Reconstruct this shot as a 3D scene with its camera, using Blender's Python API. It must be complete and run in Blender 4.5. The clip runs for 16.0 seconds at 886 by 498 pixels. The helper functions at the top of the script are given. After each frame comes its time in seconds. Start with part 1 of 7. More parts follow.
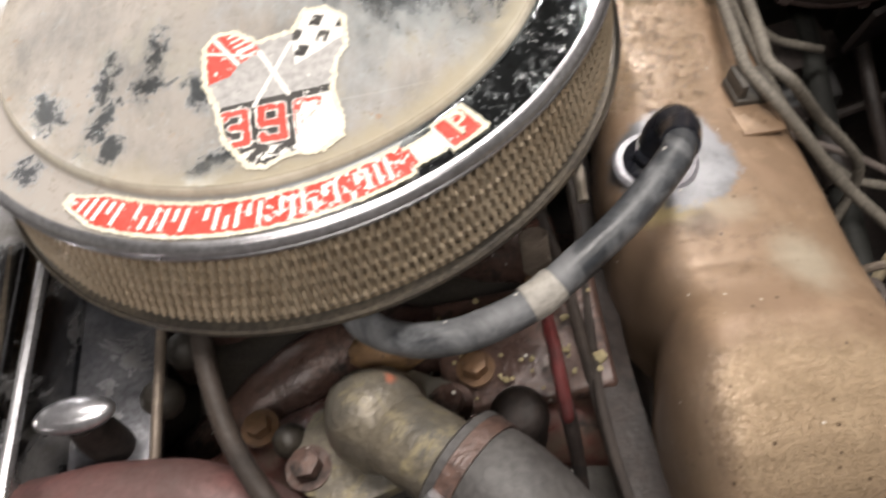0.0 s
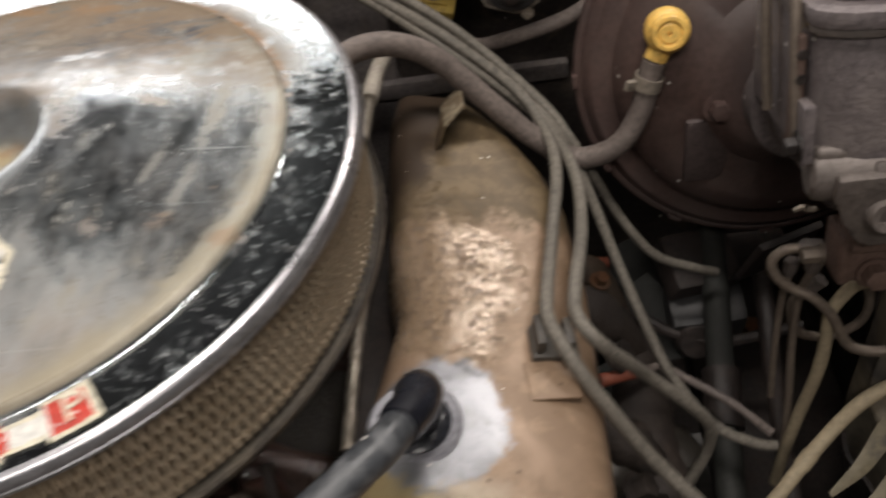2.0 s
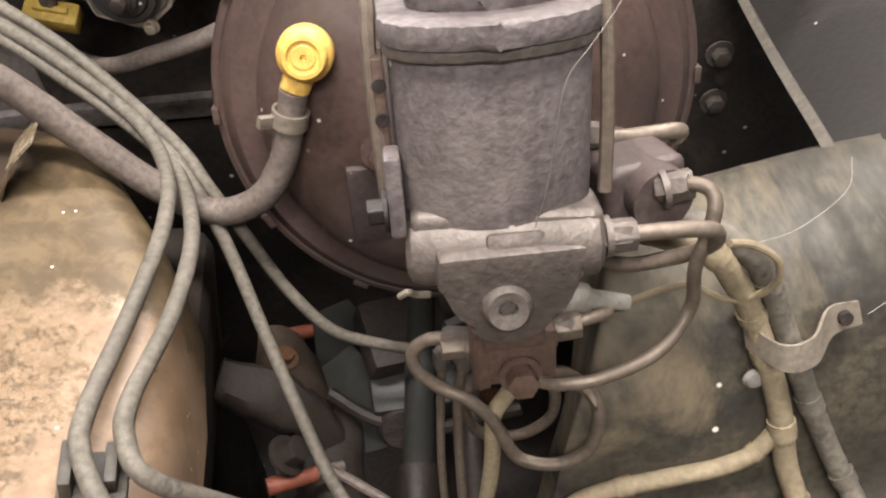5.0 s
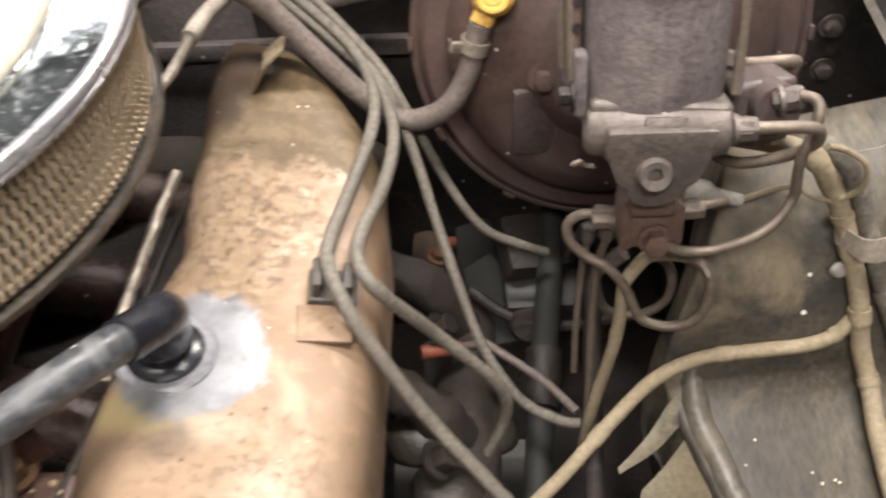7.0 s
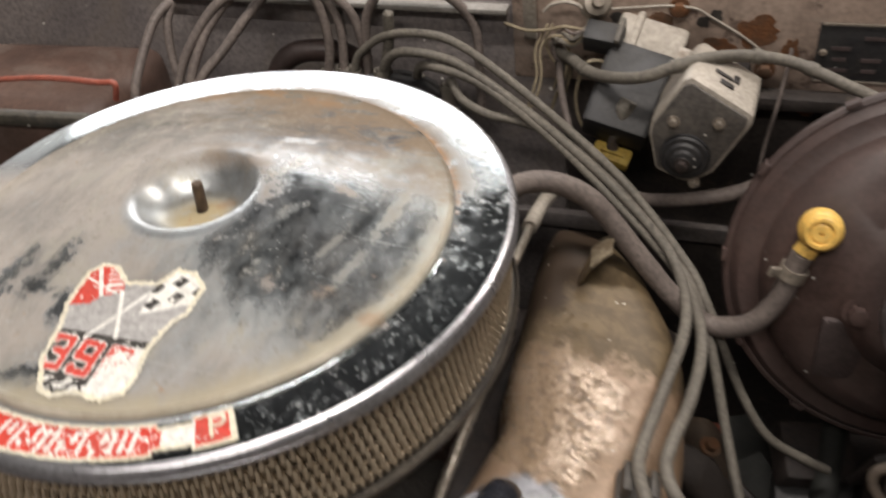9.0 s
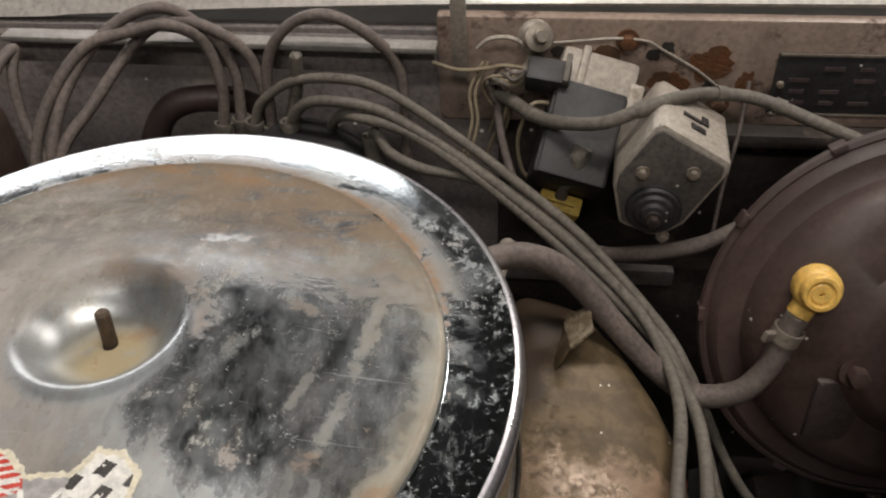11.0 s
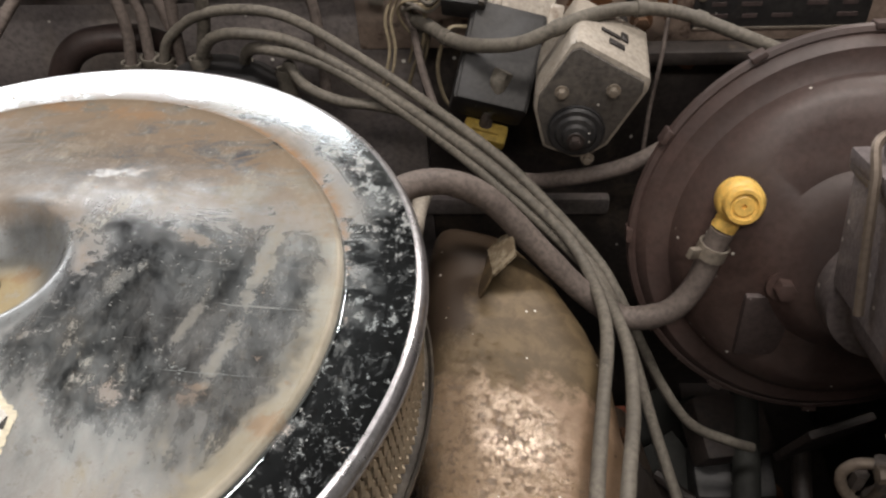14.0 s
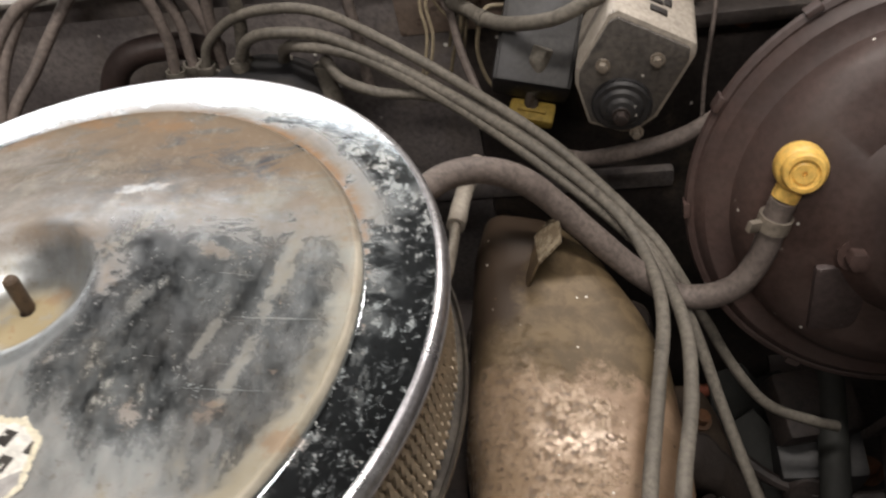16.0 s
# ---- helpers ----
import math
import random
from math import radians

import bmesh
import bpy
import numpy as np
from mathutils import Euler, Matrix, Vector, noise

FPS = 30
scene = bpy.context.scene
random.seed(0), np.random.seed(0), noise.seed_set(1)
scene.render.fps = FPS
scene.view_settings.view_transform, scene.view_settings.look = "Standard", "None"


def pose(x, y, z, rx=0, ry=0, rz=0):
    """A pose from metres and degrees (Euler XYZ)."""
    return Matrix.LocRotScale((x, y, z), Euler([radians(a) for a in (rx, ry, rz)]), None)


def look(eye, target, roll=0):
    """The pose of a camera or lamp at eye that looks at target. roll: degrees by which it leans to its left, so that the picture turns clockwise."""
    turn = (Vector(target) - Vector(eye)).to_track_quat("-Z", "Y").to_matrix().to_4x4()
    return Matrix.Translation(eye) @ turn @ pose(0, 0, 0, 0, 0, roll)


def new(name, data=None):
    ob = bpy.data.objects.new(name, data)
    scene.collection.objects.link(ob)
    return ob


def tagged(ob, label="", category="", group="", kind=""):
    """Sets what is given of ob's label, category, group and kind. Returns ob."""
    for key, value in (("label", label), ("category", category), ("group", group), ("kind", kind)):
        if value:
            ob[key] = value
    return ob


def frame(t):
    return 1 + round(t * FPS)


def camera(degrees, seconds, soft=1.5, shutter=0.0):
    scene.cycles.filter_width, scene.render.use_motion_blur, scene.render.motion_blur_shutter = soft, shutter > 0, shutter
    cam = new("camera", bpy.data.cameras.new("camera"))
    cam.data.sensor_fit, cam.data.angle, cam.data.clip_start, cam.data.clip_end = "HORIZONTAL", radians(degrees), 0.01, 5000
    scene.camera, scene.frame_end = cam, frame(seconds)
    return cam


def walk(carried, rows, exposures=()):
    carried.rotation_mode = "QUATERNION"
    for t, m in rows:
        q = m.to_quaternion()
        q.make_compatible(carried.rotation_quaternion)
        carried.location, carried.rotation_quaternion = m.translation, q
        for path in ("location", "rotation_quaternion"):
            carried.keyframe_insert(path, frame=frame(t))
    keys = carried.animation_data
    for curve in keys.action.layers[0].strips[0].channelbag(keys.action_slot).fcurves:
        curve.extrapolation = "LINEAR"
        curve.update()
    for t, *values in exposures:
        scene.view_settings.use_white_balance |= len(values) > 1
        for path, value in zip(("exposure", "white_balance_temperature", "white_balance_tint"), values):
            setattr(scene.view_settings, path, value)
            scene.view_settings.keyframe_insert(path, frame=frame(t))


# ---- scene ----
from mathutils.bvhtree import BVHTree

EXPOSURES = [(0.0, 0.4), (0.5, 0.12), (1.0, 0.0), (1.5, -0.12), (2.0, -0.22), (2.5, 0.42), (3.0, 0.8), (3.5, 1.15), (6.0, 1.28), (7.0, 1.2), (7.5, 0.95), (8.0, 0.65), (8.5, 0.30), (9.0, -0.05), (9.5, -0.30), (12.0, -0.54), (12.5, -0.55), (13.0, -0.44), (15.0, -0.06), (16.0, -0.12)]
cam = camera(54.41, 16.0, 2.2, 0.5)
ROWS = [
    (0.0, 0.0893, -0.3878, 1.2196, 33.98, 9.79, -7.76),
    (0.5, 0.1163, -0.3972, 1.2279, 37.64, 8.98, -9.42),
    (1.0, 0.1402, -0.3974, 1.2358, 39.73, 8.67, -9.37),
    (1.5, 0.1655, -0.3622, 1.2163, 40.84, 9.16, -5.07),
    (2.0, 0.2590, -0.3005, 1.1971, 41.42, 8.89, -0.28),
    (2.5, 0.3101, -0.2485, 1.1345, 40.22, 5.38, -1.82),
    (3.0, 0.3503, -0.2124, 1.0995, 40.66, 2.55, -4.95),
    (3.5, 0.3877, -0.1885, 1.1014, 42.90, 2.00, -7.12),
    (6.0, 0.3810, -0.2503, 1.1176, 43.10, 1.37, -4.75),
    (6.5, 0.3698, -0.2841, 1.1310, 42.28, 2.11, -2.64),
    (7.0, 0.3383, -0.3225, 1.1520, 42.75, 2.90, 0.37),
    (7.5, 0.3121, -0.3904, 1.1986, 43.90, 3.18, 5.62),
    (8.0, 0.3355, -0.4683, 1.2459, 46.17, 2.82, 12.17),
    (8.5, 0.3341, -0.4023, 1.2499, 48.79, 2.66, 16.50),
    (9.0, 0.2794, -0.3292, 1.2396, 50.38, 5.57, 17.20),
    (9.5, 0.2170, -0.2748, 1.2352, 49.81, 7.10, 7.80),
    (12.0, 0.1830, -0.2322, 1.2123, 48.92, 1.68, 6.82),
    (12.5, 0.1891, -0.2299, 1.2022, 48.07, 1.93, 6.30),
    (13.0, 0.2036, -0.2306, 1.1982, 47.05, 2.36, 5.59),
    (13.5, 0.2056, -0.2331, 1.2018, 46.59, 2.94, 4.09),
    (14.0, 0.2158, -0.2335, 1.2046, 46.14, 3.01, 3.19),
    (14.5, 0.2265, -0.2275, 1.2184, 46.03, 5.34, 4.48),
    (15.0, 0.2380, -0.2278, 1.2137, 45.95, 8.17, 5.83),
    (15.5, 0.2331, -0.2265, 1.2224, 45.10, 9.07, 5.17),
    (16.0, 0.2478, -0.2144, 1.1990, 44.63, 10.20, 5.46),
]
walk(cam, [(t, pose(x, y, z, rx, ry, rz)) for t, x, y, z, rx, ry, rz in ROWS], EXPOSURES)

# ---- light: a closed garage with fluorescent fittings and an added rear lamp ----
world = bpy.data.worlds.new("garage_air")
world.use_nodes = True
world.node_tree.nodes["Background"].inputs[0].default_value = (1.0, 0.93, 0.85, 1)
world.node_tree.nodes["Background"].inputs[1].default_value = 0.006
scene.world = world


def area(name, x, y, z, rx, ry, rz, sx, sy, watts, colour):
    data = bpy.data.lights.new(name, "AREA")
    data.shape, data.size, data.size_y, data.energy, data.color = "RECTANGLE", sx, sy, watts, colour
    ob = new(name, data)
    ob.matrix_world = pose(x, y, z, rx, ry, rz)
    return ob


area("front_tube_light", 0.2, -1.3, 2.6, 18, 0, 0, 1.3, 0.22, 21, (1.0, 0.925, 0.865))
area("overhead_tube_light", 0.35, 0.05, 2.72, 0, 0, 0, 1.2, 0.22, 37, (1.0, 0.925, 0.865))
# Unseen lamp, added for the valve cover highlight; kept out of the lid's reflection.
area("added_rear_light", 1.32, 1.74, 2.72, 0, 6, 0, 0.85, 0.28, 44, (1.0, 0.925, 0.865))
# daylight in the opening of the garage window behind the car
area("window_daylight", -1.55, 2.66, 2.05, -90, 0, 0, 2.70, 1.10, 72, (1.0, 0.965, 0.945))

# ---- materials ----


def surf(name, a, b, scale=18.0, rough=(0.45, 0.7), metal=0.0, bump=0.25, bscale=260.0, spots=None, dust=None, specks=0.0, brushed=None):
    """Two colours mixed by broad and fine noise, with optional spots (rust, pits), dust and wide stains."""
    m = bpy.data.materials.new(name)
    m.use_nodes = True
    nt = m.node_tree
    bs = nt.nodes["Principled BSDF"]
    tc = nt.nodes.new("ShaderNodeTexCoord")

    where = tc.outputs["Object"]
    if brushed:
        mp = nt.nodes.new("ShaderNodeMapping")
        mp.inputs["Rotation"].default_value, mp.inputs["Scale"].default_value = (0, 0, radians(brushed[0])), (brushed[1], brushed[2], 1.0)
        nt.links.new(tc.outputs["Object"], mp.inputs["Vector"])
        where = mp.outputs[0]

    def noise_tex(s, detail, rgh=0.6, dist=0.0):
        n = nt.nodes.new("ShaderNodeTexNoise")
        n.inputs["Scale"].default_value, n.inputs["Detail"].default_value = s, detail
        n.inputs["Roughness"].default_value, n.inputs["Distortion"].default_value = rgh, dist
        nt.links.new(where, n.inputs["Vector"])
        return n.outputs["Fac"]

    def ramp(fac, lo, hi):
        r = nt.nodes.new("ShaderNodeMapRange")
        r.inputs["From Min"].default_value, r.inputs["From Max"].default_value = lo, hi
        nt.links.new(fac, r.inputs["Value"])
        return r.outputs["Result"]

    def mixc(fac, one, two):
        x = nt.nodes.new("ShaderNodeMix")
        x.data_type = "RGBA"
        nt.links.new(fac, x.inputs["Factor"])
        for sock, v in ((x.inputs[6], one), (x.inputs[7], two)):
            if isinstance(v, tuple):
                sock.default_value = (*v, 1)
            else:
                nt.links.new(v, sock)
        return x.outputs[2]

    def mixv(fac, one, two):
        x = nt.nodes.new("ShaderNodeMix")
        nt.links.new(fac, x.inputs["Factor"])
        for sock, v in ((x.inputs[2], one), (x.inputs[3], two)):
            if isinstance(v, float):
                sock.default_value = v
            else:
                nt.links.new(v, sock)
        return x.outputs[0]

    broad = noise_tex(scale, 5, 0.62, 0.4)
    fine = noise_tex(bscale, 3)
    fac = ramp(broad, 0.36, 0.64)
    col = mixc(fac, a, b)
    col = mixc(ramp(fine, 0.38, 0.84), col, tuple(0.50 * v for v in a))
    rgh = mixv(fac, float(rough[0]), float(rough[1]))
    met = None
    metal_v = float(metal)
    height = fine
    if spots:
        colour, s, lo, hi = spots
        f = ramp(noise_tex(s, 4, 0.7), lo, hi)
        col = mixc(f, col, colour)
        rgh = mixv(f, rgh, 0.8)
        met = mixv(f, metal_v, 0.0)
    if dust:
        colour, s, lo, hi = dust
        f = ramp(noise_tex(s, 6, 0.68, 0.8), lo, hi)
        col = mixc(f, col, colour)
        rgh = mixv(f, rgh, 0.75)
        met = mixv(f, met if met else metal_v, 0.0)
    if specks:
        v = nt.nodes.new("ShaderNodeTexVoronoi")
        v.inputs["Scale"].default_value = specks
        nt.links.new(tc.outputs["Object"], v.inputs["Vector"])
        few = nt.nodes.new("ShaderNodeSeparateColor")
        nt.links.new(v.outputs["Color"], few.inputs[0])
        both = nt.nodes.new("ShaderNodeMath")
        both.operation = "MULTIPLY"
        nt.links.new(ramp(v.outputs["Distance"], 0.16, 0.10), both.inputs[0])
        nt.links.new(ramp(few.outputs[0], 0.90, 0.92), both.inputs[1])
        col = mixc(both.outputs[0], col, (0.75, 0.72, 0.66))
    bp = nt.nodes.new("ShaderNodeBump")
    bp.inputs["Strength"].default_value, bp.inputs["Distance"].default_value = bump, 0.0015
    nt.links.new(height, bp.inputs["Height"])
    nt.links.new(bp.outputs["Normal"], bs.inputs["Normal"])
    nt.links.new(col, bs.inputs["Base Color"])
    nt.links.new(rgh, bs.inputs["Roughness"])
    if met:
        nt.links.new(met, bs.inputs["Metallic"])
    else:
        bs.inputs["Metallic"].default_value = metal_v
    return m


RUST = (0.20, 0.085, 0.035)


def lid_material():
    """Old chrome: a wiped dark mirror, beige haze, scaly grey film, streaks, cream deposits inside the step, brown dirt
    at the rear; painted reflections, dark behind the dish and bright on the lip.
    """
    m = bpy.data.materials.new("weathered_chrome_lid")
    m.use_nodes = True
    nt = m.node_tree
    bs = nt.nodes["Principled BSDF"]
    tc = nt.nodes.new("ShaderNodeTexCoord")

    def node(kind, **values):
        n = nt.nodes.new(kind)
        for k, v in values.items():
            n.inputs[k].default_value = v
        return n

    def turned(turn, sx, sy):
        n = node("ShaderNodeMapping")
        n.inputs["Rotation"].default_value = (0, 0, radians(turn))
        n.inputs["Scale"].default_value = (sx, sy, 1.0)
        nt.links.new(tc.outputs["Object"], n.inputs["Vector"])
        return n.outputs[0]

    def noise_fac(s, detail, rgh, dist=0.0, vector=None):
        n = node("ShaderNodeTexNoise", Scale=s, Detail=detail, Roughness=rgh, Distortion=dist)
        nt.links.new(vector or tc.outputs["Object"], n.inputs["Vector"])
        return n.outputs["Fac"]

    def rng(sock, lo, hi, smooth=False):
        r = nt.nodes.new("ShaderNodeMapRange")
        if smooth:
            r.interpolation_type = "SMOOTHSTEP"
        r.inputs["From Min"].default_value, r.inputs["From Max"].default_value = lo, hi
        nt.links.new(sock, r.inputs["Value"])
        return r.outputs["Result"]

    def op(kind, one, two):
        n = nt.nodes.new("ShaderNodeMath")
        n.operation = kind
        for s, v in zip(n.inputs, (one, two)):
            if isinstance(v, float):
                s.default_value = v
            else:
                nt.links.new(v, s)
        return n.outputs[0]

    def along(x, y):
        n = node("ShaderNodeVectorMath")
        n.operation = "DOT_PRODUCT"
        n.inputs[1].default_value = (x, y, 0.0)
        nt.links.new(tc.outputs["Object"], n.inputs[0])
        return n.outputs["Value"]

    def mixc(fac, one, two):
        x = nt.nodes.new("ShaderNodeMix")
        x.data_type = "RGBA"
        nt.links.new(fac, x.inputs["Factor"])
        for sock, v in ((x.inputs[6], one), (x.inputs[7], two)):
            if isinstance(v, tuple):
                sock.default_value = (*v, 1)
            else:
                nt.links.new(v, sock)
        return x.outputs[2]

    flat = node("ShaderNodeVectorMath")
    flat.operation = "MULTIPLY"
    flat.inputs[1].default_value = (1, 1, 0)
    nt.links.new(tc.outputs["Object"], flat.inputs[0])
    size = node("ShaderNodeVectorMath")
    size.operation = "LENGTH"
    nt.links.new(flat.outputs[0], size.inputs[0])
    radius = size.outputs["Value"]
    plateau = rng(radius, 0.1478, 0.1470)
    # the wiped zone on the driver's side
    worn = node("ShaderNodeMapping")
    worn.inputs["Location"].default_value = (-1.14, -0.14, 0.0)
    worn.inputs["Scale"].default_value = (13.2, 9.8, 0.0)
    nt.links.new(tc.outputs["Object"], worn.inputs["Vector"])
    far = node("ShaderNodeVectorMath")
    far.operation = "LENGTH"
    nt.links.new(worn.outputs[0], far.inputs[0])
    wipe = op("ADD", far.outputs["Value"], op("MULTIPLY", op("SUBTRACT", noise_fac(26, 12, 0.74, 0.2, turned(18, 1.0, 0.5)), 0.5), 2.0))
    clear = op("MULTIPLY", rng(wipe, 1.62, 0.55, True), op("ADD", 0.74, op("MULTIPLY", rng(noise_fac(75, 10, 0.74, 0.1, turned(15, 1.0, 0.45)), 0.38, 0.60), 0.26)))
    behind = rng(op("ADD", along(-0.10, 1.0), op("MULTIPLY", op("SUBTRACT", noise_fac(20, 8, 0.7), 0.5), 0.10)), 0.035, 0.085)
    # Dark reflection painted as a matt film where the mirror would catch the window.
    dark_reflection = op("MULTIPLY", op("MULTIPLY", clear, behind), 0.85)
    clear = op("MULTIPLY", clear, op("MULTIPLY", op("ADD", 0.80, op("MULTIPLY", rng(noise_fac(16, 4, 0.6), 0.42, 0.60), 0.20)), op("SUBTRACT", 1.0, op("MULTIPLY", behind, 0.94))))
    ragged = op("MULTIPLY", op("SUBTRACT", noise_fac(150, 10, 0.78, 0.3), 0.5), 5.0)

    def marks(spots):
        """Ragged elliptical marks: place, half lengths, turn, strength."""
        total = None
        for x, y, lx, ly, turn, much in spots:
            spot = node("ShaderNodeMapping")
            spot.vector_type = "TEXTURE"
            spot.inputs["Location"].default_value = (x, y, 0)
            spot.inputs["Rotation"].default_value = (0, 0, radians(turn))
            spot.inputs["Scale"].default_value = (lx, ly, 1)
            nt.links.new(flat.outputs[0], spot.inputs["Vector"])
            reach = node("ShaderNodeVectorMath")
            reach.operation = "LENGTH"
            nt.links.new(spot.outputs[0], reach.inputs[0])
            one = op("MULTIPLY", rng(op("ADD", reach.outputs["Value"], ragged), 1.35, 0.35, True), much)
            total = op("MAXIMUM", total, one) if total else one
        return total

    # beige film left standing in the wiped zone
    left_on = marks([(0.097, 0.068, 0.016, 0.014, 10, 0.45), (0.112, 0.020, 0.0032, 0.030, -4, 0.42), (0.106, -0.030, 0.0032, 0.020, -12, 0.40), (0.080, 0.030, 0.009, 0.0040, -25, 0.30),
                     (0.058, 0.000, 0.004, 0.012, -25, 0.30), (0.090, -0.018, 0.0022, 0.020, -18, 0.35)])
    clear = op("MULTIPLY", clear, op("SUBTRACT", 1.0, left_on))
    # smeared finger marks and blotches where the haze is wiped away
    clear = op("MAXIMUM", clear, marks([(-0.109, -0.074, 0.0095, 0.0150, 20, 0.88), (-0.078, -0.066, 0.0065, 0.0200, -12, 0.88), (-0.079, -0.092, 0.0070, 0.0180, -25, 0.88), (-0.052, -0.059, 0.0070, 0.0175, -8, 0.88), (-0.056, -0.077, 0.0110, 0.0085, 10, 0.88),
                                        (-0.031, -0.089, 0.0060, 0.0120, 15, 0.88), (-0.026, -0.131, 0.0120, 0.0085, 30, 0.88), (-0.117, -0.106, 0.0075, 0.0100, 30, 0.88), (-0.073, -0.108, 0.0065, 0.0100, 0, 0.88), (0.012, -0.052, 0.0060, 0.0100, 5, 0.35),
                                        (0.021, 0.041, 0.012, 0.0060, -15, 0.75), (0.035, 0.009, 0.0050, 0.0055, 0, 0.7), (0.033, 0.072, 0.013, 0.0045, 12, 0.6)]))
    outer = op("SUBTRACT", 1.0, plateau)
    mirror_side = op("MULTIPLY", outer, rng(op("ADD", along(0.90, -0.43), op("MULTIPLY", op("SUBTRACT", noise_fac(30, 5, 0.6), 0.5), 0.10)), 0.06, 0.12))
    rear_outer = op("MULTIPLY", outer, rng(along(-0.12, 1.0), 0.03, 0.06))
    clear = op("MAXIMUM", clear, op("MAXIMUM", mirror_side, op("MULTIPLY", rear_outer, 0.95)))
    clear = op("MAXIMUM", clear, op("MULTIPLY", rng(radius, 0.043, 0.036), 0.68))
    rear_lip = op("MULTIPLY", op("MULTIPLY", rng(radius, 0.1440, 0.1446), plateau), rng(along(-0.1, 1.0), 0.02, 0.07))
    clear = op("MAXIMUM", clear, op("MULTIPLY", rear_lip, 0.85))
    streak = noise_fac(60, 10, 0.76, 0.1, turned(18, 1.0, 0.40))
    haze = op("MULTIPLY", op("SUBTRACT", 1.0, clear), op("MAXIMUM", op("MULTIPLY", behind, 1.0), op("ADD", 0.93, op("MULTIPLY", rng(noise_fac(42, 7, 0.66, 0.4), 0.34, 0.64), 0.07))))
    # crisp pale flecks on the dark mirror, thickest on the rear of the outer band
    crowd = op("ADD", op("MULTIPLY", op("SUBTRACT", noise_fac(24, 6, 0.66, 0.4), 0.5), 0.20), op("MULTIPLY", op("MULTIPLY", outer, rng(along(0.45, 0.9), 0.070, 0.125)), 0.065))
    scale_film = rng(op("ADD", noise_fac(115, 12, 0.78, 0.1, turned(20, 1.0, 0.8)), crowd), 0.550, 0.625)
    scale_film = op("MULTIPLY", scale_film, op("ADD", 0.55, op("MULTIPLY", rng(noise_fac(300, 5, 0.7), 0.40, 0.60), 0.45)))
    scratch = op("MAXIMUM", rng(noise_fac(46, 4, 0.8, 0.0, turned(-24, 0.07, 8.0)), 0.655, 0.685), op("MAXIMUM", rng(noise_fac(40, 4, 0.8, 0.0, turned(62, 0.06, 8.0)), 0.665, 0.69), rng(noise_fac(40, 4, 0.8, 0.0, turned(8, 8.0, 0.07)), 0.67, 0.695)))
    scale_film = op("MULTIPLY", scale_film, op("SUBTRACT", 1.0, op("MULTIPLY", plateau, 0.72)))
    scale_film = op("MAXIMUM", scale_film, op("MULTIPLY", op("MULTIPLY", scratch, plateau), 0.75))
    scale_film = op("MULTIPLY", scale_film, op("SUBTRACT", 1.0, op("MULTIPLY", rear_outer, rng(along(0.35, 1.0), 0.150, 0.165))))
    veil = op("MULTIPLY", op("MULTIPLY", rng(streak, 0.52, 0.60), plateau), rng(noise_fac(30, 6, 0.7), 0.42, 0.56))
    edge = op("ADD", radius, op("MULTIPLY", op("SUBTRACT", noise_fac(55, 6, 0.7, 0.4), 0.5), 0.030))
    front_side = rng(op("ADD", along(0.72, -0.70), op("MULTIPLY", op("SUBTRACT", noise_fac(18, 4, 0.6), 0.5), 0.16)), 0.00, 0.10)
    grit = op("MULTIPLY", rng(noise_fac(360, 4, 0.75), 0.588, 0.628), rng(noise_fac(70, 4, 0.7), 0.42, 0.60))
    scale_film = op("MAXIMUM", scale_film, op("MULTIPLY", grit, 0.8))
    cream = op("MULTIPLY", op("MULTIPLY", rng(edge, 0.126, 0.144, True), plateau), op("ADD", 0.18, op("MULTIPLY", front_side, 0.72)))
    cream = op("MAXIMUM", cream, op("MULTIPLY", op("MULTIPLY", rng(streak, 0.57, 0.68), rng(noise_fac(22, 4, 0.6), 0.46, 0.60)), op("MULTIPLY", front_side, 0.6)))
    # Pale film on the lip paints the step's bright edge line.
    lip = op("MULTIPLY", op("MULTIPLY", rng(radius, 0.1449, 0.1457), plateau), op("ADD", 0.25, op("MULTIPLY", rng(noise_fac(30, 6, 0.7), 0.34, 0.62), 0.75)))
    lip = op("MULTIPLY", lip, op("SUBTRACT", 1.0, rear_lip))
    centre = op("MULTIPLY", rng(radius, 0.027, 0.012), rng(noise_fac(60, 5, 0.7), 0.22, 0.46))
    halo = op("MULTIPLY", op("MULTIPLY", rng(radius, 0.036, 0.042), rng(radius, 0.060, 0.044)), rng(op("ADD", noise_fac(46, 6, 0.7), op("MULTIPLY", along(0.6, 0.8), 1.6)), 0.52, 0.66))
    rear = rng(along(0.40, 0.92), 0.040, 0.120)
    soil = op("MULTIPLY", op("MULTIPLY", rng(op("ADD", noise_fac(52, 8, 0.68, 0.5, turned(-12, 0.55, 1.2)), op("MULTIPLY", rear, 0.12)), 0.50, 0.62), rear), rng(radius, 0.166, 0.150))
    soil = op("MAXIMUM", soil, op("MULTIPLY", halo, 0.8))
    crevice = op("MULTIPLY", op("MULTIPLY", rng(radius, 0.1476, 0.1488), rng(radius, 0.1535, 0.1492)), rng(op("ADD", noise_fac(110, 7, 0.72), op("MULTIPLY", rear, 0.20)), 0.60, 0.70))
    fleck = op("MULTIPLY", rng(noise_fac(150, 5, 0.72), 0.635, 0.68), rng(noise_fac(14, 3, 0.6), 0.44, 0.58))
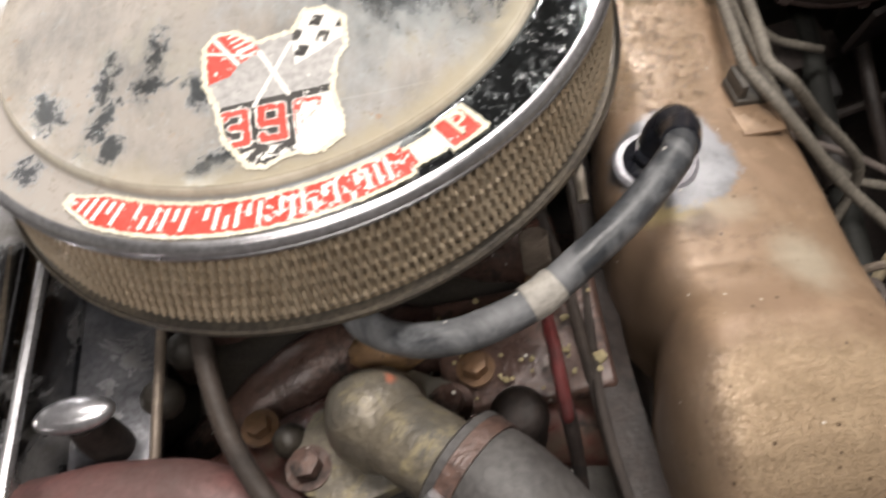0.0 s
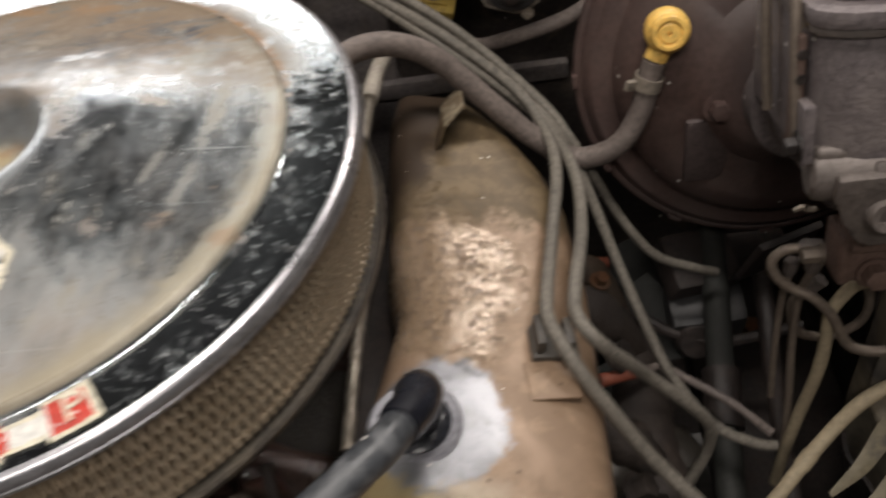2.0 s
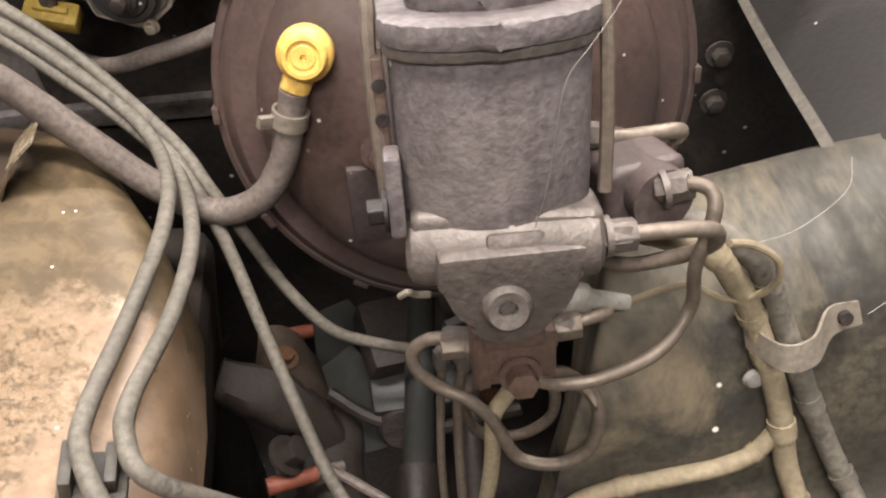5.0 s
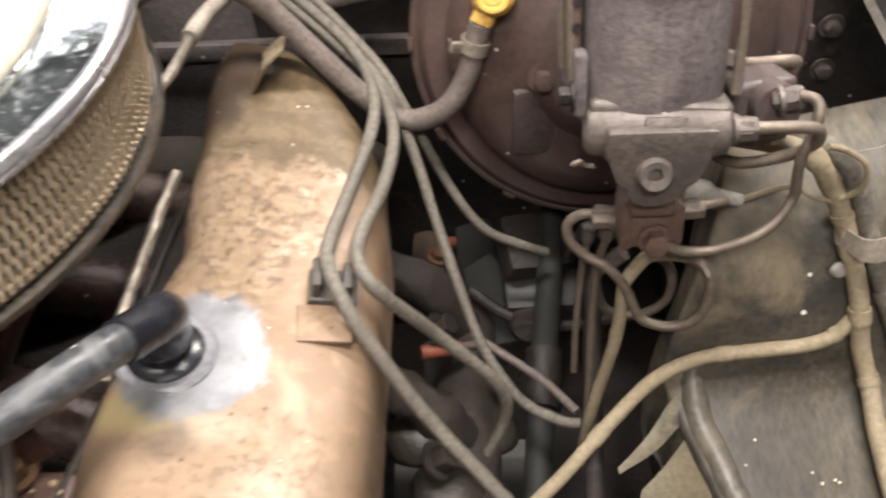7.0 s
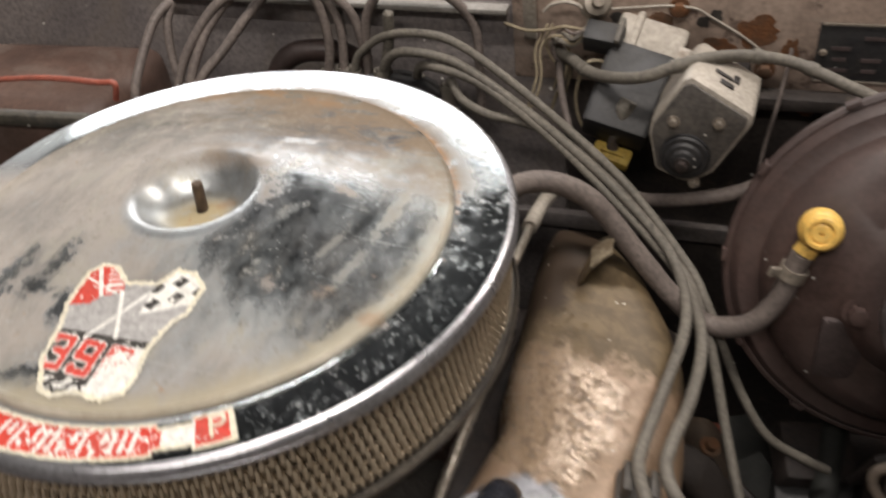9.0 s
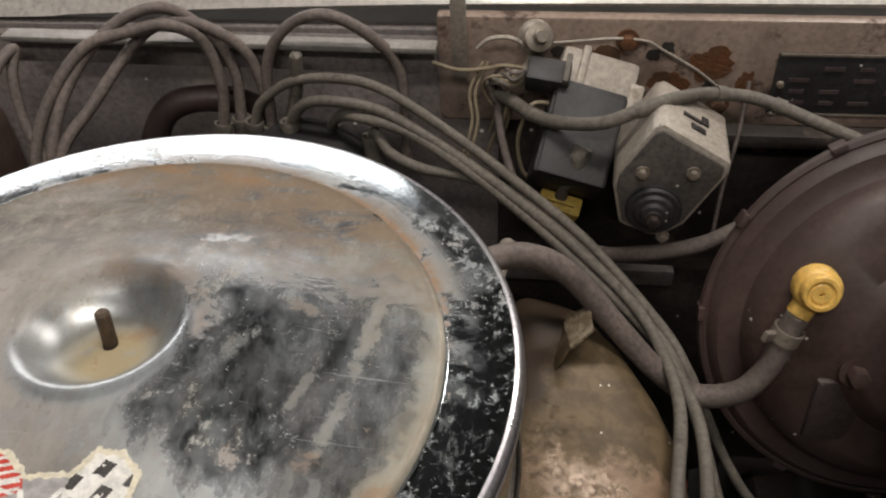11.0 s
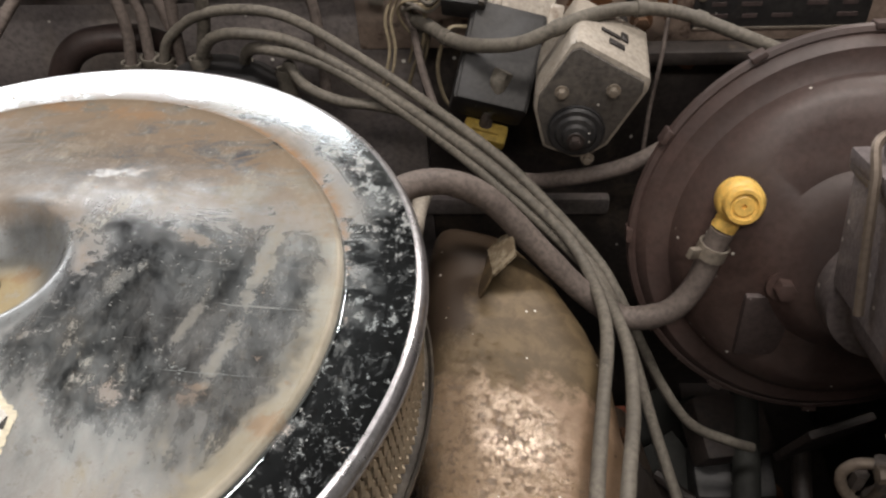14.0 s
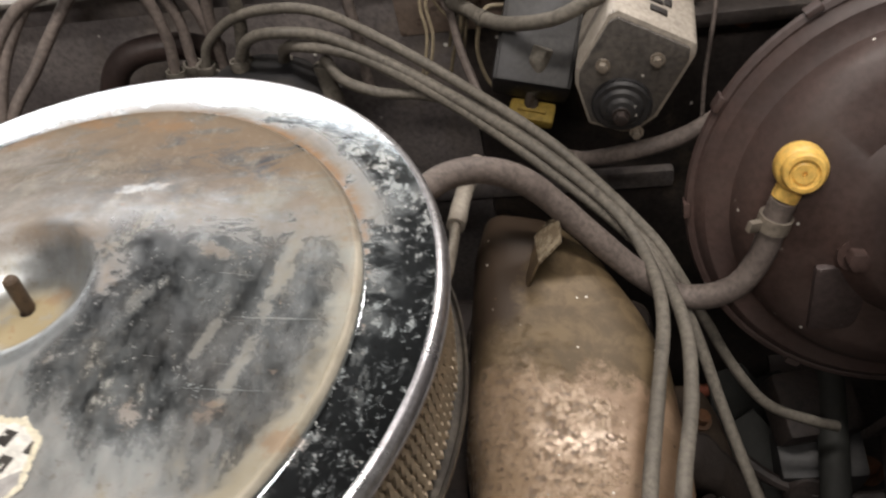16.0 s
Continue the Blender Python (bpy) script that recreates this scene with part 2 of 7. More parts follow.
    tint = marks([(0.072, -0.052, 0.007, 0.005, 0, 0.45), (0.099, -0.049, 0.006, 0.005, 0, 0.45), (0.008, 0.014, 0.009, 0.005, 10, 0.6), (0.079, 0.030, 0.008, 0.0040, -20, 0.28), (0.130, -0.060, 0.007, 0.006, 0, 0.6), (-0.023, 0.140, 0.014, 0.006, -8, 0.6), (0.020, 0.132, 0.018, 0.006, -8, 0.5), (-0.060, 0.128, 0.012, 0.005, 20, 0.4)])
    spot = marks([(0.123, 0.060, 0.0030, 0.0035, 0, 0.9), (-0.005, 0.054, 0.022, 0.006, 8, 0.5), (0.020, 0.098, 0.034, 0.010, 8, 0.55), (0.055, 0.085, 0.020, 0.012, -10, 0.5), (0.000, 0.120, 0.040, 0.008, 0, 0.5)])
    rust = op("MAXIMUM", op("MULTIPLY", crevice, 0.9), op("MAXIMUM", op("MULTIPLY", fleck, 0.7), tint))
    soil = op("MAXIMUM", soil, spot)
    film = op("MAXIMUM", op("MULTIPLY", haze, 1.0), op("MAXIMUM", op("MULTIPLY", scale_film, 0.60), op("MULTIPLY", op("MAXIMUM", veil, left_on), 0.55)))
    film = op("MAXIMUM", op("MAXIMUM", film, op("MULTIPLY", cream, 0.85)), op("MAXIMUM", lip, op("MAXIMUM", centre, soil)))

    col = mixc(haze, (0.40, 0.45, 0.475), (0.272, 0.244, 0.214))
    col = mixc(rng(noise_fac(10, 5, 0.6, 0.4), 0.42, 0.62), col, mixc(haze, (0.42, 0.45, 0.485), (0.222, 0.216, 0.209)))
    col = mixc(op("MULTIPLY", haze, op("MULTIPLY", rng(op("ADD", along(-1.0, 0.2), op("MULTIPLY", op("SUBTRACT", noise_fac(15, 6, 0.65), 0.5), 0.10)), -0.010, 0.050), 0.8)), col, (0.345, 0.312, 0.280))
    # Dirtier film behind the dish, darkened to hold the dark ceiling's reflection.
    col = mixc(op("MULTIPLY", op("MULTIPLY", behind, plateau), rng(noise_fac(34, 9, 0.72, 0.3, turned(8, 0.45, 1.0)), 0.34, 0.54)), col, (0.140, 0.133, 0.121))
    col = mixc(op("MULTIPLY", plateau, op("MULTIPLY", rng(noise_fac(27, 10, 0.70, 0.2, turned(18, 1.0, 0.5)), 0.44, 0.64), 0.7)), col, (0.150, 0.147, 0.141))
    col = mixc(dark_reflection, col, mixc(rng(noise_fac(70, 8, 0.72), 0.42, 0.58), (0.055, 0.061, 0.074), (0.120, 0.119, 0.117)))
    col = mixc(op("MULTIPLY", veil, 0.7), col, (0.30, 0.285, 0.245))
    col = mixc(op("MULTIPLY", left_on, 0.8), col, (0.265, 0.255, 0.205))
    col = mixc(op("MULTIPLY", scale_film, 0.85), col, mixc(rng(noise_fac(40, 4, 0.6), 0.4, 0.6), (0.30, 0.335, 0.335), (0.36, 0.35, 0.325)))
    col = mixc(op("MULTIPLY", rng(noise_fac(230, 5, 0.75), 0.585, 0.64), 0.5), col, (0.17, 0.15, 0.125))
    col = mixc(op("MULTIPLY", cream, 0.75), col, (0.31, 0.268, 0.180))
    col = mixc(lip, col, (0.50, 0.46, 0.38))
    col = mixc(centre, col, (0.33, 0.275, 0.170))
    col = mixc(op("MULTIPLY", soil, 0.72), col, (0.215, 0.160, 0.110))
    col = mixc(op("MULTIPLY", rust, 0.85), col, (0.27, 0.160, 0.085))
    nt.links.new(col, bs.inputs["Base Color"])
    nt.links.new(op("SUBTRACT", 1.0, op("MAXIMUM", op("MULTIPLY", film, 0.99), rust)), bs.inputs["Metallic"])
    nt.links.new(op("ADD", op("ADD", 0.06, op("MULTIPLY", rng(radius, 0.042, 0.036), 0.10)), op("MULTIPLY", op("MAXIMUM", film, rust), 0.60)), bs.inputs["Roughness"])
    nt.links.new(op("SUBTRACT", op("SUBTRACT", 0.5, op("MULTIPLY", film, 0.40)), op("MULTIPLY", op("MULTIPLY", behind, film), 0.10)), bs.inputs["Specular IOR Level"])
    bp = nt.nodes.new("ShaderNodeBump")
    bp.inputs["Strength"].default_value, bp.inputs["Distance"].default_value = 0.08, 0.001
    nt.links.new(noise_fac(240, 4, 0.7), bp.inputs["Height"])
    nt.links.new(bp.outputs["Normal"], bs.inputs["Normal"])
    return m


M_LID = lid_material()
M_CHROME = surf("polished_chrome_bead", (0.66, 0.66, 0.69), (0.54, 0.54, 0.57), 30, (0.26, 0.36), 0.92, 0.03, 300,
                spots=((0.30, 0.22, 0.14), 80, 0.68, 0.8))
M_SCREEN = surf("dirty_brass_screen", (0.60, 0.50, 0.37), (0.46, 0.37, 0.26), 30, (0.30, 0.50), 0.4, 0.3, 300,
                dust=((0.45, 0.36, 0.26), 12, 0.45, 0.7))
M_PAPER = surf("filter_paper", (0.47, 0.375, 0.27), (0.36, 0.28, 0.195), 30, (0.8, 0.9), 0, 0.4, 300)
M_GASKET = surf("dusty_tan_gasket", (0.20, 0.155, 0.105), (0.14, 0.105, 0.07), 40, (0.55, 0.75), 0, 0.3, 300)
M_PAN = surf("dirty_pan_metal", (0.11, 0.10, 0.09), (0.20, 0.17, 0.13), 25, (0.35, 0.6), 0.5, 0.2, 300)
M_STUD = surf("dull_brown_stud", (0.125, 0.082, 0.050), (0.070, 0.050, 0.036), 120, (0.55, 0.8), 0.2, 0.5, 500)
M_RUSTY = surf("rusty_steel", RUST, (0.11, 0.07, 0.045), 60, (0.6, 0.85), 0.2, 0.5, 400)


def cover_material():
    """Bronze paint on the valve cover: dusty and smooth at the middle, flaking behind it, dull and oily at the rear,
    glittering at the front, bare round the breather; shade painted in at the rear and inner side, a highlight at the
    front.
    """
    m = bpy.data.materials.new("bronze_painted_cover")
    m.use_nodes = True
    nt = m.node_tree
    bs = nt.nodes["Principled BSDF"]
    tc = nt.nodes.new("ShaderNodeTexCoord")
    xyz = nt.nodes.new("ShaderNodeSeparateXYZ")
    nt.links.new(tc.outputs["Object"], xyz.inputs[0])

    def noise_fac(s, detail, rgh, dist=0.0):
        n = nt.nodes.new("ShaderNodeTexNoise")
        n.inputs["Scale"].default_value, n.inputs["Detail"].default_value = s, detail
        n.inputs["Roughness"].default_value, n.inputs["Distortion"].default_value = rgh, dist
        nt.links.new(tc.outputs["Object"], n.inputs["Vector"])
        return n.outputs["Fac"]

    def rng(sock, lo, hi):
        r = nt.nodes.new("ShaderNodeMapRange")
        r.interpolation_type = "SMOOTHSTEP"
        r.inputs["From Min"].default_value, r.inputs["From Max"].default_value = lo, hi
        nt.links.new(sock, r.inputs["Value"])
        return r.outputs["Result"]

    def op(kind, one, two):
        n = nt.nodes.new("ShaderNodeMath")
        n.operation = kind
        for s, v in zip(n.inputs, (one, two)):
            if isinstance(v, float):
                s.default_value = v
            else:
                nt.links.new(v, s)
        return n.outputs[0]

    def mixed(fac, one, two, colour=True):
        x = nt.nodes.new("ShaderNodeMix")
        if colour:
            x.data_type = "RGBA"
        nt.links.new(fac, x.inputs["Factor"])
        for sock, v in zip((x.inputs[6], x.inputs[7]) if colour else (x.inputs[2], x.inputs[3]), (one, two)):
            if isinstance(v, tuple):
                sock.default_value = (*v, 1)
            elif isinstance(v, float):
                sock.default_value = v
            else:
                nt.links.new(v, sock)
        return x.outputs[2] if colour else x.outputs[0]

    wander = op("SUBTRACT", op("ADD", op("MULTIPLY", noise_fac(38, 5, 0.6), 0.6), op("MULTIPLY", noise_fac(150, 6, 0.7), 0.4)), 0.5)

    def zone(x, y, rx, ry, far, near, ragged):
        p = nt.nodes.new("ShaderNodeMapping")
        p.vector_type = "TEXTURE"
        p.inputs["Location"].default_value, p.inputs["Scale"].default_value = (x, y, 0), (rx, ry, 1000)
        nt.links.new(tc.outputs["Object"], p.inputs["Vector"])
        d = nt.nodes.new("ShaderNodeVectorMath")
        d.operation = "LENGTH"
        nt.links.new(p.outputs[0], d.inputs[0])
        return rng(op("ADD", d.outputs["Value"], op("MULTIPLY", wander, ragged)), far, near)

    broad, mid, fine = noise_fac(13, 4, 0.6, 0.4), noise_fac(60, 6, 0.66, 0.3), noise_fac(420, 3, 0.6)
    flaked = op("MAXIMUM", zone(0.198, 0.018, 0.052, 0.066, 1.10, 0.72, 1.9), op("MULTIPLY", zone(0.225, -0.140, 0.07, 0.05, 1.1, 0.3, 1.6), 0.35))
    gloss_highlight = zone(0.216, -0.246, 0.066, 0.048, 1.15, 0.55, 1.2)
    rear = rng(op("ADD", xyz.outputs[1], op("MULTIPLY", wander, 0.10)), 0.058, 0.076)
    # Oily stain and shade of the inner rear corner share this mask.
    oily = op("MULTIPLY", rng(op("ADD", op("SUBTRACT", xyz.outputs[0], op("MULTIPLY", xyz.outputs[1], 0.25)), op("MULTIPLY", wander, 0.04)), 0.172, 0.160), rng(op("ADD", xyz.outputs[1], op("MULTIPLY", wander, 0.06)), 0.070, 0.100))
    bare = zone(0.199, -0.077, 0.038, 0.040, 1.02, 0.84, 1.0)
    grease = zone(0.178, -0.112, 0.024, 0.015, 1.2, 0.5, 1.6)
    pale = op("MAXIMUM", zone(0.246, -0.160, 0.020, 0.026, 1.3, 0.2, 1.2), op("MULTIPLY", zone(0.206, -0.118, 0.03, 0.012, 1.3, 0.2, 1.6), 0.8))
    smudge_shade = op("MAXIMUM", zone(0.200, -0.128, 0.013, 0.012, 1.2, 0.3, 2.2), op("MAXIMUM", zone(0.172, -0.160, 0.012, 0.014, 1.2, 0.3, 2.0), zone(0.170, -0.208, 0.012, 0.028, 1.2, 0.3, 1.8)))
    # Long flank zones: some grease, plus the inner side's shade painted in.
    smudge_shade = op("MAXIMUM", smudge_shade, op("MAXIMUM", zone(0.158, -0.150, 0.020, 0.050, 1.3, 0.4, 1.8), zone(0.162, -0.235, 0.016, 0.050, 1.3, 0.4, 1.6)))
    chip = rng(noise_fac(185, 7, 0.72, 0.2), 0.550, 0.580)
    crumb = rng(noise_fac(360, 5, 0.7, 0.3), 0.47, 0.55)
    col = mixed(rng(broad, 0.36, 0.64), (0.272, 0.187, 0.126), (0.195, 0.130, 0.083))
    col = mixed(op("MULTIPLY", rng(mid, 0.50, 0.68), 0.55), col, (0.325, 0.228, 0.150))
    col = mixed(op("MULTIPLY", rng(noise_fac(26, 6, 0.68), 0.54, 0.66), 0.6), col, (0.170, 0.108, 0.062))
    # Paler yellow paints the front highlight into the colour, besides the real gloss.
    col = mixed(op("MULTIPLY", gloss_highlight, 0.7), col, mixed(mid, (0.33, 0.235, 0.150), (0.46, 0.36, 0.24)))
    col = mixed(flaked, col, mixed(chip, mixed(rng(mid, 0.4, 0.6), (0.292, 0.208, 0.134), (0.238, 0.166, 0.102)), (0.148, 0.101, 0.062)))
    col = mixed(op("MULTIPLY", pale, 0.55), col, (0.42, 0.385, 0.305))
    col = mixed(op("MULTIPLY", smudge_shade, 0.7), col, (0.115, 0.080, 0.055))
    # Dull olive paint; the rear's weaker light is put into its dark colour.
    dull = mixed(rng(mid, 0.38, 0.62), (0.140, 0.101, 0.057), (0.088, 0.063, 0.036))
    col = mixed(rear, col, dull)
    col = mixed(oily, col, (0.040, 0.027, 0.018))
    col = mixed(op("MULTIPLY", grease, op("ADD", 0.4, op("MULTIPLY", mid, 0.9))), col, (0.30, 0.24, 0.12))
    col = mixed(bare, col, mixed(rng(mid, 0.35, 0.70), (0.27, 0.275, 0.295), (0.18, 0.18, 0.19)))
    dots = nt.nodes.new("ShaderNodeTexVoronoi")
    dots.inputs["Scale"].default_value = 190
    nt.links.new(tc.outputs["Object"], dots.inputs["Vector"])
    few = nt.nodes.new("ShaderNodeSeparateColor")
    nt.links.new(dots.outputs["Color"], few.inputs[0])
    col = mixed(op("MULTIPLY", rng(dots.outputs["Distance"], 0.17, 0.10), rng(few.outputs[0], 0.93, 0.95)), col, (0.70, 0.66, 0.58))
    col = mixed(op("MULTIPLY", rng(dots.outputs["Distance"], 0.24, 0.14), rng(few.outputs[1], 0.94, 0.96)), col, (0.09, 0.058, 0.036))
    nt.links.new(col, bs.inputs["Base Color"])
    rough = mixed(rng(broad, 0.35, 0.65), 0.34, 0.48, False)
    rough = mixed(op("MAXIMUM", op("MULTIPLY", flaked, 0.8), gloss_highlight), rough, 0.22, False)
    rough = mixed(op("MULTIPLY", flaked, chip), rough, 0.40, False)
    rough = mixed(rear, rough, 0.46, False)
    rough = mixed(bare, rough, 0.36, False)
    nt.links.new(rough, bs.inputs["Roughness"])
    nt.links.new(mixed(bare, 0.18, 0.60, False), bs.inputs["Metallic"])
    nt.links.new(mixed(rear, mixed(flaked, 0.5, 0.80, False), 0.30, False), bs.inputs["Specular IOR Level"])
    relief = op("ADD", op("MULTIPLY", fine, 0.10), op("ADD", op("MULTIPLY", flaked, op("ADD", op("MULTIPLY", chip, -0.5), op("MULTIPLY", crumb, 0.24))), op("MULTIPLY", gloss_highlight, op("ADD", op("MULTIPLY", crumb, 0.45), op("MULTIPLY", noise_fac(620, 3, 0.7), 0.7)))))
    bp = nt.nodes.new("ShaderNodeBump")
    bp.inputs["Strength"].default_value, bp.inputs["Distance"].default_value = 0.75, 0.0011
    nt.links.new(relief, bp.inputs["Height"])
    nt.links.new(bp.outputs["Normal"], bs.inputs["Normal"])
    return m


M_VC = cover_material()
M_GROMMET = surf("glossy_black_rubber", (0.012, 0.013, 0.018), (0.022, 0.024, 0.031), 30, (0.18, 0.32), 0, 0.1, 300)
M_GEARFACE = surf("dusty_dark_gear_face", (0.095, 0.088, 0.082), (0.145, 0.130, 0.116), 28, (0.45, 0.6), 0.2, 0.25, 280, dust=((0.20, 0.175, 0.145), 22, 0.56, 0.8), specks=140)
M_TABBRIGHT = surf("bright_chipped_tab", (0.30, 0.25, 0.175), (0.20, 0.16, 0.105), 60, (0.4, 0.6), 0.1, 0.3, 300, spots=((0.10, 0.072, 0.042), 110, 0.42, 0.54))
M_WHITE = surf("bare_white_patch", (0.37, 0.37, 0.405), (0.29, 0.29, 0.315), 30, (0.30, 0.42), 0.35, 0.15, 300,
               spots=((0.30, 0.24, 0.16), 90, 0.66, 0.76))
M_RUBBER = surf("black_rubber", (0.030, 0.033, 0.038), (0.062, 0.067, 0.075), 25, (0.28, 0.46), 0, 0.15, 260,
                dust=((0.23, 0.235, 0.245), 20, 0.42, 0.70), specks=140)
M_DUSTRUBBER = surf("dusty_rubber", (0.124, 0.111, 0.092), (0.186, 0.167, 0.138), 30, (0.6, 0.8), 0, 0.25, 300,
                    spots=((0.04, 0.036, 0.032), 60, 0.6, 0.75))
M_HEATPIPE = surf("dark_maroon_pipe", (0.070, 0.045, 0.040), (0.048, 0.034, 0.031), 24, (0.45, 0.6), 0, 0.2, 260)
M_DARKWIRE = surf("dark_dusty_wire", (0.130, 0.106, 0.095), (0.195, 0.160, 0.140), 30, (0.55, 0.75), 0, 0.25, 300)
M_TANWIRE = surf("tan_taped_wire", (0.32, 0.265, 0.175), (0.235, 0.19, 0.125), 40, (0.6, 0.8), 0, 0.3, 300)
M_TAPE = surf("grey_tape", (0.39, 0.37, 0.335), (0.28, 0.262, 0.238), 50, (0.5, 0.7), 0, 0.3, 300)
M_BOOSTER = surf("mauve_brown_booster", (0.094, 0.059, 0.051), (0.055, 0.040, 0.038), 11, (0.42, 0.58), 0.0, 0.10, 240,
                 dust=((0.088, 0.063, 0.055), 9, 0.50, 0.85), specks=130)
M_BOOSTDARK = surf("dark_purple_brown_steel", (0.066, 0.050, 0.048), (0.090, 0.066, 0.062), 20, (0.4, 0.6), 0, 0.15, 240, specks=120)
M_MC = surf("greasy_cast_iron", (0.140, 0.119, 0.121), (0.185, 0.160, 0.160), 25, (0.42, 0.62), 0.25, 0.4, 300,
            dust=((0.205, 0.176, 0.164), 20, 0.52, 0.8), specks=110)
M_CASTGREY = surf("dusty_grey_casting", (0.165, 0.140, 0.126), (0.105, 0.089, 0.081), 30, (0.45, 0.65), 0.3, 0.4, 320)
M_BRASS = surf("dull_brass_block", (0.16, 0.105, 0.085), (0.12, 0.08, 0.065), 40, (0.45, 0.65), 0.4, 0.3, 320)
M_TUBE = surf("dusty_brake_tube", (0.215, 0.175, 0.140), (0.150, 0.120, 0.096), 40, (0.4, 0.6), 0.4, 0.2, 320)
M_YELLOW = surf("aged_yellow_plastic", (0.88, 0.575, 0.150), (0.80, 0.48, 0.11), 60, (0.35, 0.5), 0, 0.05, 300)
M_YELLOWPLUG = surf("dirty_yellow_plug", (0.60, 0.42, 0.08), (0.42, 0.28, 0.06), 60, (0.5, 0.7), 0, 0.2, 300)
M_FIREWALL = surf("dusty_black_firewall", (0.155, 0.139, 0.138), (0.235, 0.208, 0.196), 10, (0.4, 0.6), 0, 0.2, 220,
                  dust=((0.19, 0.158, 0.128), 8, 0.50, 0.8), specks=80)
# Darker copy of the firewall colour that holds the shade behind the booster.
M_FWDARK = surf("shaded_black_firewall", (0.030, 0.025, 0.024), (0.056, 0.046, 0.040), 12, (0.4, 0.6), 0, 0.25, 220,
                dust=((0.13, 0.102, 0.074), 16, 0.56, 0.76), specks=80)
M_COWL = surf("primer_brown_cowl", (0.375, 0.29, 0.235), (0.25, 0.187, 0.150), 14, (0.28, 0.48), 0, 0.15, 220,
              spots=((0.085, 0.055, 0.042), 34, 0.56, 0.66), dust=((0.27, 0.235, 0.205), 11, 0.56, 0.80))
M_COWLTOP = surf("pale_body_paint", (0.60, 0.57, 0.53), (0.50, 0.465, 0.43), 9, (0.2, 0.4), 0, 0.08, 220)
M_BRACE = surf("dusty_brace_steel", (0.16, 0.145, 0.125), (0.10, 0.09, 0.078), 30, (0.5, 0.7), 0, 0.2, 250)
M_LIP = surf("grey_sealing_lip", (0.30, 0.285, 0.26), (0.21, 0.195, 0.175), 30, (0.5, 0.7), 0, 0.2, 250)
M_FENDER = surf("dusty_inner_fender", (0.062, 0.058, 0.049), (0.102, 0.090, 0.069), 15, (0.32, 0.5), 0.0, 0.18, 240,
                dust=((0.165, 0.140, 0.102), 9, 0.50, 0.74), spots=((0.026, 0.025, 0.026), 16, 0.54, 0.70), specks=90)
M_APRON = surf("streaked_inner_fender", (0.036, 0.032, 0.027), (0.104, 0.090, 0.062), 12, (0.46, 0.66), 0.0, 0.16, 240,
               dust=((0.200, 0.160, 0.105), 13, 0.52, 0.74), spots=((0.024, 0.022, 0.020), 14, 0.52, 0.66), specks=85, brushed=(-35, 1.0, 0.36))
# Near-black base with sparse dust, much darker than the fender colours.
M_HINGE = surf("dusty_near_black_panel", (0.011, 0.0095, 0.009), (0.019, 0.016, 0.014), 12, (0.7, 0.9), 0.0, 0.22, 240, dust=((0.036, 0.030, 0.025), 10, 0.58, 0.82), specks=90)
M_TORN = surf("flaked_yellowish_steel", (0.145, 0.122, 0.076), (0.085, 0.070, 0.046), 22, (0.4, 0.6), 0.1, 0.3, 260, spots=((0.04, 0.035, 0.03), 30, 0.58, 0.7))
M_BRACKET = surf("dusty_dark_bracket", (0.050, 0.044, 0.038), (0.085, 0.074, 0.060), 40, (0.5, 0.7), 0, 0.25, 280)
M_MODULE = surf("satin_black_box", (0.022, 0.022, 0.024), (0.036, 0.034, 0.032), 25, (0.5, 0.65), 0, 0.12, 280,
                dust=((0.10, 0.085, 0.07), 18, 0.58, 0.9), specks=150)
M_ALU = surf("dusty_bare_metal", (0.38, 0.335, 0.28), (0.27, 0.23, 0.185), 28, (0.35, 0.55), 0.45, 0.2, 300,
             spots=((0.15, 0.115, 0.085), 60, 0.58, 0.72))
M_IRONRED = surf("rusty_red_engine_paint", (0.135, 0.050, 0.040), (0.065, 0.033, 0.028), 26, (0.22, 0.5), 0.1, 0.6, 240,
                 dust=((0.10, 0.068, 0.050), 22, 0.46, 0.60), spots=((0.020, 0.014, 0.012), 34, 0.54, 0.66), specks=110)
# Oily iron, lowered to near black so its colour carries the deep bay's shade.
M_IRONDARK = surf("oily_shaded_iron", (0.017, 0.013, 0.012), (0.036, 0.025, 0.021), 20, (0.5, 0.75), 0.1, 0.5, 240, spots=((0.012, 0.010, 0.009), 40, 0.55, 0.66))
M_OILY = surf("oily_brown_iron", (0.070, 0.044, 0.037), (0.125, 0.073, 0.057), 24, (0.2, 0.5), 0.1, 0.6, 240, spots=((0.020, 0.015, 0.013), 36, 0.54, 0.66), specks=120)
M_CRUMB = surf("dry_yellow_deposit", (0.42, 0.36, 0.20), (0.30, 0.24, 0.13), 60, (0.6, 0.8), 0, 0.5, 250)
M_THERM = surf("corroded_housing", (0.190, 0.165, 0.125), (0.095, 0.090, 0.080), 30, (0.3, 0.55), 0.2, 0.7, 240,
               spots=((0.34, 0.115, 0.065), 13, 0.62, 0.66), dust=((0.26, 0.22, 0.125), 24, 0.54, 0.66))
M_HOSE = surf("aged_fabric_hose", (0.046, 0.043, 0.043), (0.070, 0.066, 0.064), 16, (0.38, 0.55), 0, 0.3, 260, dust=((0.06, 0.056, 0.05), 10, 0.5, 0.8))
M_GLOSSBLACK = surf("glossy_blue_black_cover", (0.12, 0.124, 0.14), (0.22, 0.22, 0.235), 18, (0.10, 0.26), 0.6, 0.05, 300, dust=((0.16, 0.145, 0.13), 12, 0.56, 0.8))
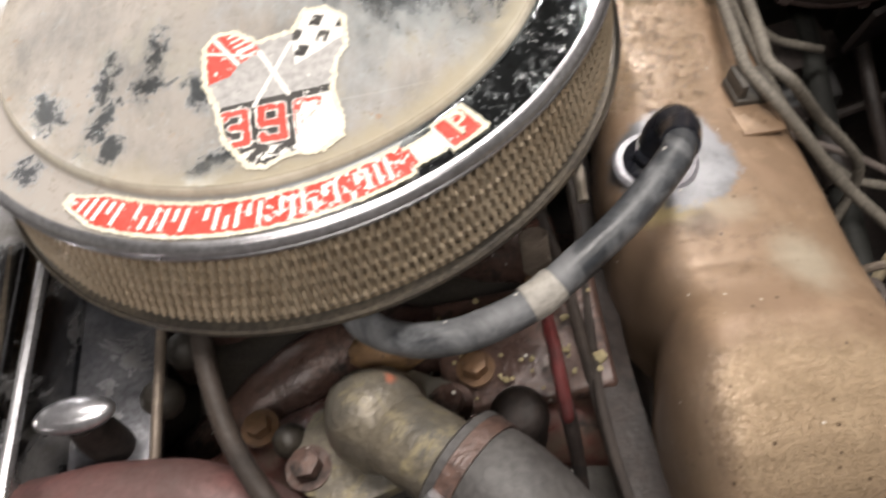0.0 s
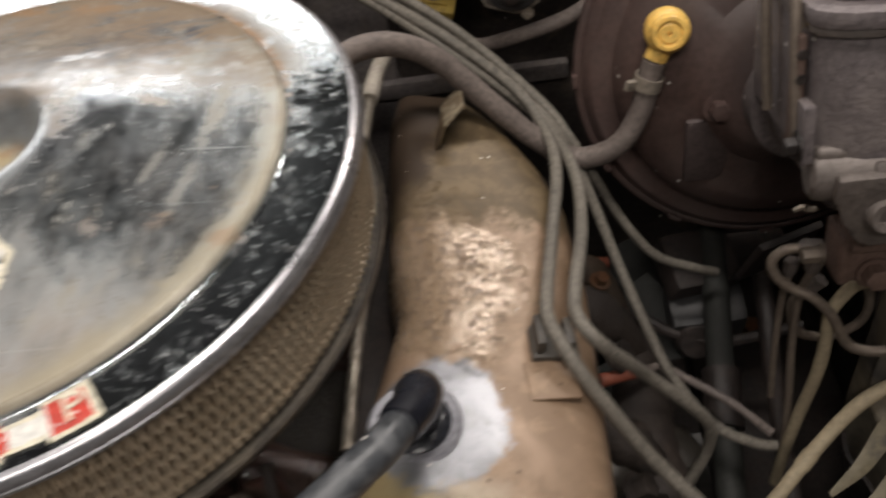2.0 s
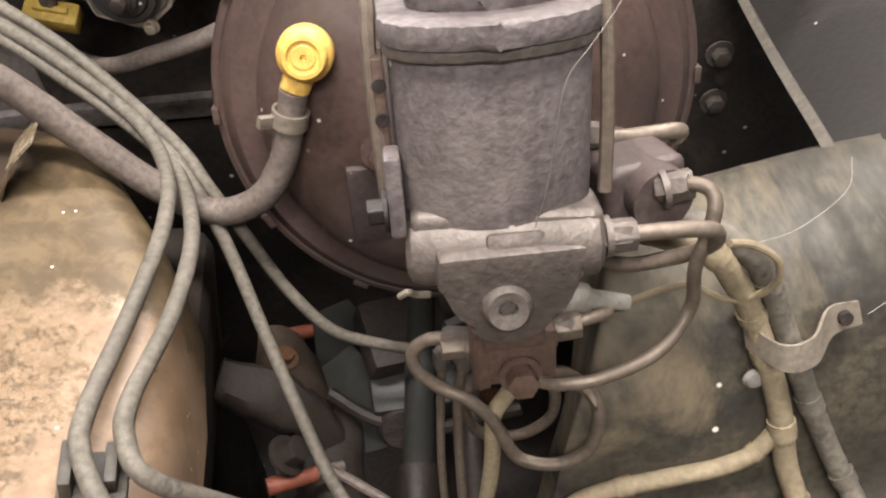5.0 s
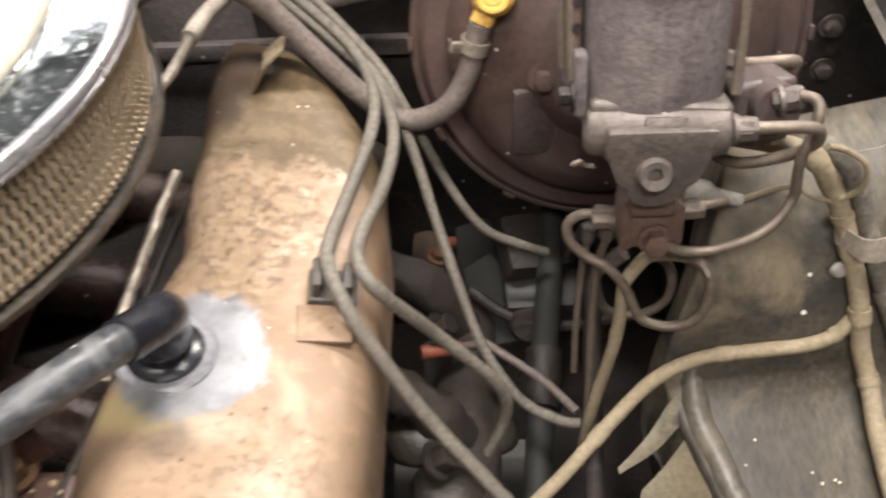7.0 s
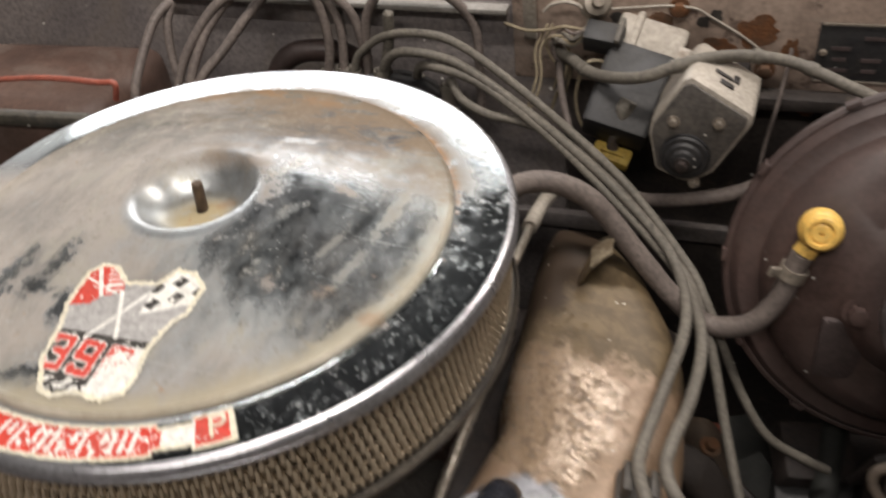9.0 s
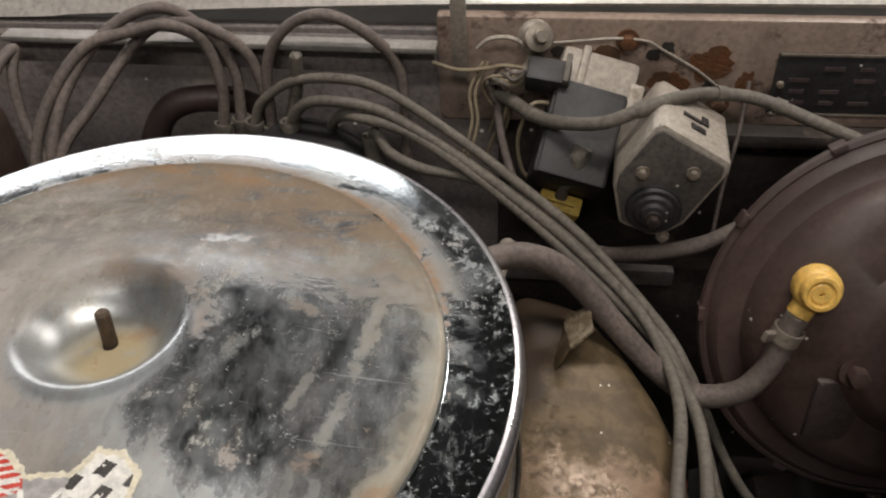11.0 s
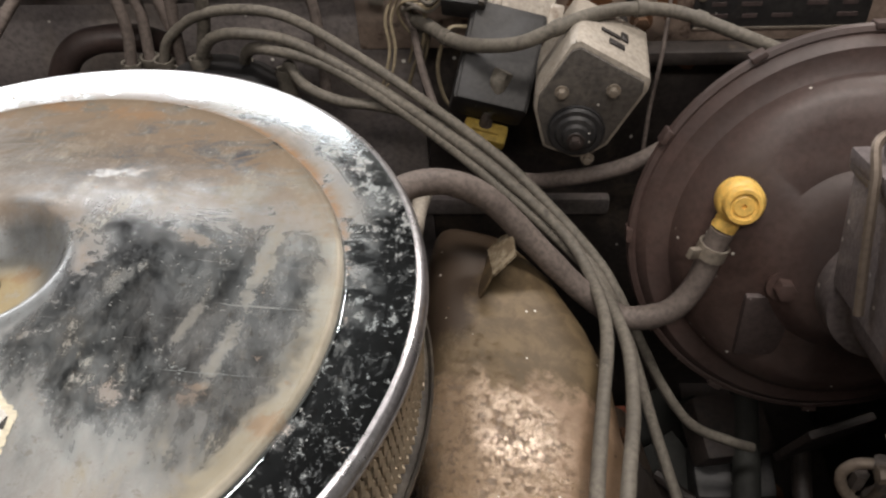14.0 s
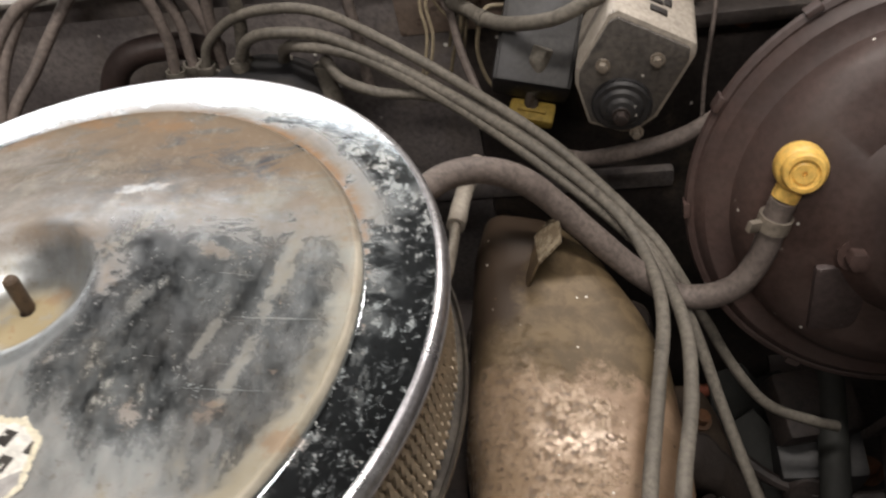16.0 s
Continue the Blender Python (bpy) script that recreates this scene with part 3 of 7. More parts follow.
M_DUSTPALE = surf("dusty_pale_metal", (0.46, 0.415, 0.355), (0.34, 0.30, 0.25), 24, (0.45, 0.6), 0.15, 0.2, 300, spots=((0.22, 0.17, 0.13), 50, 0.6, 0.72))
M_TANCAST = surf("tan_stained_casting", (0.34, 0.205, 0.100), (0.17, 0.105, 0.060), 50, (0.4, 0.6), 0.2, 0.5, 240, spots=((0.05, 0.035, 0.03), 60, 0.54, 0.64))
M_GOLD = surf("gold_chromate_metal", (0.22, 0.130, 0.072), (0.11, 0.066, 0.042), 45, (0.35, 0.6), 0.4, 0.4, 240)
M_REDRUBBER = surf("dusty_red_hose", (0.16, 0.075, 0.07), (0.09, 0.06, 0.055), 18, (0.5, 0.7), 0, 0.2, 240)
M_RUSTDUST = surf("dusty_rusted_sheet", (0.085, 0.058, 0.039), (0.048, 0.034, 0.024), 24, (0.55, 0.75), 0.1, 0.5, 240)
# Castings, manifold and grey-green steel: base colours lowered to hold deep-bay shade.
M_CASTDARK = surf("oily_dusty_casting", (0.046, 0.039, 0.031), (0.022, 0.019, 0.016), 26, (0.4, 0.65), 0.1, 0.6, 240)
M_EXHAUST = surf("scaled_iron_manifold", (0.044, 0.032, 0.025), (0.023, 0.018, 0.016), 26, (0.6, 0.8), 0, 0.6, 240)
M_ORANGE = surf("orange_boot", (0.30, 0.085, 0.05), (0.20, 0.065, 0.04), 40, (0.5, 0.7), 0, 0.2, 240)
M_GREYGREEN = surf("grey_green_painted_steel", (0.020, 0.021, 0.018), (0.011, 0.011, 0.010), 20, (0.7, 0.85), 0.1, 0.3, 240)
M_LEVERRED = surf("dark_red_paint", (0.165, 0.036, 0.036), (0.085, 0.040, 0.040), 40, (0.35, 0.55), 0, 0.3, 240)
M_RED = surf("worn_red_print", (0.62, 0.055, 0.035), (0.52, 0.07, 0.05), 60, (0.35, 0.5), 0, 0.1, 300)
M_CREAM = surf("yellowed_decal_white", (0.74, 0.70, 0.58), (0.66, 0.60, 0.44), 60, (0.35, 0.5), 0, 0.1, 300)
M_PAPERWHITE = surf("off_white_decal", (0.79, 0.78, 0.74), (0.73, 0.71, 0.65), 60, (0.35, 0.5), 0, 0.1, 300)
M_GREYPRINT = surf("grey_print", (0.40, 0.39, 0.38), (0.35, 0.34, 0.33), 60, (0.35, 0.5), 0, 0.1, 300)
M_BLACKPRINT = surf("black_print", (0.025, 0.022, 0.02), (0.05, 0.045, 0.04), 60, (0.35, 0.5), 0, 0.1, 300)
M_REDWIRE = surf("faded_red_wire", (0.42, 0.11, 0.07), (0.30, 0.10, 0.07), 60, (0.5, 0.7), 0, 0.1, 300)
M_WALL = surf("dull_garage_wall", (0.46, 0.45, 0.43), (0.40, 0.39, 0.37), 2, (0.7, 0.9), 0, 0.1, 60)
M_CEIL = surf("dark_board_ceiling", (0.035, 0.03, 0.027), (0.025, 0.022, 0.02), 2, (0.7, 0.9), 0, 0.1, 60)
# Concrete darkened so the floor under the bay reads as deep shade.
M_CONCRETE = surf("darkened_concrete", (0.07, 0.065, 0.06), (0.045, 0.042, 0.038), 3, (0.7, 0.9), 0, 0.3, 60)

# ---- mesh helpers ----
IDENT = Matrix.Identity(4)


def finish(name, bm, material, parent=None, label="", at=None):
    bmesh.ops.recalc_face_normals(bm, faces=bm.faces)
    me = bpy.data.meshes.new(name)
    bm.to_mesh(me)
    bm.free()
    for p in me.polygons:
        p.use_smooth = True
    me.set_sharp_from_angle(angle=radians(38))
    for m in (material if isinstance(material, (list, tuple)) else [material]):
        me.materials.append(m)
    ob = new(name, me)
    if at is not None:
        ob.matrix_world = at
    if parent:
        ob.parent = parent
    if label:
        ob["label"] = label
    return ob


def part(name, bm, material, parent, label=""):
    return finish(name, bm, material, parent, label)


def thing(name, label, category, at=None, group="", kind=""):
    ob = new(name)
    ob.empty_display_size = 0.02
    if at is not None:
        ob.matrix_world = at
    return tagged(ob, label, category, group, kind)


def spline(pts, per=8):
    """Catmull-Rom through the points."""
    p = [Vector(q) for q in pts]
    p = [p[0] * 2 - p[1]] + p + [p[-1] * 2 - p[-2]]
    out = []
    for i in range(1, len(p) - 2):
        a, b, c, d = p[i - 1:i + 3]
        for k in range(per):
            t = k / per
            out.append(0.5 * ((2 * b) + (c - a) * t + (2 * a - 5 * b + 4 * c - d) * t * t + (3 * b - a - 3 * c + d) * t ** 3))
    out.append(p[-2])
    return out


def sweep(line, radius, sides=10, bm=None, wobble=0.0):
    """A round tube along a line; radius is a number or a function of 0..1."""
    bm = bm or bmesh.new()
    rings, up = [], None
    n = len(line)
    for i, c in enumerate(line):
        t = (line[min(i + 1, n - 1)] - line[max(i - 1, 0)]).normalized()
        if up is None:
            up = t.orthogonal().normalized()
        up = (up - t * up.dot(t)).normalized()
        side = t.cross(up)
        r = radius(i / (n - 1)) if callable(radius) else radius
        r *= 1 + wobble * noise.noise(c * 60)
        rings.append([bm.verts.new(c + r * (math.cos(a) * up + math.sin(a) * side)) for a in (2 * math.pi * k / sides for k in range(sides))])
    for a, b in zip(rings, rings[1:]):
        for k in range(sides):
            bm.faces.new((a[k], a[(k + 1) % sides], b[(k + 1) % sides], b[k]))
    bm.faces.new(rings[0])
    bm.faces.new(rings[-1])
    return bm


def tube(pts, r, sides=10, per=8, wobble=0.04):
    return sweep(spline(pts, per), r, sides, wobble=wobble)


def lathe(profile, seg=48, bm=None, m=IDENT, closed=False):
    """Turns (radius, height) round z."""
    bm = bm or bmesh.new()
    rings = []
    for r, z in profile:
        if r < 1e-6:
            rings.append([bm.verts.new(m @ Vector((0, 0, z)))])
        else:
            rings.append([bm.verts.new(m @ Vector((r * math.cos(a), r * math.sin(a), z))) for a in (2 * math.pi * k / seg for k in range(seg))])
    pairs = list(zip(rings, rings[1:])) + ([(rings[-1], rings[0])] if closed else [])
    for a, b in pairs:
        for k in range(seg):
            j = (k + 1) % seg
            if len(a) == 1 and len(b) == 1:
                continue
            if len(a) == 1:
                bm.faces.new((a[0], b[j], b[k]))
            elif len(b) == 1:
                bm.faces.new((a[k], a[j], b[0]))
            else:
                bm.faces.new((a[k], a[j], b[j], b[k]))
    return bm


def box(sx, sy, sz, m=IDENT, bevel=0.002, bm=None, segs=2):
    """A box with rounded edges, centred on m."""
    own = bmesh.new()
    bmesh.ops.create_cube(own, size=1.0)
    bmesh.ops.scale(own, vec=(sx, sy, sz), verts=own.verts)
    if bevel:
        bmesh.ops.bevel(own, geom=list(own.edges), offset=bevel, segments=segs, affect="EDGES", profile=0.6)
    bmesh.ops.transform(own, matrix=m, verts=own.verts)
    return join(bm, own)


def join(bm, own):
    if bm is None:
        return own
    me = bpy.data.meshes.new("tmp")
    own.to_mesh(me)
    own.free()
    bm.from_mesh(me)
    bpy.data.meshes.remove(me)
    return bm


def prism(outline, depth, m=IDENT, bevel=0.002, bm=None):
    """An outline in xy, given depth along z, with rounded edges."""
    own = bmesh.new()
    lo = [own.verts.new((x, y, 0)) for x, y in outline]
    hi = [own.verts.new((x, y, depth)) for x, y in outline]
    own.faces.new(lo[::-1])
    own.faces.new(hi)
    n = len(lo)
    for i in range(n):
        own.faces.new((lo[i], lo[(i + 1) % n], hi[(i + 1) % n], hi[i]))
    if bevel:
        bmesh.ops.bevel(own, geom=list(own.edges), offset=bevel, segments=2, affect="EDGES", profile=0.6)
    bmesh.ops.transform(own, matrix=m, verts=own.verts)
    return join(bm, own)


def hexbolt(r, h, m=IDENT, washer=1.5, bm=None):
    own = lathe([(0, 0), (r * washer, 0), (r * washer, h * 0.2), (r, h * 0.2), (0, h * 0.2)], 18)
    ring = [(r * math.cos(math.pi * k / 3), r * math.sin(math.pi * k / 3)) for k in range(6)]
    own = prism(ring, h, IDENT, r * 0.12, own)
    bmesh.ops.transform(own, matrix=m, verts=own.verts)
    return join(bm, own)


def rough_up(bm, amount, scale):
    for v in bm.verts:
        v.co += Vector((noise.noise(v.co * scale), noise.noise(v.co * scale + Vector((7, 1, 3))), noise.noise(v.co * scale + Vector((2, 9, 5))))) * amount
    return bm


def blob(c, size, amount=0.15, scale=30, sub=3):
    own = bmesh.new()
    bmesh.ops.create_icosphere(own, subdivisions=sub, radius=1.0)
    for v in own.verts:
        q = Vector((v.co.x * size[0], v.co.y * size[1], v.co.z * size[2]))
        v.co = Vector(c) + q * (1 + amount * noise.noise((q + Vector(c)) * scale))
    return own

# ---- the garage and the car's large panels ----


def slab(name, material, sx, sy, sz, x, y, z, label, category):
    ob = finish(name, box(sx, sy, sz, IDENT, 0), material, None, "", pose(x, y, z))
    return tagged(ob, label, category, kind="structure")


slab("floor", M_CONCRETE, 9, 9, 0.1, 0, 0, -0.05, "dark grey concrete garage floor under the car", "floor")
slab("ceiling", M_CEIL, 9, 9, 0.1, 0, 0, 2.95, "dark board ceiling of the garage", "ceiling")
north = thing("wall_north", "white painted garage wall with a wide window", "wall", kind="structure")
for sx, sz, x, z in ((9.0, 1.5, 0.0, 0.75), (9.0, 0.4, 0.0, 2.8), (1.6, 1.1, -3.7, 2.05), (4.70, 1.1, 2.15, 2.05)):
    part("wall_section", box(sx, 0.1, sz, pose(x, 2.75, z), 0), M_WALL, north)
part("window_frame", box(2.73, 0.03, 0.05, pose(-1.55, 2.73, 1.525), 0.004), M_WALL, north)
slab("wall_south", M_WALL, 9, 0.1, 3.1, 0, -4.0, 1.45, "white painted garage wall before the car", "wall")
slab("wall_west", M_WALL, 0.1, 9, 3.1, -3.0, 0, 1.45, "white painted garage side wall", "wall")
slab("wall_east", M_WALL, 0.1, 9, 3.1, 3.2, 0, 1.45, "white painted garage side wall", "wall")


def grain0(a, b, s):
    return noise.noise(Vector((a * s, b * s, 0.0)))


def sheet(rows, thick=0.003):
    """A pressed panel through rows of points, given thickness."""
    bm = bmesh.new()
    grid = [[bm.verts.new(p) for p in spline(r, 6)] for r in rows]
    for a, b in zip(grid, grid[1:]):
        for i in range(len(a) - 1):
            bm.faces.new((a[i], a[i + 1], b[i + 1], b[i]))
    bmesh.ops.recalc_face_normals(bm, faces=bm.faces)
    bmesh.ops.solidify(bm, geom=list(bm.faces), thickness=thick)
    return bm


# firewall with pressed ribs, cowl channel and the pale panel above it
firewall = thing("firewall", "dusty black steel firewall behind the engine", "firewall", kind="structure")
part("panel", box(1.1, 0.012, 0.62, pose(-0.40, 0.334, 0.625), 0.003), M_FIREWALL, firewall)
part("panel", box(0.8, 0.012, 0.62, pose(0.55, 0.3345, 0.625), 0.003), M_FWDARK, firewall, "black panel behind the booster with shade in its colour")
# Unseen panel, added to close the view to the lit floor.
part("toe_panel", box(1.9, 0.012, 0.30, pose(0.0, 0.352, 0.185, -8), 0.003), M_FIREWALL, firewall)
for zz in (0.72,):
    part("rib", box(1.1, 0.012, 0.018, pose(-0.25, 0.326, zz), 0.004), M_FIREWALL, firewall)
part("upper_panel", box(0.62, 0.012, 0.085, pose(0.415, 0.332, 0.913), 0.003), M_COWL, firewall, "brown primer upper panel with bolt holes")
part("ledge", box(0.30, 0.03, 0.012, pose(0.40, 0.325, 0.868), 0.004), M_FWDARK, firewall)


def blotch(cx, cz, rx, rz, y, seed, depth=0.0006):
    """A ragged thin stain on an upright panel that faces the front."""
    ring = []
    for k in range(40):
        a = 2 * math.pi * k / 40
        f = 1 + 0.35 * noise.noise(Vector((math.cos(a) * 1.6, math.sin(a) * 1.6, seed))) + 0.18 * noise.noise(Vector((math.cos(a) * 5, math.sin(a) * 5, seed)))
        ring.append((rx * f * math.cos(a), rz * f * math.sin(a)))
    return prism(ring, depth, pose(cx, y, cz, 90), 0)


for x, z, rx, rz in ((0.300, 0.922, 0.016, 0.012), (0.272, 0.906, 0.014, 0.009), (0.226, 0.925, 0.012, 0.010), (0.326, 0.905, 0.006, 0.014)):
    part("rust_stain", blotch(x, z, rx, rz, 0.3262, x * 90), M_RUSTY, firewall)
for x, z in ((0.192, 0.930), (0.259, 0.929), (0.268, 0.9345), (0.301, 0.905)):
    part("hole", blotch(x, z, 0.0052, 0.0045, 0.3254, x * 50, 0.0005), M_BLACKPRINT, firewall)
for x, z in ((0.309, 0.891), (0.345, 0.86), (0.240, 0.940)):
    part("bolt", hexbolt(0.0055, 0.008, pose(x, 0.3255, z, 90, 0, 0), 1.5), M_RUSTY, firewall)

cowl = thing("cowl_panel", "brown and pale painted cowl panel above the firewall", "cowl", kind="structure")
part("front_face", box(1.10, 0.012, 0.07, pose(-0.44, 0.345, 0.905, 4), 0.003), M_FIREWALL, cowl)
part("top", sheet([[(-0.95, 0.338, 0.940), (-0.285, 0.338, 0.943), (-0.17, 0.338, 0.947), (-0.075, 0.338, 0.952), (0.02, 0.338, 0.956), (0.12, 0.338, 0.959), (0.30, 0.338, 0.962), (0.75, 0.338, 0.965)],
                   [(-0.95, 0.348, 0.960), (-0.285, 0.348, 0.962), (-0.17, 0.348, 0.964), (-0.075, 0.348, 0.966), (0.02, 0.348, 0.967), (0.12, 0.348, 0.968), (0.30, 0.348, 0.969), (0.75, 0.348, 0.970)],
                   [(-0.95, 0.40, 0.975), (-0.285, 0.40, 0.976), (-0.17, 0.40, 0.977), (-0.075, 0.40, 0.977), (0.02, 0.40, 0.977), (0.12, 0.40, 0.977), (0.30, 0.40, 0.978), (0.75, 0.40, 0.978)],
                   [(-0.95, 0.80, 1.03), (-0.285, 0.80, 1.03), (-0.17, 0.80, 1.03), (-0.075, 0.80, 1.03), (0.02, 0.80, 1.03), (0.12, 0.80, 1.03), (0.30, 0.80, 1.03), (0.75, 0.80, 1.03)]], 0.004), M_COWLTOP, cowl, "pale body paint catching the light")
part("sealing_lip", box(0.315, 0.014, 0.0045, pose(-0.049, 0.300, 0.9465, 0, 1.2, 1), 0.0015), M_LIP, cowl, "grey edge of the sealing lip")
part("lip_web", box(0.315, 0.01, 0.022, pose(-0.051, 0.308, 0.934, 0, 1.2, 1), 0.003), M_FIREWALL, cowl)
part("slotted_strap", box(0.011, 0.004, 0.09, pose(0.122, 0.318, 0.955, 4), 0.001), M_DUSTPALE, cowl, "bare slotted metal strap")

# inner fender on the driver's side
fender = thing("inner_fender", "dusty dark sheet-metal inner fender beside the brake cylinder", "fender panel", kind="structure")
rows = []
for xl, y, z in ((0.505, 0.112, 0.790), (0.500, 0.097, 0.800), (0.495, 0.075, 0.800), (0.488, 0.055, 0.795), (0.482, 0.035, 0.786), (0.474, 0.018, 0.774), (0.466, 0.006, 0.758), (0.460, -0.004, 0.737), (0.456, -0.012, 0.716),
                 (0.456, -0.020, 0.699), (0.460, -0.032, 0.688), (0.467, -0.050, 0.682), (0.476, -0.080, 0.677), (0.485, -0.12, 0.673), (0.488, -0.20, 0.670), (0.488, -0.40, 0.666), (0.48, -0.85, 0.66)):
    w = 0.85 - xl
    lift = max(0.0, min(1.0, (y + 0.015) / 0.06))
    lift = 0.22 * lift * lift * (3 - 2 * lift)
    rows.append([(xl - 0.014, y + 0.004, z - 0.045), (xl - 0.006, y + 0.001, z - 0.013)] + [(xl + w * k / 9, y - 0.010 * (k / 9) ** 2 + 0.004 * grain0(xl + w * k / 9, z, 14), z + lift * w * k / 9 + 0.03 * (k / 9) ** 2 + 0.006 * grain0(xl + w * k / 9, y, 11)) for k in range(10)])
apron = part("apron", sheet(rows, 0.003), M_APRON, fender)
# Added sheet hides the lit floor, so the deep bay stays dark.
part("closing_sheet", sheet([[(0.53, 0.33, 0.75), (0.494, 0.11, 0.745), (0.458, 0.01, 0.715), (0.444, -0.02, 0.655), (0.456, -0.05, 0.640), (0.474, -0.12, 0.63), (0.476, -0.40, 0.625), (0.47, -0.86, 0.62)],
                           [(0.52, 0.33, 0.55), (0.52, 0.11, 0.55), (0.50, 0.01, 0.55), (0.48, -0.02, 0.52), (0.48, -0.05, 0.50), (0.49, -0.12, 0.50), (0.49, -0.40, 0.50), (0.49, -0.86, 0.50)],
                           [(0.53, 0.33, 0.20), (0.53, 0.11, 0.20), (0.53, 0.01, 0.20), (0.53, -0.02, 0.20), (0.53, -0.05, 0.20), (0.53, -0.12, 0.20), (0.53, -0.40, 0.20), (0.53, -0.86, 0.20)]], 0.003), M_IRONDARK, fender, "added dark sheet closing the bay below the apron")
part("rolled_edge", rough_up(tube([(0.472, -0.006, 0.714), (0.468, -0.016, 0.699), (0.4690, -0.028, 0.688), (0.473, -0.045, 0.680), (0.4815, -0.075, 0.675), (0.4905, -0.12, 0.671), (0.4925, -0.25, 0.667)], lambda t: 0.0050 + 0.0040 * min(1.0, 3.0 * t), 14), 0.0008, 60), M_FENDER, fender, "dented rolled edge with bright bare metal")
for x, y, z in ((0.5435, 0.004, 0.7715),):
    part("rivet", lathe([(0, 0.003), (0.004, 0.002), (0.0055, 0.0)], 14, m=pose(x, y, z, 72)), M_LIP, fender)
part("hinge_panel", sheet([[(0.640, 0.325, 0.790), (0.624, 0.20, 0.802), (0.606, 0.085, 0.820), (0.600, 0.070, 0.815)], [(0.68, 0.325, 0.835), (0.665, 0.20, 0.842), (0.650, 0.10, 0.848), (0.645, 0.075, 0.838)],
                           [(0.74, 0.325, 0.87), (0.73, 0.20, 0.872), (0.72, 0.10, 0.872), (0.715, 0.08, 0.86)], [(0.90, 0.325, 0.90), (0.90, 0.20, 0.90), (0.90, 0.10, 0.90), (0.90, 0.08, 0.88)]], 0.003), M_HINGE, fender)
part("rail", box(0.22, 1.2, 0.03, pose(0.86, -0.25, 0.905), 0.008), M_FENDER, fender)

# radiator support and passenger side, which close the bay
front = thing("radiator_support", "dark radiator support across the front of the bay", "radiator support", kind="structure")
part("panel", box(1.7, 0.04, 0.6, pose(0, -0.88, 0.55), 0.01), M_FIREWALL, front)
left = thing("inner_fender", "dark inner fender on the passenger side", "fender panel", kind="structure")
part("apron", box(0.03, 1.25, 0.55, pose(-0.75, -0.27, 0.62, 0, -18, 0), 0.01), M_FENDER, left)

# ---- air cleaner ----
# a shallow dome round a dished centre, a sharp step, and a flat outer band
LID = [(0.0035, 0.9490), (0.014, 0.9492), (0.022, 0.9515), (0.029, 0.9568), (0.0335, 0.9618), (0.0365, 0.9645), (0.0390, 0.9652), (0.043, 0.9648), (0.060, 0.9625), (0.080, 0.9585), (0.100, 0.9547),
       (0.120, 0.9522), (0.137, 0.9508), (0.1425, 0.9507), (0.1437, 0.9511), (0.1448, 0.9515), (0.1458, 0.9511), (0.1466, 0.9500), (0.1474, 0.9482), (0.1480, 0.9468), (0.1486, 0.9464), (0.150, 0.9465), (0.160, 0.9462), (0.1725, 0.9455)]


def lid_z(r):
    return float(np.interp(r, [p[0] for p in LID], [p[1] for p in LID]))


def lid_shift(r):
    """How far the dished centre is pressed off the middle, at radius r."""
    k = max(0.0, min(1.0, (0.135 - r) / 0.085))
    return Vector((-0.0035, 0.0075, 0.0)) * (k * k * (3 - 2 * k))


def rim_shift(r):
    """The pressed rim sits a little off the middle: its shift at radius r."""
    k = max(0.0, min(1.0, (r - 0.149) / 0.015))
    return Vector((0.001, 0.0070, 0.0)) * (k * k * (3 - 2 * k))


def on_lid(x, y):
    """Drawing coordinates of a decal for a place on the domed lid."""
    rise = lid_z(math.hypot(x, y)) - 0.9530
    return (x - 0.70 * rise, y + 1.05 * rise) if rise > 0 else (x, y)


def lid_top(x, y):
    p = Vector((x, y, 0.0)) - lid_shift(math.hypot(x, y))
    return lid_z(p.length)


def inside(x, y, poly):
    hit, j = False, len(poly) - 1
    for i, (xi, yi) in enumerate(poly):
        xj, yj = poly[j]
        if (yi > y) != (yj > y) and x < (xj - xi) * (y - yi) / (yj - yi) + xi:
            hit = not hit
        j = i
    return hit


def edge_dist(x, y, poly):
    best = 9.0
    for i, (xi, yi) in enumerate(poly):
        xj, yj = poly[i - 1]
        dx, dy = xj - xi, yj - yi
        t = max(0.0, min(1.0, ((x - xi) * dx + (y - yi) * dy) / (dx * dx + dy * dy)))
        best = min(best, math.hypot(x - xi - t * dx, y - yi - t * dy))
    return best


def patch(x0, x1, y0, y1, step, height, kind_at):
    """A thin film on a curved surface: small cells, whose material kind_at names (None: bare)."""
    bm = bmesh.new()
    nx, ny = int((x1 - x0) / step), int((y1 - y0) / step)
    verts = {}

    def vert(i, j):
        if (i, j) not in verts:
            x, y = x0 + i * step, y0 + j * step
            verts[i, j] = bm.verts.new((x, y, height(x, y)))
        return verts[i, j]
    for i in range(nx):
        for j in range(ny):
            k = kind_at(x0 + (i + 0.5) * step, y0 + (j + 0.5) * step)
            if k is not None:
                bm.faces.new((vert(i, j), vert(i + 1, j), vert(i + 1, j + 1), vert(i, j + 1))).material_index = k
    return bm


def grain(x, y, s, seed=0.0):
    return noise.noise(Vector((x * s, y * s, seed)))


air_cleaner = thing("air_cleaner", "round chrome air cleaner with weathered lid and brass mesh side", "air cleaner", pose(0, 0, 0.86))
air_cleaner.matrix_world = IDENT
bm = lathe(LID + [(0.1765, 0.9451)], 128)
for v in bm.verts:
    r = math.hypot(v.co.x, v.co.y)
    v.co += lid_shift(r) + rim_shift(r)
part("lid", bm, M_LID, air_cleaner, "hazy stained chrome lid with dark clear spots")


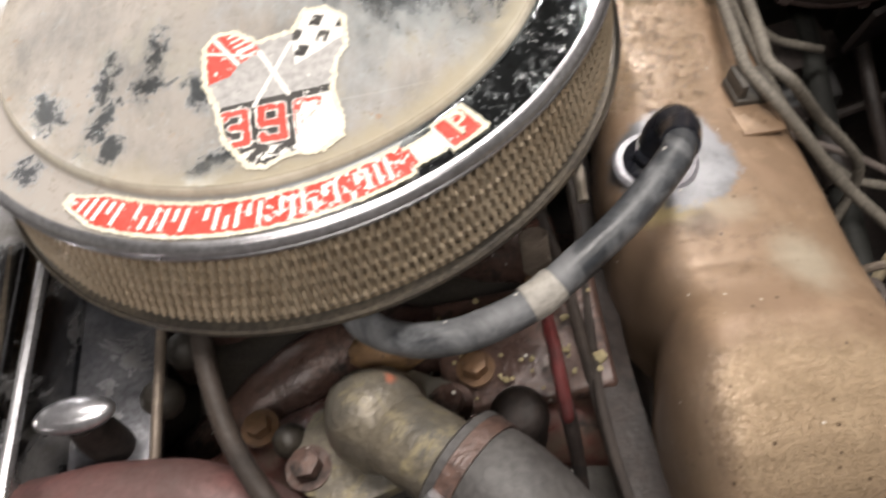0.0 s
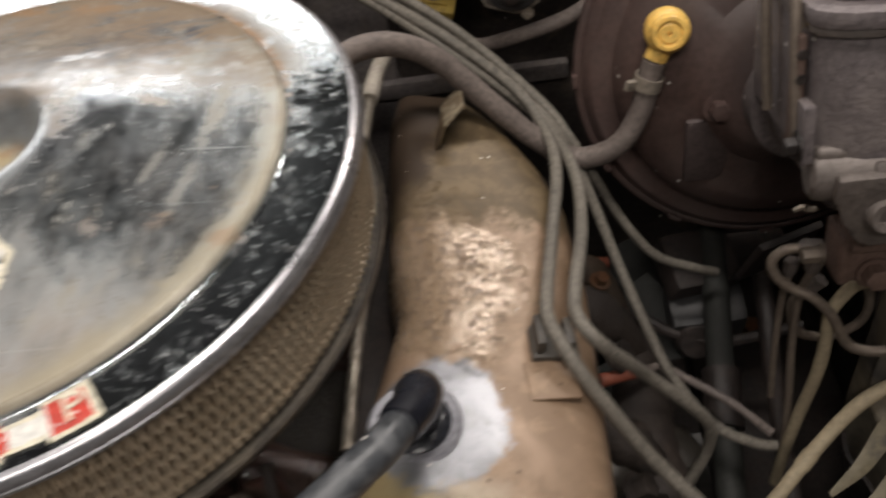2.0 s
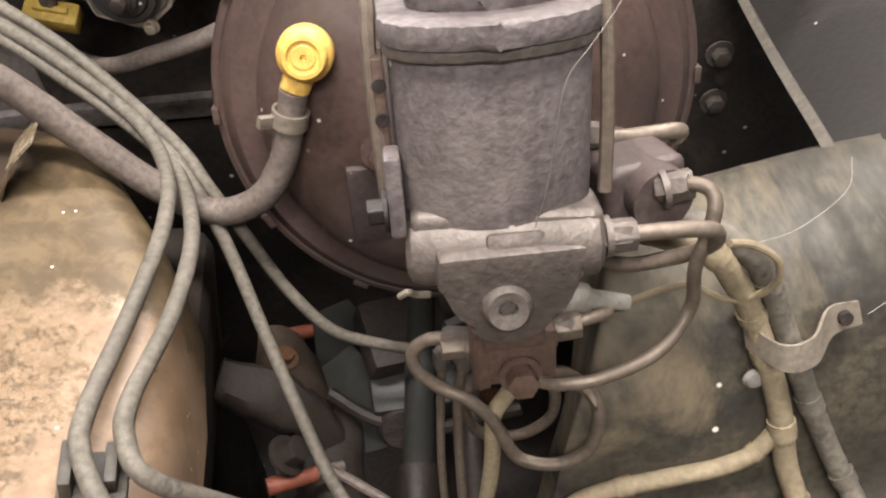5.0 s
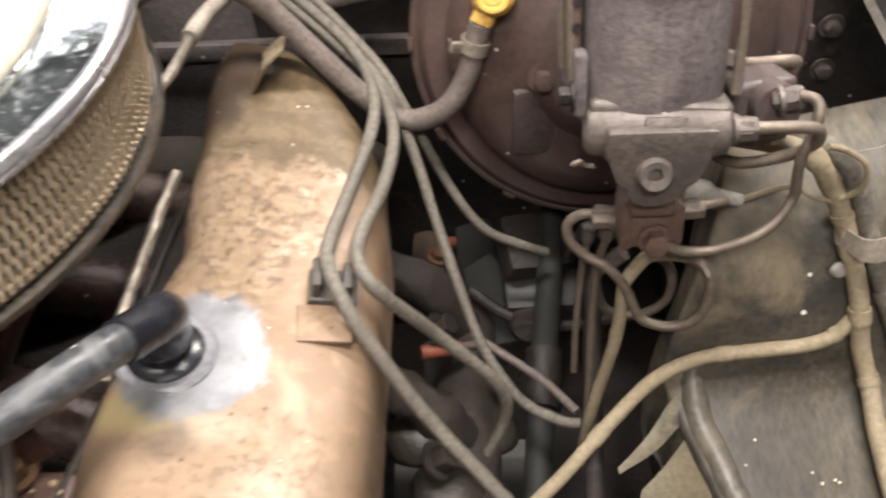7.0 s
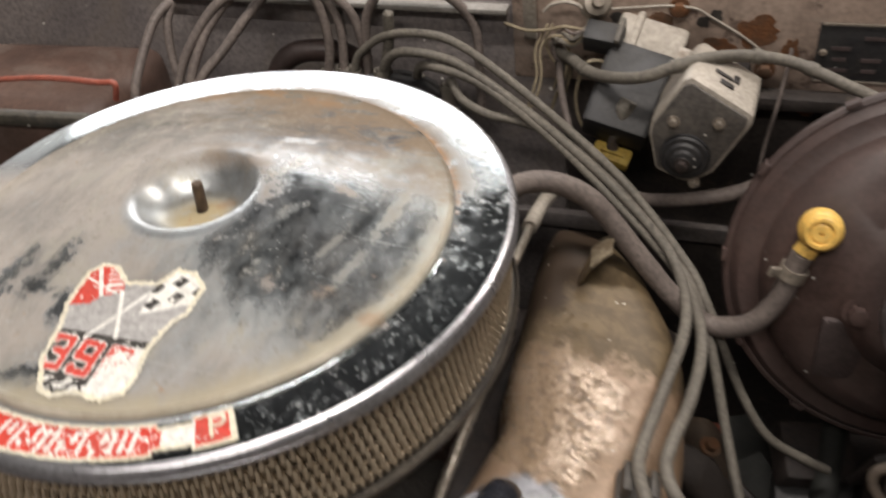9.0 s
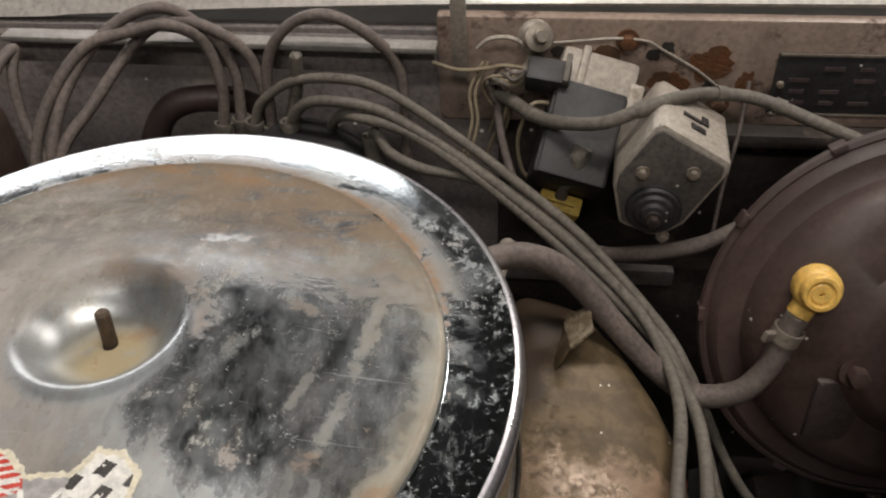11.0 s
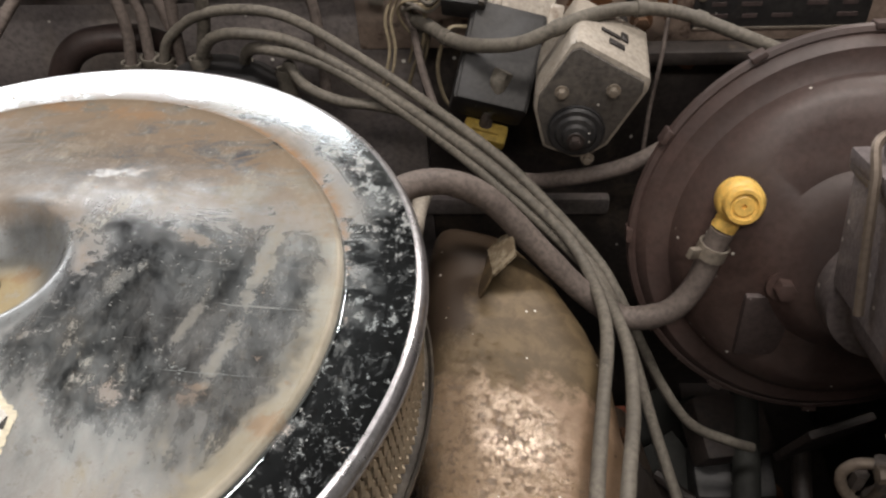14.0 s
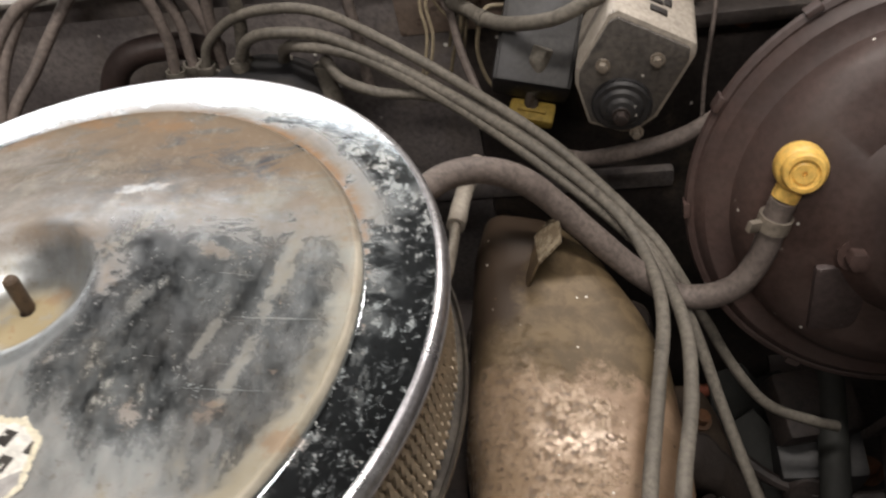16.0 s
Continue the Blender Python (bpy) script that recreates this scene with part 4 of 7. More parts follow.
def moved(bm, low=0.8880):
    """Leans the side of the filter so that it meets the rim above and the pan below."""
    for v in bm.verts:
        v.co += rim_shift(0.18) * max(0.0, min(1.0, (v.co.z - low) / (0.9365 - low)))
    return bm


part("rim_bead", moved(lathe([(0.1762, 0.9452), (0.1776, 0.9450), (0.1790, 0.9442), (0.1800, 0.9428), (0.1806, 0.9410), (0.1808, 0.9398), (0.1803, 0.9391), (0.1809, 0.9385), (0.1810, 0.9374), (0.1803, 0.9362), (0.1785, 0.9360), (0.1745, 0.9370)], 160, closed=True)), M_CHROME, air_cleaner, "bright turned-down chrome edge with a hem")

# expanded-metal side: flat strands that run upright side by side, then part round oval holes
bm = bmesh.new()
count, z0, z1, holes = 232, 0.8895, 0.9385, 6
levels = [(z0 + (z1 - z0) * (k + f) / holes, side) for k in range(holes) for f, side in ((0.0, k % 2), (0.30, k % 2), (0.50, 1 - k % 2), (0.80, 1 - k % 2))]
for c in range(2 * count):
    line = []
    lean = 1 if c % 2 else -1
    for z, side in levels:
        part_way = 0.25 * lean * (1 if side else -1)
        sway = 0.20 * noise.noise(Vector((c * 0.09, z * 90, 4.0)))
        a = math.pi * (c + 0.5 + part_way + sway) / count
        r = 0.1745 + (0.0018 if side == c % 2 else -0.0010) + 0.0006 * noise.noise(Vector((c * 0.13, z * 60, 1.0)))
        line.append(Vector((r * math.cos(a), r * math.sin(a), z)))
    sweep(line, lambda t: 0.00130, 4, bm)
part("mesh_screen", moved(bm), M_SCREEN, air_cleaner, "dirty brass-coloured expanded metal screen")
bm = bmesh.new()
pleats = 220
lo = [bm.verts.new(((0.1728 if k % 2 else 0.1700) * math.cos(math.pi * k / pleats), (0.1728 if k % 2 else 0.1700) * math.sin(math.pi * k / pleats), 0.886)) for k in range(2 * pleats)]
hi = [bm.verts.new((v.co.x, v.co.y, 0.936)) for v in lo]
for k in range(2 * pleats):
    j = (k + 1) % (2 * pleats)
    bm.faces.new((lo[k], lo[j], hi[j], hi[k]))
part("paper_element", moved(bm), M_PAPER, air_cleaner, "pleated tan paper filter element")
part("base_pan", lathe([(0.055, 0.868), (0.12, 0.870), (0.160, 0.8755), (0.1735, 0.8775), (0.1790, 0.8795), (0.1812, 0.8825), (0.1816, 0.8860), (0.1806, 0.8876), (0.1797, 0.8862), (0.1790, 0.8838), (0.1765, 0.8835), (0.172, 0.8850), (0.160, 0.8815), (0.055, 0.8735)], 128, closed=True), M_PAN, air_cleaner, "dirty dark base pan with a turned-up edge")
part("seal_ring", lathe([(0.1680, 0.8905), (0.1740, 0.8908), (0.1752, 0.8897), (0.1752, 0.8868), (0.1740, 0.8858), (0.1680, 0.8858)], 128, closed=True), M_GASKET, air_cleaner, "tan rubber rim of the filter element")
part("seal_ring", moved(lathe([(0.1680, 0.9415), (0.1742, 0.9415), (0.1748, 0.9400), (0.1745, 0.9370), (0.1680, 0.9370)], 128, closed=True)), M_GASKET, air_cleaner, "tan rubber rim of the filter element")
part("stud", sweep([Vector((-0.0045, 0.0085, 0.940)), Vector((-0.003, 0.0098, 0.9665)), Vector((-0.003, 0.0098, 0.9677))], lambda t: 0.0034 if t < 0.8 else 0.0024, 12), M_STUD, air_cleaner, "rusty threaded stud")

# badge decal: waved flags over a shield
SHIELD = [(-0.034, -0.057), (-0.028, -0.0486), (-0.018, -0.0486), (-0.006, -0.059), (0.0095, -0.0565), (0.0146, -0.0443), (0.0272, -0.0455), (0.038, -0.056), (0.039, -0.077),
          (0.0346, -0.085), (0.0327, -0.103), (0.036, -0.120), (0.035, -0.131), (0.025, -0.138), (0.008, -0.1365), (0.0, -0.1405), (-0.0096, -0.1385), (-0.021, -0.121), (-0.025, -0.0994), (-0.0318, -0.083)]
FLAG = [(-0.0315, -0.058), (-0.026, -0.0515), (-0.0185, -0.0515), (-0.007, -0.062), (-0.0045, -0.068), (-0.014, -0.073), (-0.018, -0.080), (-0.0285, -0.083)]


THREE = [(0.0, 0.0155), (0.0, 0.0180), (0.0095, 0.0180), (0.0095, 0.0), (0.0, 0.0), (0.0, 0.0025), (0.0, 0.0), (0.0095, 0.0), (0.0095, 0.0092), (0.0035, 0.0092)]
NINE = [(0.0, 0.0025), (0.0, 0.0), (0.0095, 0.0), (0.0095, 0.0180), (0.0, 0.0180), (0.0, 0.0085), (0.0095, 0.0085)]
SIX = [(0.0095, 0.0155), (0.0095, 0.0180), (0.0, 0.0180), (0.0, 0.0), (0.0095, 0.0), (0.0095, 0.0095), (0.0, 0.0095)]


def stroke_dist(u, v, p, q):
    dx, dy = q[0] - p[0], q[1] - p[1]
    t = max(0.0, min(1.0, ((u - p[0]) * dx + (v - p[1]) * dy) / (dx * dx + dy * dy)))
    return math.hypot(u - p[0] - t * dx, v - p[1] - t * dy)


def badge_kind(x, y):
    if not inside(x, y, SHIELD):
        return None
    e = edge_dist(x, y, SHIELD) + 0.0012 * grain(x, y, 400)
    if e < 0.0006:
        return None
    if e < 0.0034:
        return 4
    n1 = grain(x, y, 260) + 0.6 * grain(x, y, 700)
    for (ax, ay), (bx, by) in (((-0.0055, -0.103), (0.010, -0.066)), ((0.0105, -0.100), (-0.005, -0.068))):
        t = max(0.0, min(1.0, ((x - ax) * (bx - ax) + (y - ay) * (by - ay)) / ((bx - ax) ** 2 + (by - ay) ** 2)))
        if math.hypot(x - ax - t * (bx - ax), y - ay - t * (by - ay)) < 0.0011:
            return 0
    if inside(x, y, FLAG):
        if abs((x + 0.012) * 0.9 + (y + 0.064) * 0.4) < 0.0042 and abs((y + 0.064) - 0.4 * (x + 0.012)) % 0.0042 < 0.0016 and y > -0.071:
            return 0
        fx = (x + 0.02) * 0.8 + (y + 0.065) * 0.5
        return 0 if (n1 > 0.62 or abs(fx) < 0.0011 or abs((y + 0.066) + 0.35 * (x + 0.018)) < 0.0008) else 1
    if x > 0.0095 + 0.25 * (-0.05 - y) * 0.4 and y > -0.079 - 0.55 * (0.04 - x) + 0.012:
        u, v = (x * 0.94 - y * 0.34) / 0.0072, (x * 0.34 + y * 0.94) / 0.0098
        on = (math.floor(u) + math.floor(v)) % 2 == 0 and abs(u % 1 - 0.5) < 0.40 and abs(v % 1 - 0.5) < 0.36
        return 3 if on and n1 < 0.45 else 0
    if y < -0.0995:
        for x0, strokes in ((-0.0178, THREE), (-0.0010, NINE), (0.0158, SIX)):
            u, v = x - x0 + 0.06 * (y + 0.13), y + 0.1238 + 0.05 * x
            d = min(stroke_dist(u, v, p, q) for p, q in zip(strokes, strokes[1:]))
            if d < 0.0018:
                return 0 if n1 > (0.62 if x < 0.014 else -0.12 + 40 * (y + 0.113)) else 1
            if d < 0.0025:
                return 0
        wear = n1 + (1.3 if x > 0.013 and y < -0.104 else (0.5 if y < -0.128 else 0.0))
        return 0 if wear > 0.62 else 3
    return 0 if n1 > 0.75 else 2


M_DECAL = [M_PAPERWHITE, M_RED, M_GREYPRINT, M_BLACKPRINT, M_CREAM]
part("badge_decal", patch(-0.040, 0.055, -0.150, -0.040, 0.0005, lambda x, y: lid_top(x, y) + 0.0005, lambda x, y: badge_kind(*on_lid(x, y))), M_DECAL, air_cleaner,
     "worn shield decal with crossed flags in red, grey, black and white")


def strip_kind(x, y):
    r, a = math.hypot(x, y), math.degrees(math.atan2(y, x))
    taper = 0.0 if a > -119 else (-119 - a) / 7.0
    lo, hi = 0.1497 + 0.006 * taper, 0.1685 - 0.006 * taper
    n1 = grain(x, y, 300) + 0.6 * grain(x, y, 800)
    lo, hi = lo + 0.0007 * n1, hi - 0.0007 * n1
    if -68 < a < -62:
        hi, lo = hi - 0.003, lo + 0.003
    if not (-126.5 < a < -55 and lo < r < hi):
        return None
    q = min(r - lo, hi - r)
    if q < 0.0020 or a > -56 or a < -125:
        return 4
    if -67 < a < -61.5:
        return 0
    if a > -61.5:
        return 1 if n1 < 0.55 else 0
    worn = 0.66 if a < -92 else 0.24
    if n1 > worn:
        return 0
    # plain upright bars in place of the lettering
    q2 = (a * 0.00268 + (r - 0.158) * 0.08) / 0.0046
    k = math.floor(q2)
    f, mid = q2 - k, r - 0.159
    if 0.0028 < q and a < -70 and k % 7 != 3:
        top, low = 0.0058 - 0.0050 * (((k * 5) % 7) > 4), -0.0058 + 0.0050 * (((k * 3) % 8) == 5)
        if 0.20 < f < 0.66 and low < mid < top:
            return 0
    return 1


part("lettering_strip", patch(-0.11, 0.105, -0.171, -0.115, 0.0005, lambda x, y: lid_top(x, y) + 0.0007, strip_kind), M_DECAL, air_cleaner,
     "worn red curved strip with pale slanted strokes")


def letters(text, size, m, material, parent, name, label="", grow=0.0):
    cu = bpy.data.curves.new("text", "FONT")
    cu.body, cu.size, cu.extrude, cu.offset, cu.align_x = text, size, 0.0002, grow, "CENTER"
    ob = bpy.data.objects.new("text", cu)
    scene.collection.objects.link(ob)
    bpy.context.view_layer.update()
    me = bpy.data.meshes.new_from_object(ob.evaluated_get(bpy.context.evaluated_depsgraph_get()))
    bpy.data.objects.remove(ob)
    bm = bmesh.new()
    bm.from_mesh(me)
    bmesh.ops.transform(bm, matrix=m, verts=bm.verts)
    bpy.data.meshes.remove(me)
    return part(name, bm, material, parent, label)


letters("P", 0.0185, pose(0.0870, -0.1393, 0.9474, 0, 0, 32), M_CREAM, air_cleaner, "letter", "pale letter at the end of the strip")

# ---- valve cover on the driver's side ----
VC_Y = [-0.294, -0.288, -0.276, -0.258, -0.235, -0.215, -0.195, -0.175, -0.155, -0.13, -0.10, -0.05, 0.0, 0.03, 0.09, 0.12, 0.155, 0.185, 0.200]
VC_L = [0.170, 0.160, 0.153, 0.149, 0.148, 0.150, 0.156, 0.163, 0.152, 0.147, 0.148, 0.155, 0.166, 0.160, 0.159, 0.158, 0.158, 0.162, 0.175]
VC_R = [0.266, 0.276, 0.281, 0.283, 0.284, 0.284, 0.284, 0.284, 0.284, 0.284, 0.284, 0.284, 0.284, 0.284, 0.278, 0.266, 0.246, 0.222, 0.208]
VC_T = [0.772, 0.790, 0.811, 0.828, 0.836, 0.837, 0.833, 0.824, 0.820, 0.819, 0.817, 0.813, 0.810, 0.810, 0.815, 0.820, 0.824, 0.818, 0.790]
VC_B = 0.735


def vc_section(y):
    return [float(np.interp(y, VC_Y, v)) for v in (VC_L, VC_R, VC_T)]


def vc_z(x, y):
    l, r, t = vc_section(y)
    s = (x - (l + r) / 2) / ((r - l) / 2)
    e = 4.4 if s > 0 else 4.0
    lean = 0.26 * s * (r - l) / 2 * (1 - s ** 6) if abs(s) < 1 else 0.0
    s = min(0.9999, abs(s))
    z = VC_B + (t - VC_B) * (1 - s ** e) ** (1 / e)
    return z - lean + 0.0012 * grain(x, y, 25)


valve_cover = thing("valve_cover", "bronze painted valve cover with rust pits and grease", "valve cover")
bm = bmesh.new()
rings = []
ys = [VC_Y[0] + (VC_Y[-1] - VC_Y[0]) * i / 110 for i in range(111)]
for y in ys:
    l, r, t = vc_section(y)
    c, w = (l + r) / 2, (r - l) / 2
    ring = []
    for k in range(41):
        a = math.pi * (1 - k / 40)
        ca, sa = math.cos(a), math.sin(a)
        x = c + w * math.copysign(abs(ca) ** (2 / (4.4 if ca > 0 else 4.0)), ca)
        z = VC_B + (vc_z(x, y) - VC_B if 0 < k < 40 else 0)
        ring.append(bm.verts.new((x, y, z)))
    rings.append(ring)
for a, b in zip(rings, rings[1:]):
    for k in range(40):
        bm.faces.new((a[k], a[k + 1], b[k + 1], b[k]))
bm.faces.new(rings[0])
bm.faces.new(rings[-1])
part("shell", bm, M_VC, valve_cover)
part("flange", sheet([[(0.160, 0.17, 0.760), (0.146, 0.05, 0.766), (0.140, -0.07, 0.770), (0.132, -0.14, 0.772), (0.126, -0.20, 0.772), (0.130, -0.30, 0.772)],
                      [(0.172, 0.17, 0.757), (0.162, 0.05, 0.762), (0.158, -0.07, 0.766), (0.150, -0.14, 0.768), (0.148, -0.20, 0.768), (0.152, -0.30, 0.768)]], 0.004), M_IRONDARK, valve_cover, "dark greasy gasket flange")
part("flange_lip", tube([(0.160, 0.17, 0.764), (0.146, 0.05, 0.770), (0.140, -0.07, 0.774), (0.132, -0.14, 0.776), (0.126, -0.20, 0.776), (0.128, -0.255, 0.776), (0.140, -0.288, 0.776), (0.175, -0.302, 0.776), (0.26, -0.304, 0.776)], 0.0028, 8), M_EXHAUST, valve_cover)
part("bent_tab", sheet([[(0.1935, 0.118, 0.8185), (0.1985, 0.132, 0.826), (0.2035, 0.150, 0.8345)], [(0.1957, 0.1177, 0.8193), (0.2030, 0.1225, 0.8330), (0.2080, 0.1300, 0.8405)]], 0.0012), M_VC, valve_cover, "bent sheet-metal tab")
part("tab_tip", sheet([[(0.2025, 0.150, 0.8340), (0.2105, 0.1545, 0.8410), (0.2180, 0.1517, 0.8468)], [(0.2065, 0.1225, 0.8400), (0.2130, 0.1260, 0.8450), (0.2194, 0.1305, 0.8487)]], 0.0012), M_TABBRIGHT, valve_cover, "bright chipped tip of the tab")

# breather valve in the cover and its hose
pcv = thing("pcv_valve", "black breather valve in a rubber grommet on the valve cover", "breather valve")
gm = pose(0.187, -0.0795, 0.8195, -2, 4, 0)
part("grommet", lathe([(0.0, 0.015), (0.0115, 0.015), (0.0135, 0.0130), (0.0135, 0.0085), (0.0125, 0.0072), (0.0160, 0.0062), (0.0185, 0.0045), (0.0190, 0.0010), (0.0188, -0.004), (0, -0.004)], 36, m=gm), M_GROMMET, pcv)
part("chrome_ring", lathe([(0.018, 0.0030), (0.0225, 0.0036), (0.0245, 0.0016), (0.0240, -0.002), (0.018, -0.003)], 36, m=gm, closed=True), M_WHITE, pcv, "bright ring round the grommet")
part("neck", lathe([(0.0, 0.016), (0.0088, 0.016), (0.0092, 0.012), (0.0105, 0.011), (0.0105, 0.006), (0.0088, 0.005), (0.0088, 0.0)], 28, m=gm), M_ALU, pcv)
breather_hose = thing("breather_hose", "black rubber hose with a tape band running under the air cleaner", "hose")
part("elbow", tube([(0.189, -0.0785, 0.829), (0.1915, -0.0790, 0.842), (0.1955, -0.083, 0.854), (0.1950, -0.095, 0.863), (0.1895, -0.111, 0.8725)], lambda t: 0.0128 - 0.0026 * t, 16), M_GROMMET, breather_hose, "swollen black rubber elbow")
part("tube", tube([(0.1935, -0.101, 0.867), (0.1855, -0.119, 0.8760), (0.1755, -0.1305, 0.8775), (0.162, -0.143, 0.8765), (0.147, -0.154, 0.8740), (0.131, -0.163, 0.8700), (0.117, -0.171, 0.8675), (0.104, -0.178, 0.8655), (0.088, -0.184, 0.8640),
                   (0.062, -0.187, 0.860), (0.036, -0.180, 0.854), (0.014, -0.162, 0.850), (0.005, -0.13, 0.852), (0.004, -0.09, 0.855)], 0.0088, 14), M_RUBBER, breather_hose)
part("tape_band", tube([(0.112, -0.1735, 0.8668), (0.104, -0.178, 0.8655), (0.0965, -0.181, 0.8648)], 0.0097, 14), M_TAPE, breather_hose, "pale grey tape band")

# loom bracket on the cover
bracket = thing("wire_bracket", "dusty dark wire bracket taped on the valve cover edge", "wire bracket")
hm = Matrix.Translation((0.2600, -0.027, vc_z(0.2600, -0.027) + 0.004)) @ pose(0, 0, 0, 0, 13, 4)
bm = box(0.026, 0.022, 0.006, hm, 0.0015)
bm = box(0.005, 0.020, 0.014, hm @ pose(-0.009, 0.001, 0.006), 0.0015, bm)
bm = box(0.005, 0.018, 0.013, hm @ pose(0.007, 0.001, 0.005), 0.0015, bm)
part("holder", bm, M_BRACKET, bracket)
part("foot", box(0.028, 0.024, 0.0026, Matrix.Translation((0.2575, -0.050, vc_z(0.2575, -0.050) + 0.0016)) @ pose(0, 0, 0, 0, 13, 6), 0.001), M_VC, bracket, "bronze painted foot plate")

# ---- plug wires and the vacuum hose ----


def cable(name, label, category, pts, r, material, group="", sides=10):
    ob = finish(name, tube(pts, r, sides), material)
    return tagged(ob, label, category, group)


def run(name, label, category, pts, r, material, group="", sides=10, inner="wire", bands=(), band_mat=None, end="", end_mat=None, end_size=(1.5, 0.014)):
    """A wire or pipe with tape bands along it and a boot or nut at its first end."""
    top = thing(name, label, category, Matrix.Translation(Vector(pts[0])), group)
    top.matrix_world = IDENT
    part(inner, tube(pts, r, sides), material, top)
    line = spline(pts, 12)
    size = r(0.3) if callable(r) else r
    for b in bands:
        i = int(b * (len(line) - 5))
        part("tape_band", sweep(line[i:i + 4], size * 1.16, sides, wobble=0.06), band_mat or material, top)
    if end:
        a, d = line[0], (line[3] - line[0]).normalized()
        part(end, sweep([a - d * 0.002, a + d * end_size[1] * 0.8, a + d * end_size[1]], lambda t: size * (end_size[0] if t < 0.9 else end_size[0] * 0.8), 6 if end == "nut" else 14), end_mat or material, top)
    return top


WIRES = "plug wires"
RUNS = [
    [(0.003, 0.274, 0.895), (0.018, 0.268, 0.916), (0.042, 0.263, 0.922), (0.074, 0.264, 0.914), (0.117, 0.256, 0.891), (0.162, 0.241, 0.866), (0.208, 0.219, 0.840), (0.250, 0.190, 0.814),
     (0.268, 0.158, 0.803), (0.274, 0.109, 0.808), (0.267, 0.05, 0.813), (0.2595, -0.005, 0.821), (0.2595, -0.024, 0.819), (0.270, -0.046, 0.811), (0.283, -0.060, 0.794), (0.308, -0.078, 0.758), (0.337, -0.097, 0.727), (0.358, -0.112, 0.705), (0.3685, -0.132, 0.694), (0.3675, -0.155, 0.680), (0.352, -0.176, 0.667), (0.322, -0.190, 0.660), (0.295, -0.19, 0.65)],
    [(0.030, 0.284, 0.885), (0.040, 0.270, 0.905), (0.055, 0.262, 0.911), (0.088, 0.260, 0.902), (0.125, 0.251, 0.883), (0.166, 0.237, 0.858), (0.212, 0.213, 0.829), (0.253, 0.186, 0.804),
     (0.274, 0.158, 0.796), (0.286, 0.106, 0.800), (0.284, 0.051, 0.808), (0.2755, -0.0, 0.819), (0.2745, -0.018, 0.816), (0.285, -0.034, 0.810), (0.314, -0.027, 0.760), (0.348, -0.027, 0.709), (0.352, -0.029, 0.678), (0.341, -0.036, 0.644)],
    [(0.063, 0.269, 0.888), (0.068, 0.264, 0.897), (0.078, 0.256, 0.886), (0.101, 0.252, 0.876), (0.132, 0.250, 0.872), (0.170, 0.243, 0.861), (0.215, 0.218, 0.836), (0.258, 0.185, 0.806), (0.280, 0.156, 0.790),
     (0.295, 0.131, 0.763), (0.309, 0.098, 0.728), (0.324, 0.063, 0.696), (0.340, 0.029, 0.670), (0.363, 0.0, 0.652), (0.388, -0.014, 0.647), (0.402, -0.016, 0.645)],
    [(-0.026, 0.281, 0.890), (-0.018, 0.282, 0.908), (0.006, 0.282, 0.925), (0.041, 0.275, 0.933), (0.074, 0.273, 0.926), (0.121, 0.263, 0.899), (0.166, 0.246, 0.873), (0.219, 0.220, 0.841), (0.270, 0.180, 0.803), (0.288, 0.158, 0.784),
     (0.303, 0.147, 0.754), (0.322, 0.133, 0.718), (0.344, 0.124, 0.689), (0.374, 0.122, 0.672), (0.390, 0.124, 0.662)],
]
for way, r in zip(RUNS, (0.0041, 0.0041, 0.0038, 0.0036)):
    run("plug_wire", "grey-brown dusty plug wire looped over the valve cover", "plug wire", way, r, M_DUSTRUBBER, WIRES)
vac = thing("vacuum_hose", "dusty black vacuum hose to the brake booster valve", "hose")
part("tube", tube([(0.125, 0.100, 0.893), (0.150, 0.127, 0.897), (0.164, 0.142, 0.894), (0.183, 0.152, 0.886), (0.205, 0.157, 0.868), (0.233, 0.154, 0.833), (0.262, 0.149, 0.799), (0.289, 0.145, 0.779), (0.316, 0.141, 0.788), (0.332, 0.146, 0.808), (0.340, 0.154, 0.832), (0.344, 0.156, 0.846)], 0.0078, 14), M_DARKWIRE, vac)
cl = part("clamp", lathe([(0.0082, -0.0045), (0.0098, -0.0045), (0.0098, 0.0045), (0.0082, 0.0045)], 28, m=look((0.3395, 0.1535, 0.831), (0.344, 0.156, 0.846)), closed=True), M_ALU, vac, "dull spring clamp")
part("ear", box(0.012, 0.004, 0.007, pose(0.329, 0.149, 0.833, 0, 20, 30), 0.001), M_ALU, cl)

# distributor with its boots, behind the air cleaner
distributor = thing("distributor", "dark distributor cap with grey plug-wire boots", "distributor")
part("cap", lathe([(0.0, 0.892), (0.030, 0.890), (0.046, 0.878), (0.052, 0.86), (0.055, 0.82), (0.055, 0.79), (0, 0.79)], 40, m=pose(0.012, 0.262, 0)), M_MODULE, distributor)
for x, y, z in ((0.003, 0.274, 0.895), (0.030, 0.284, 0.885), (0.063, 0.269, 0.888), (-0.026, 0.281, 0.890), (-0.048, 0.277, 0.890), (-0.037, 0.285, 0.890), (-0.015, 0.285, 0.885), (0.001, 0.284, 0.890)):
    part("tower", lathe([(0.0, -0.0020), (0.0050, -0.0015), (0.0054, 0.0030), (0.0070, 0.0033), (0.0073, -0.0010), (0.0061, -0.0045), (0.0064, -0.014), (0.0082, -0.022), (0.0090, -0.040), (0, -0.040)], 18, m=pose(x, y, z, -8 * (y < 0.28), 6 * (x < 0), 0)), M_DUSTRUBBER, distributor, "dusty grey rubber socket")
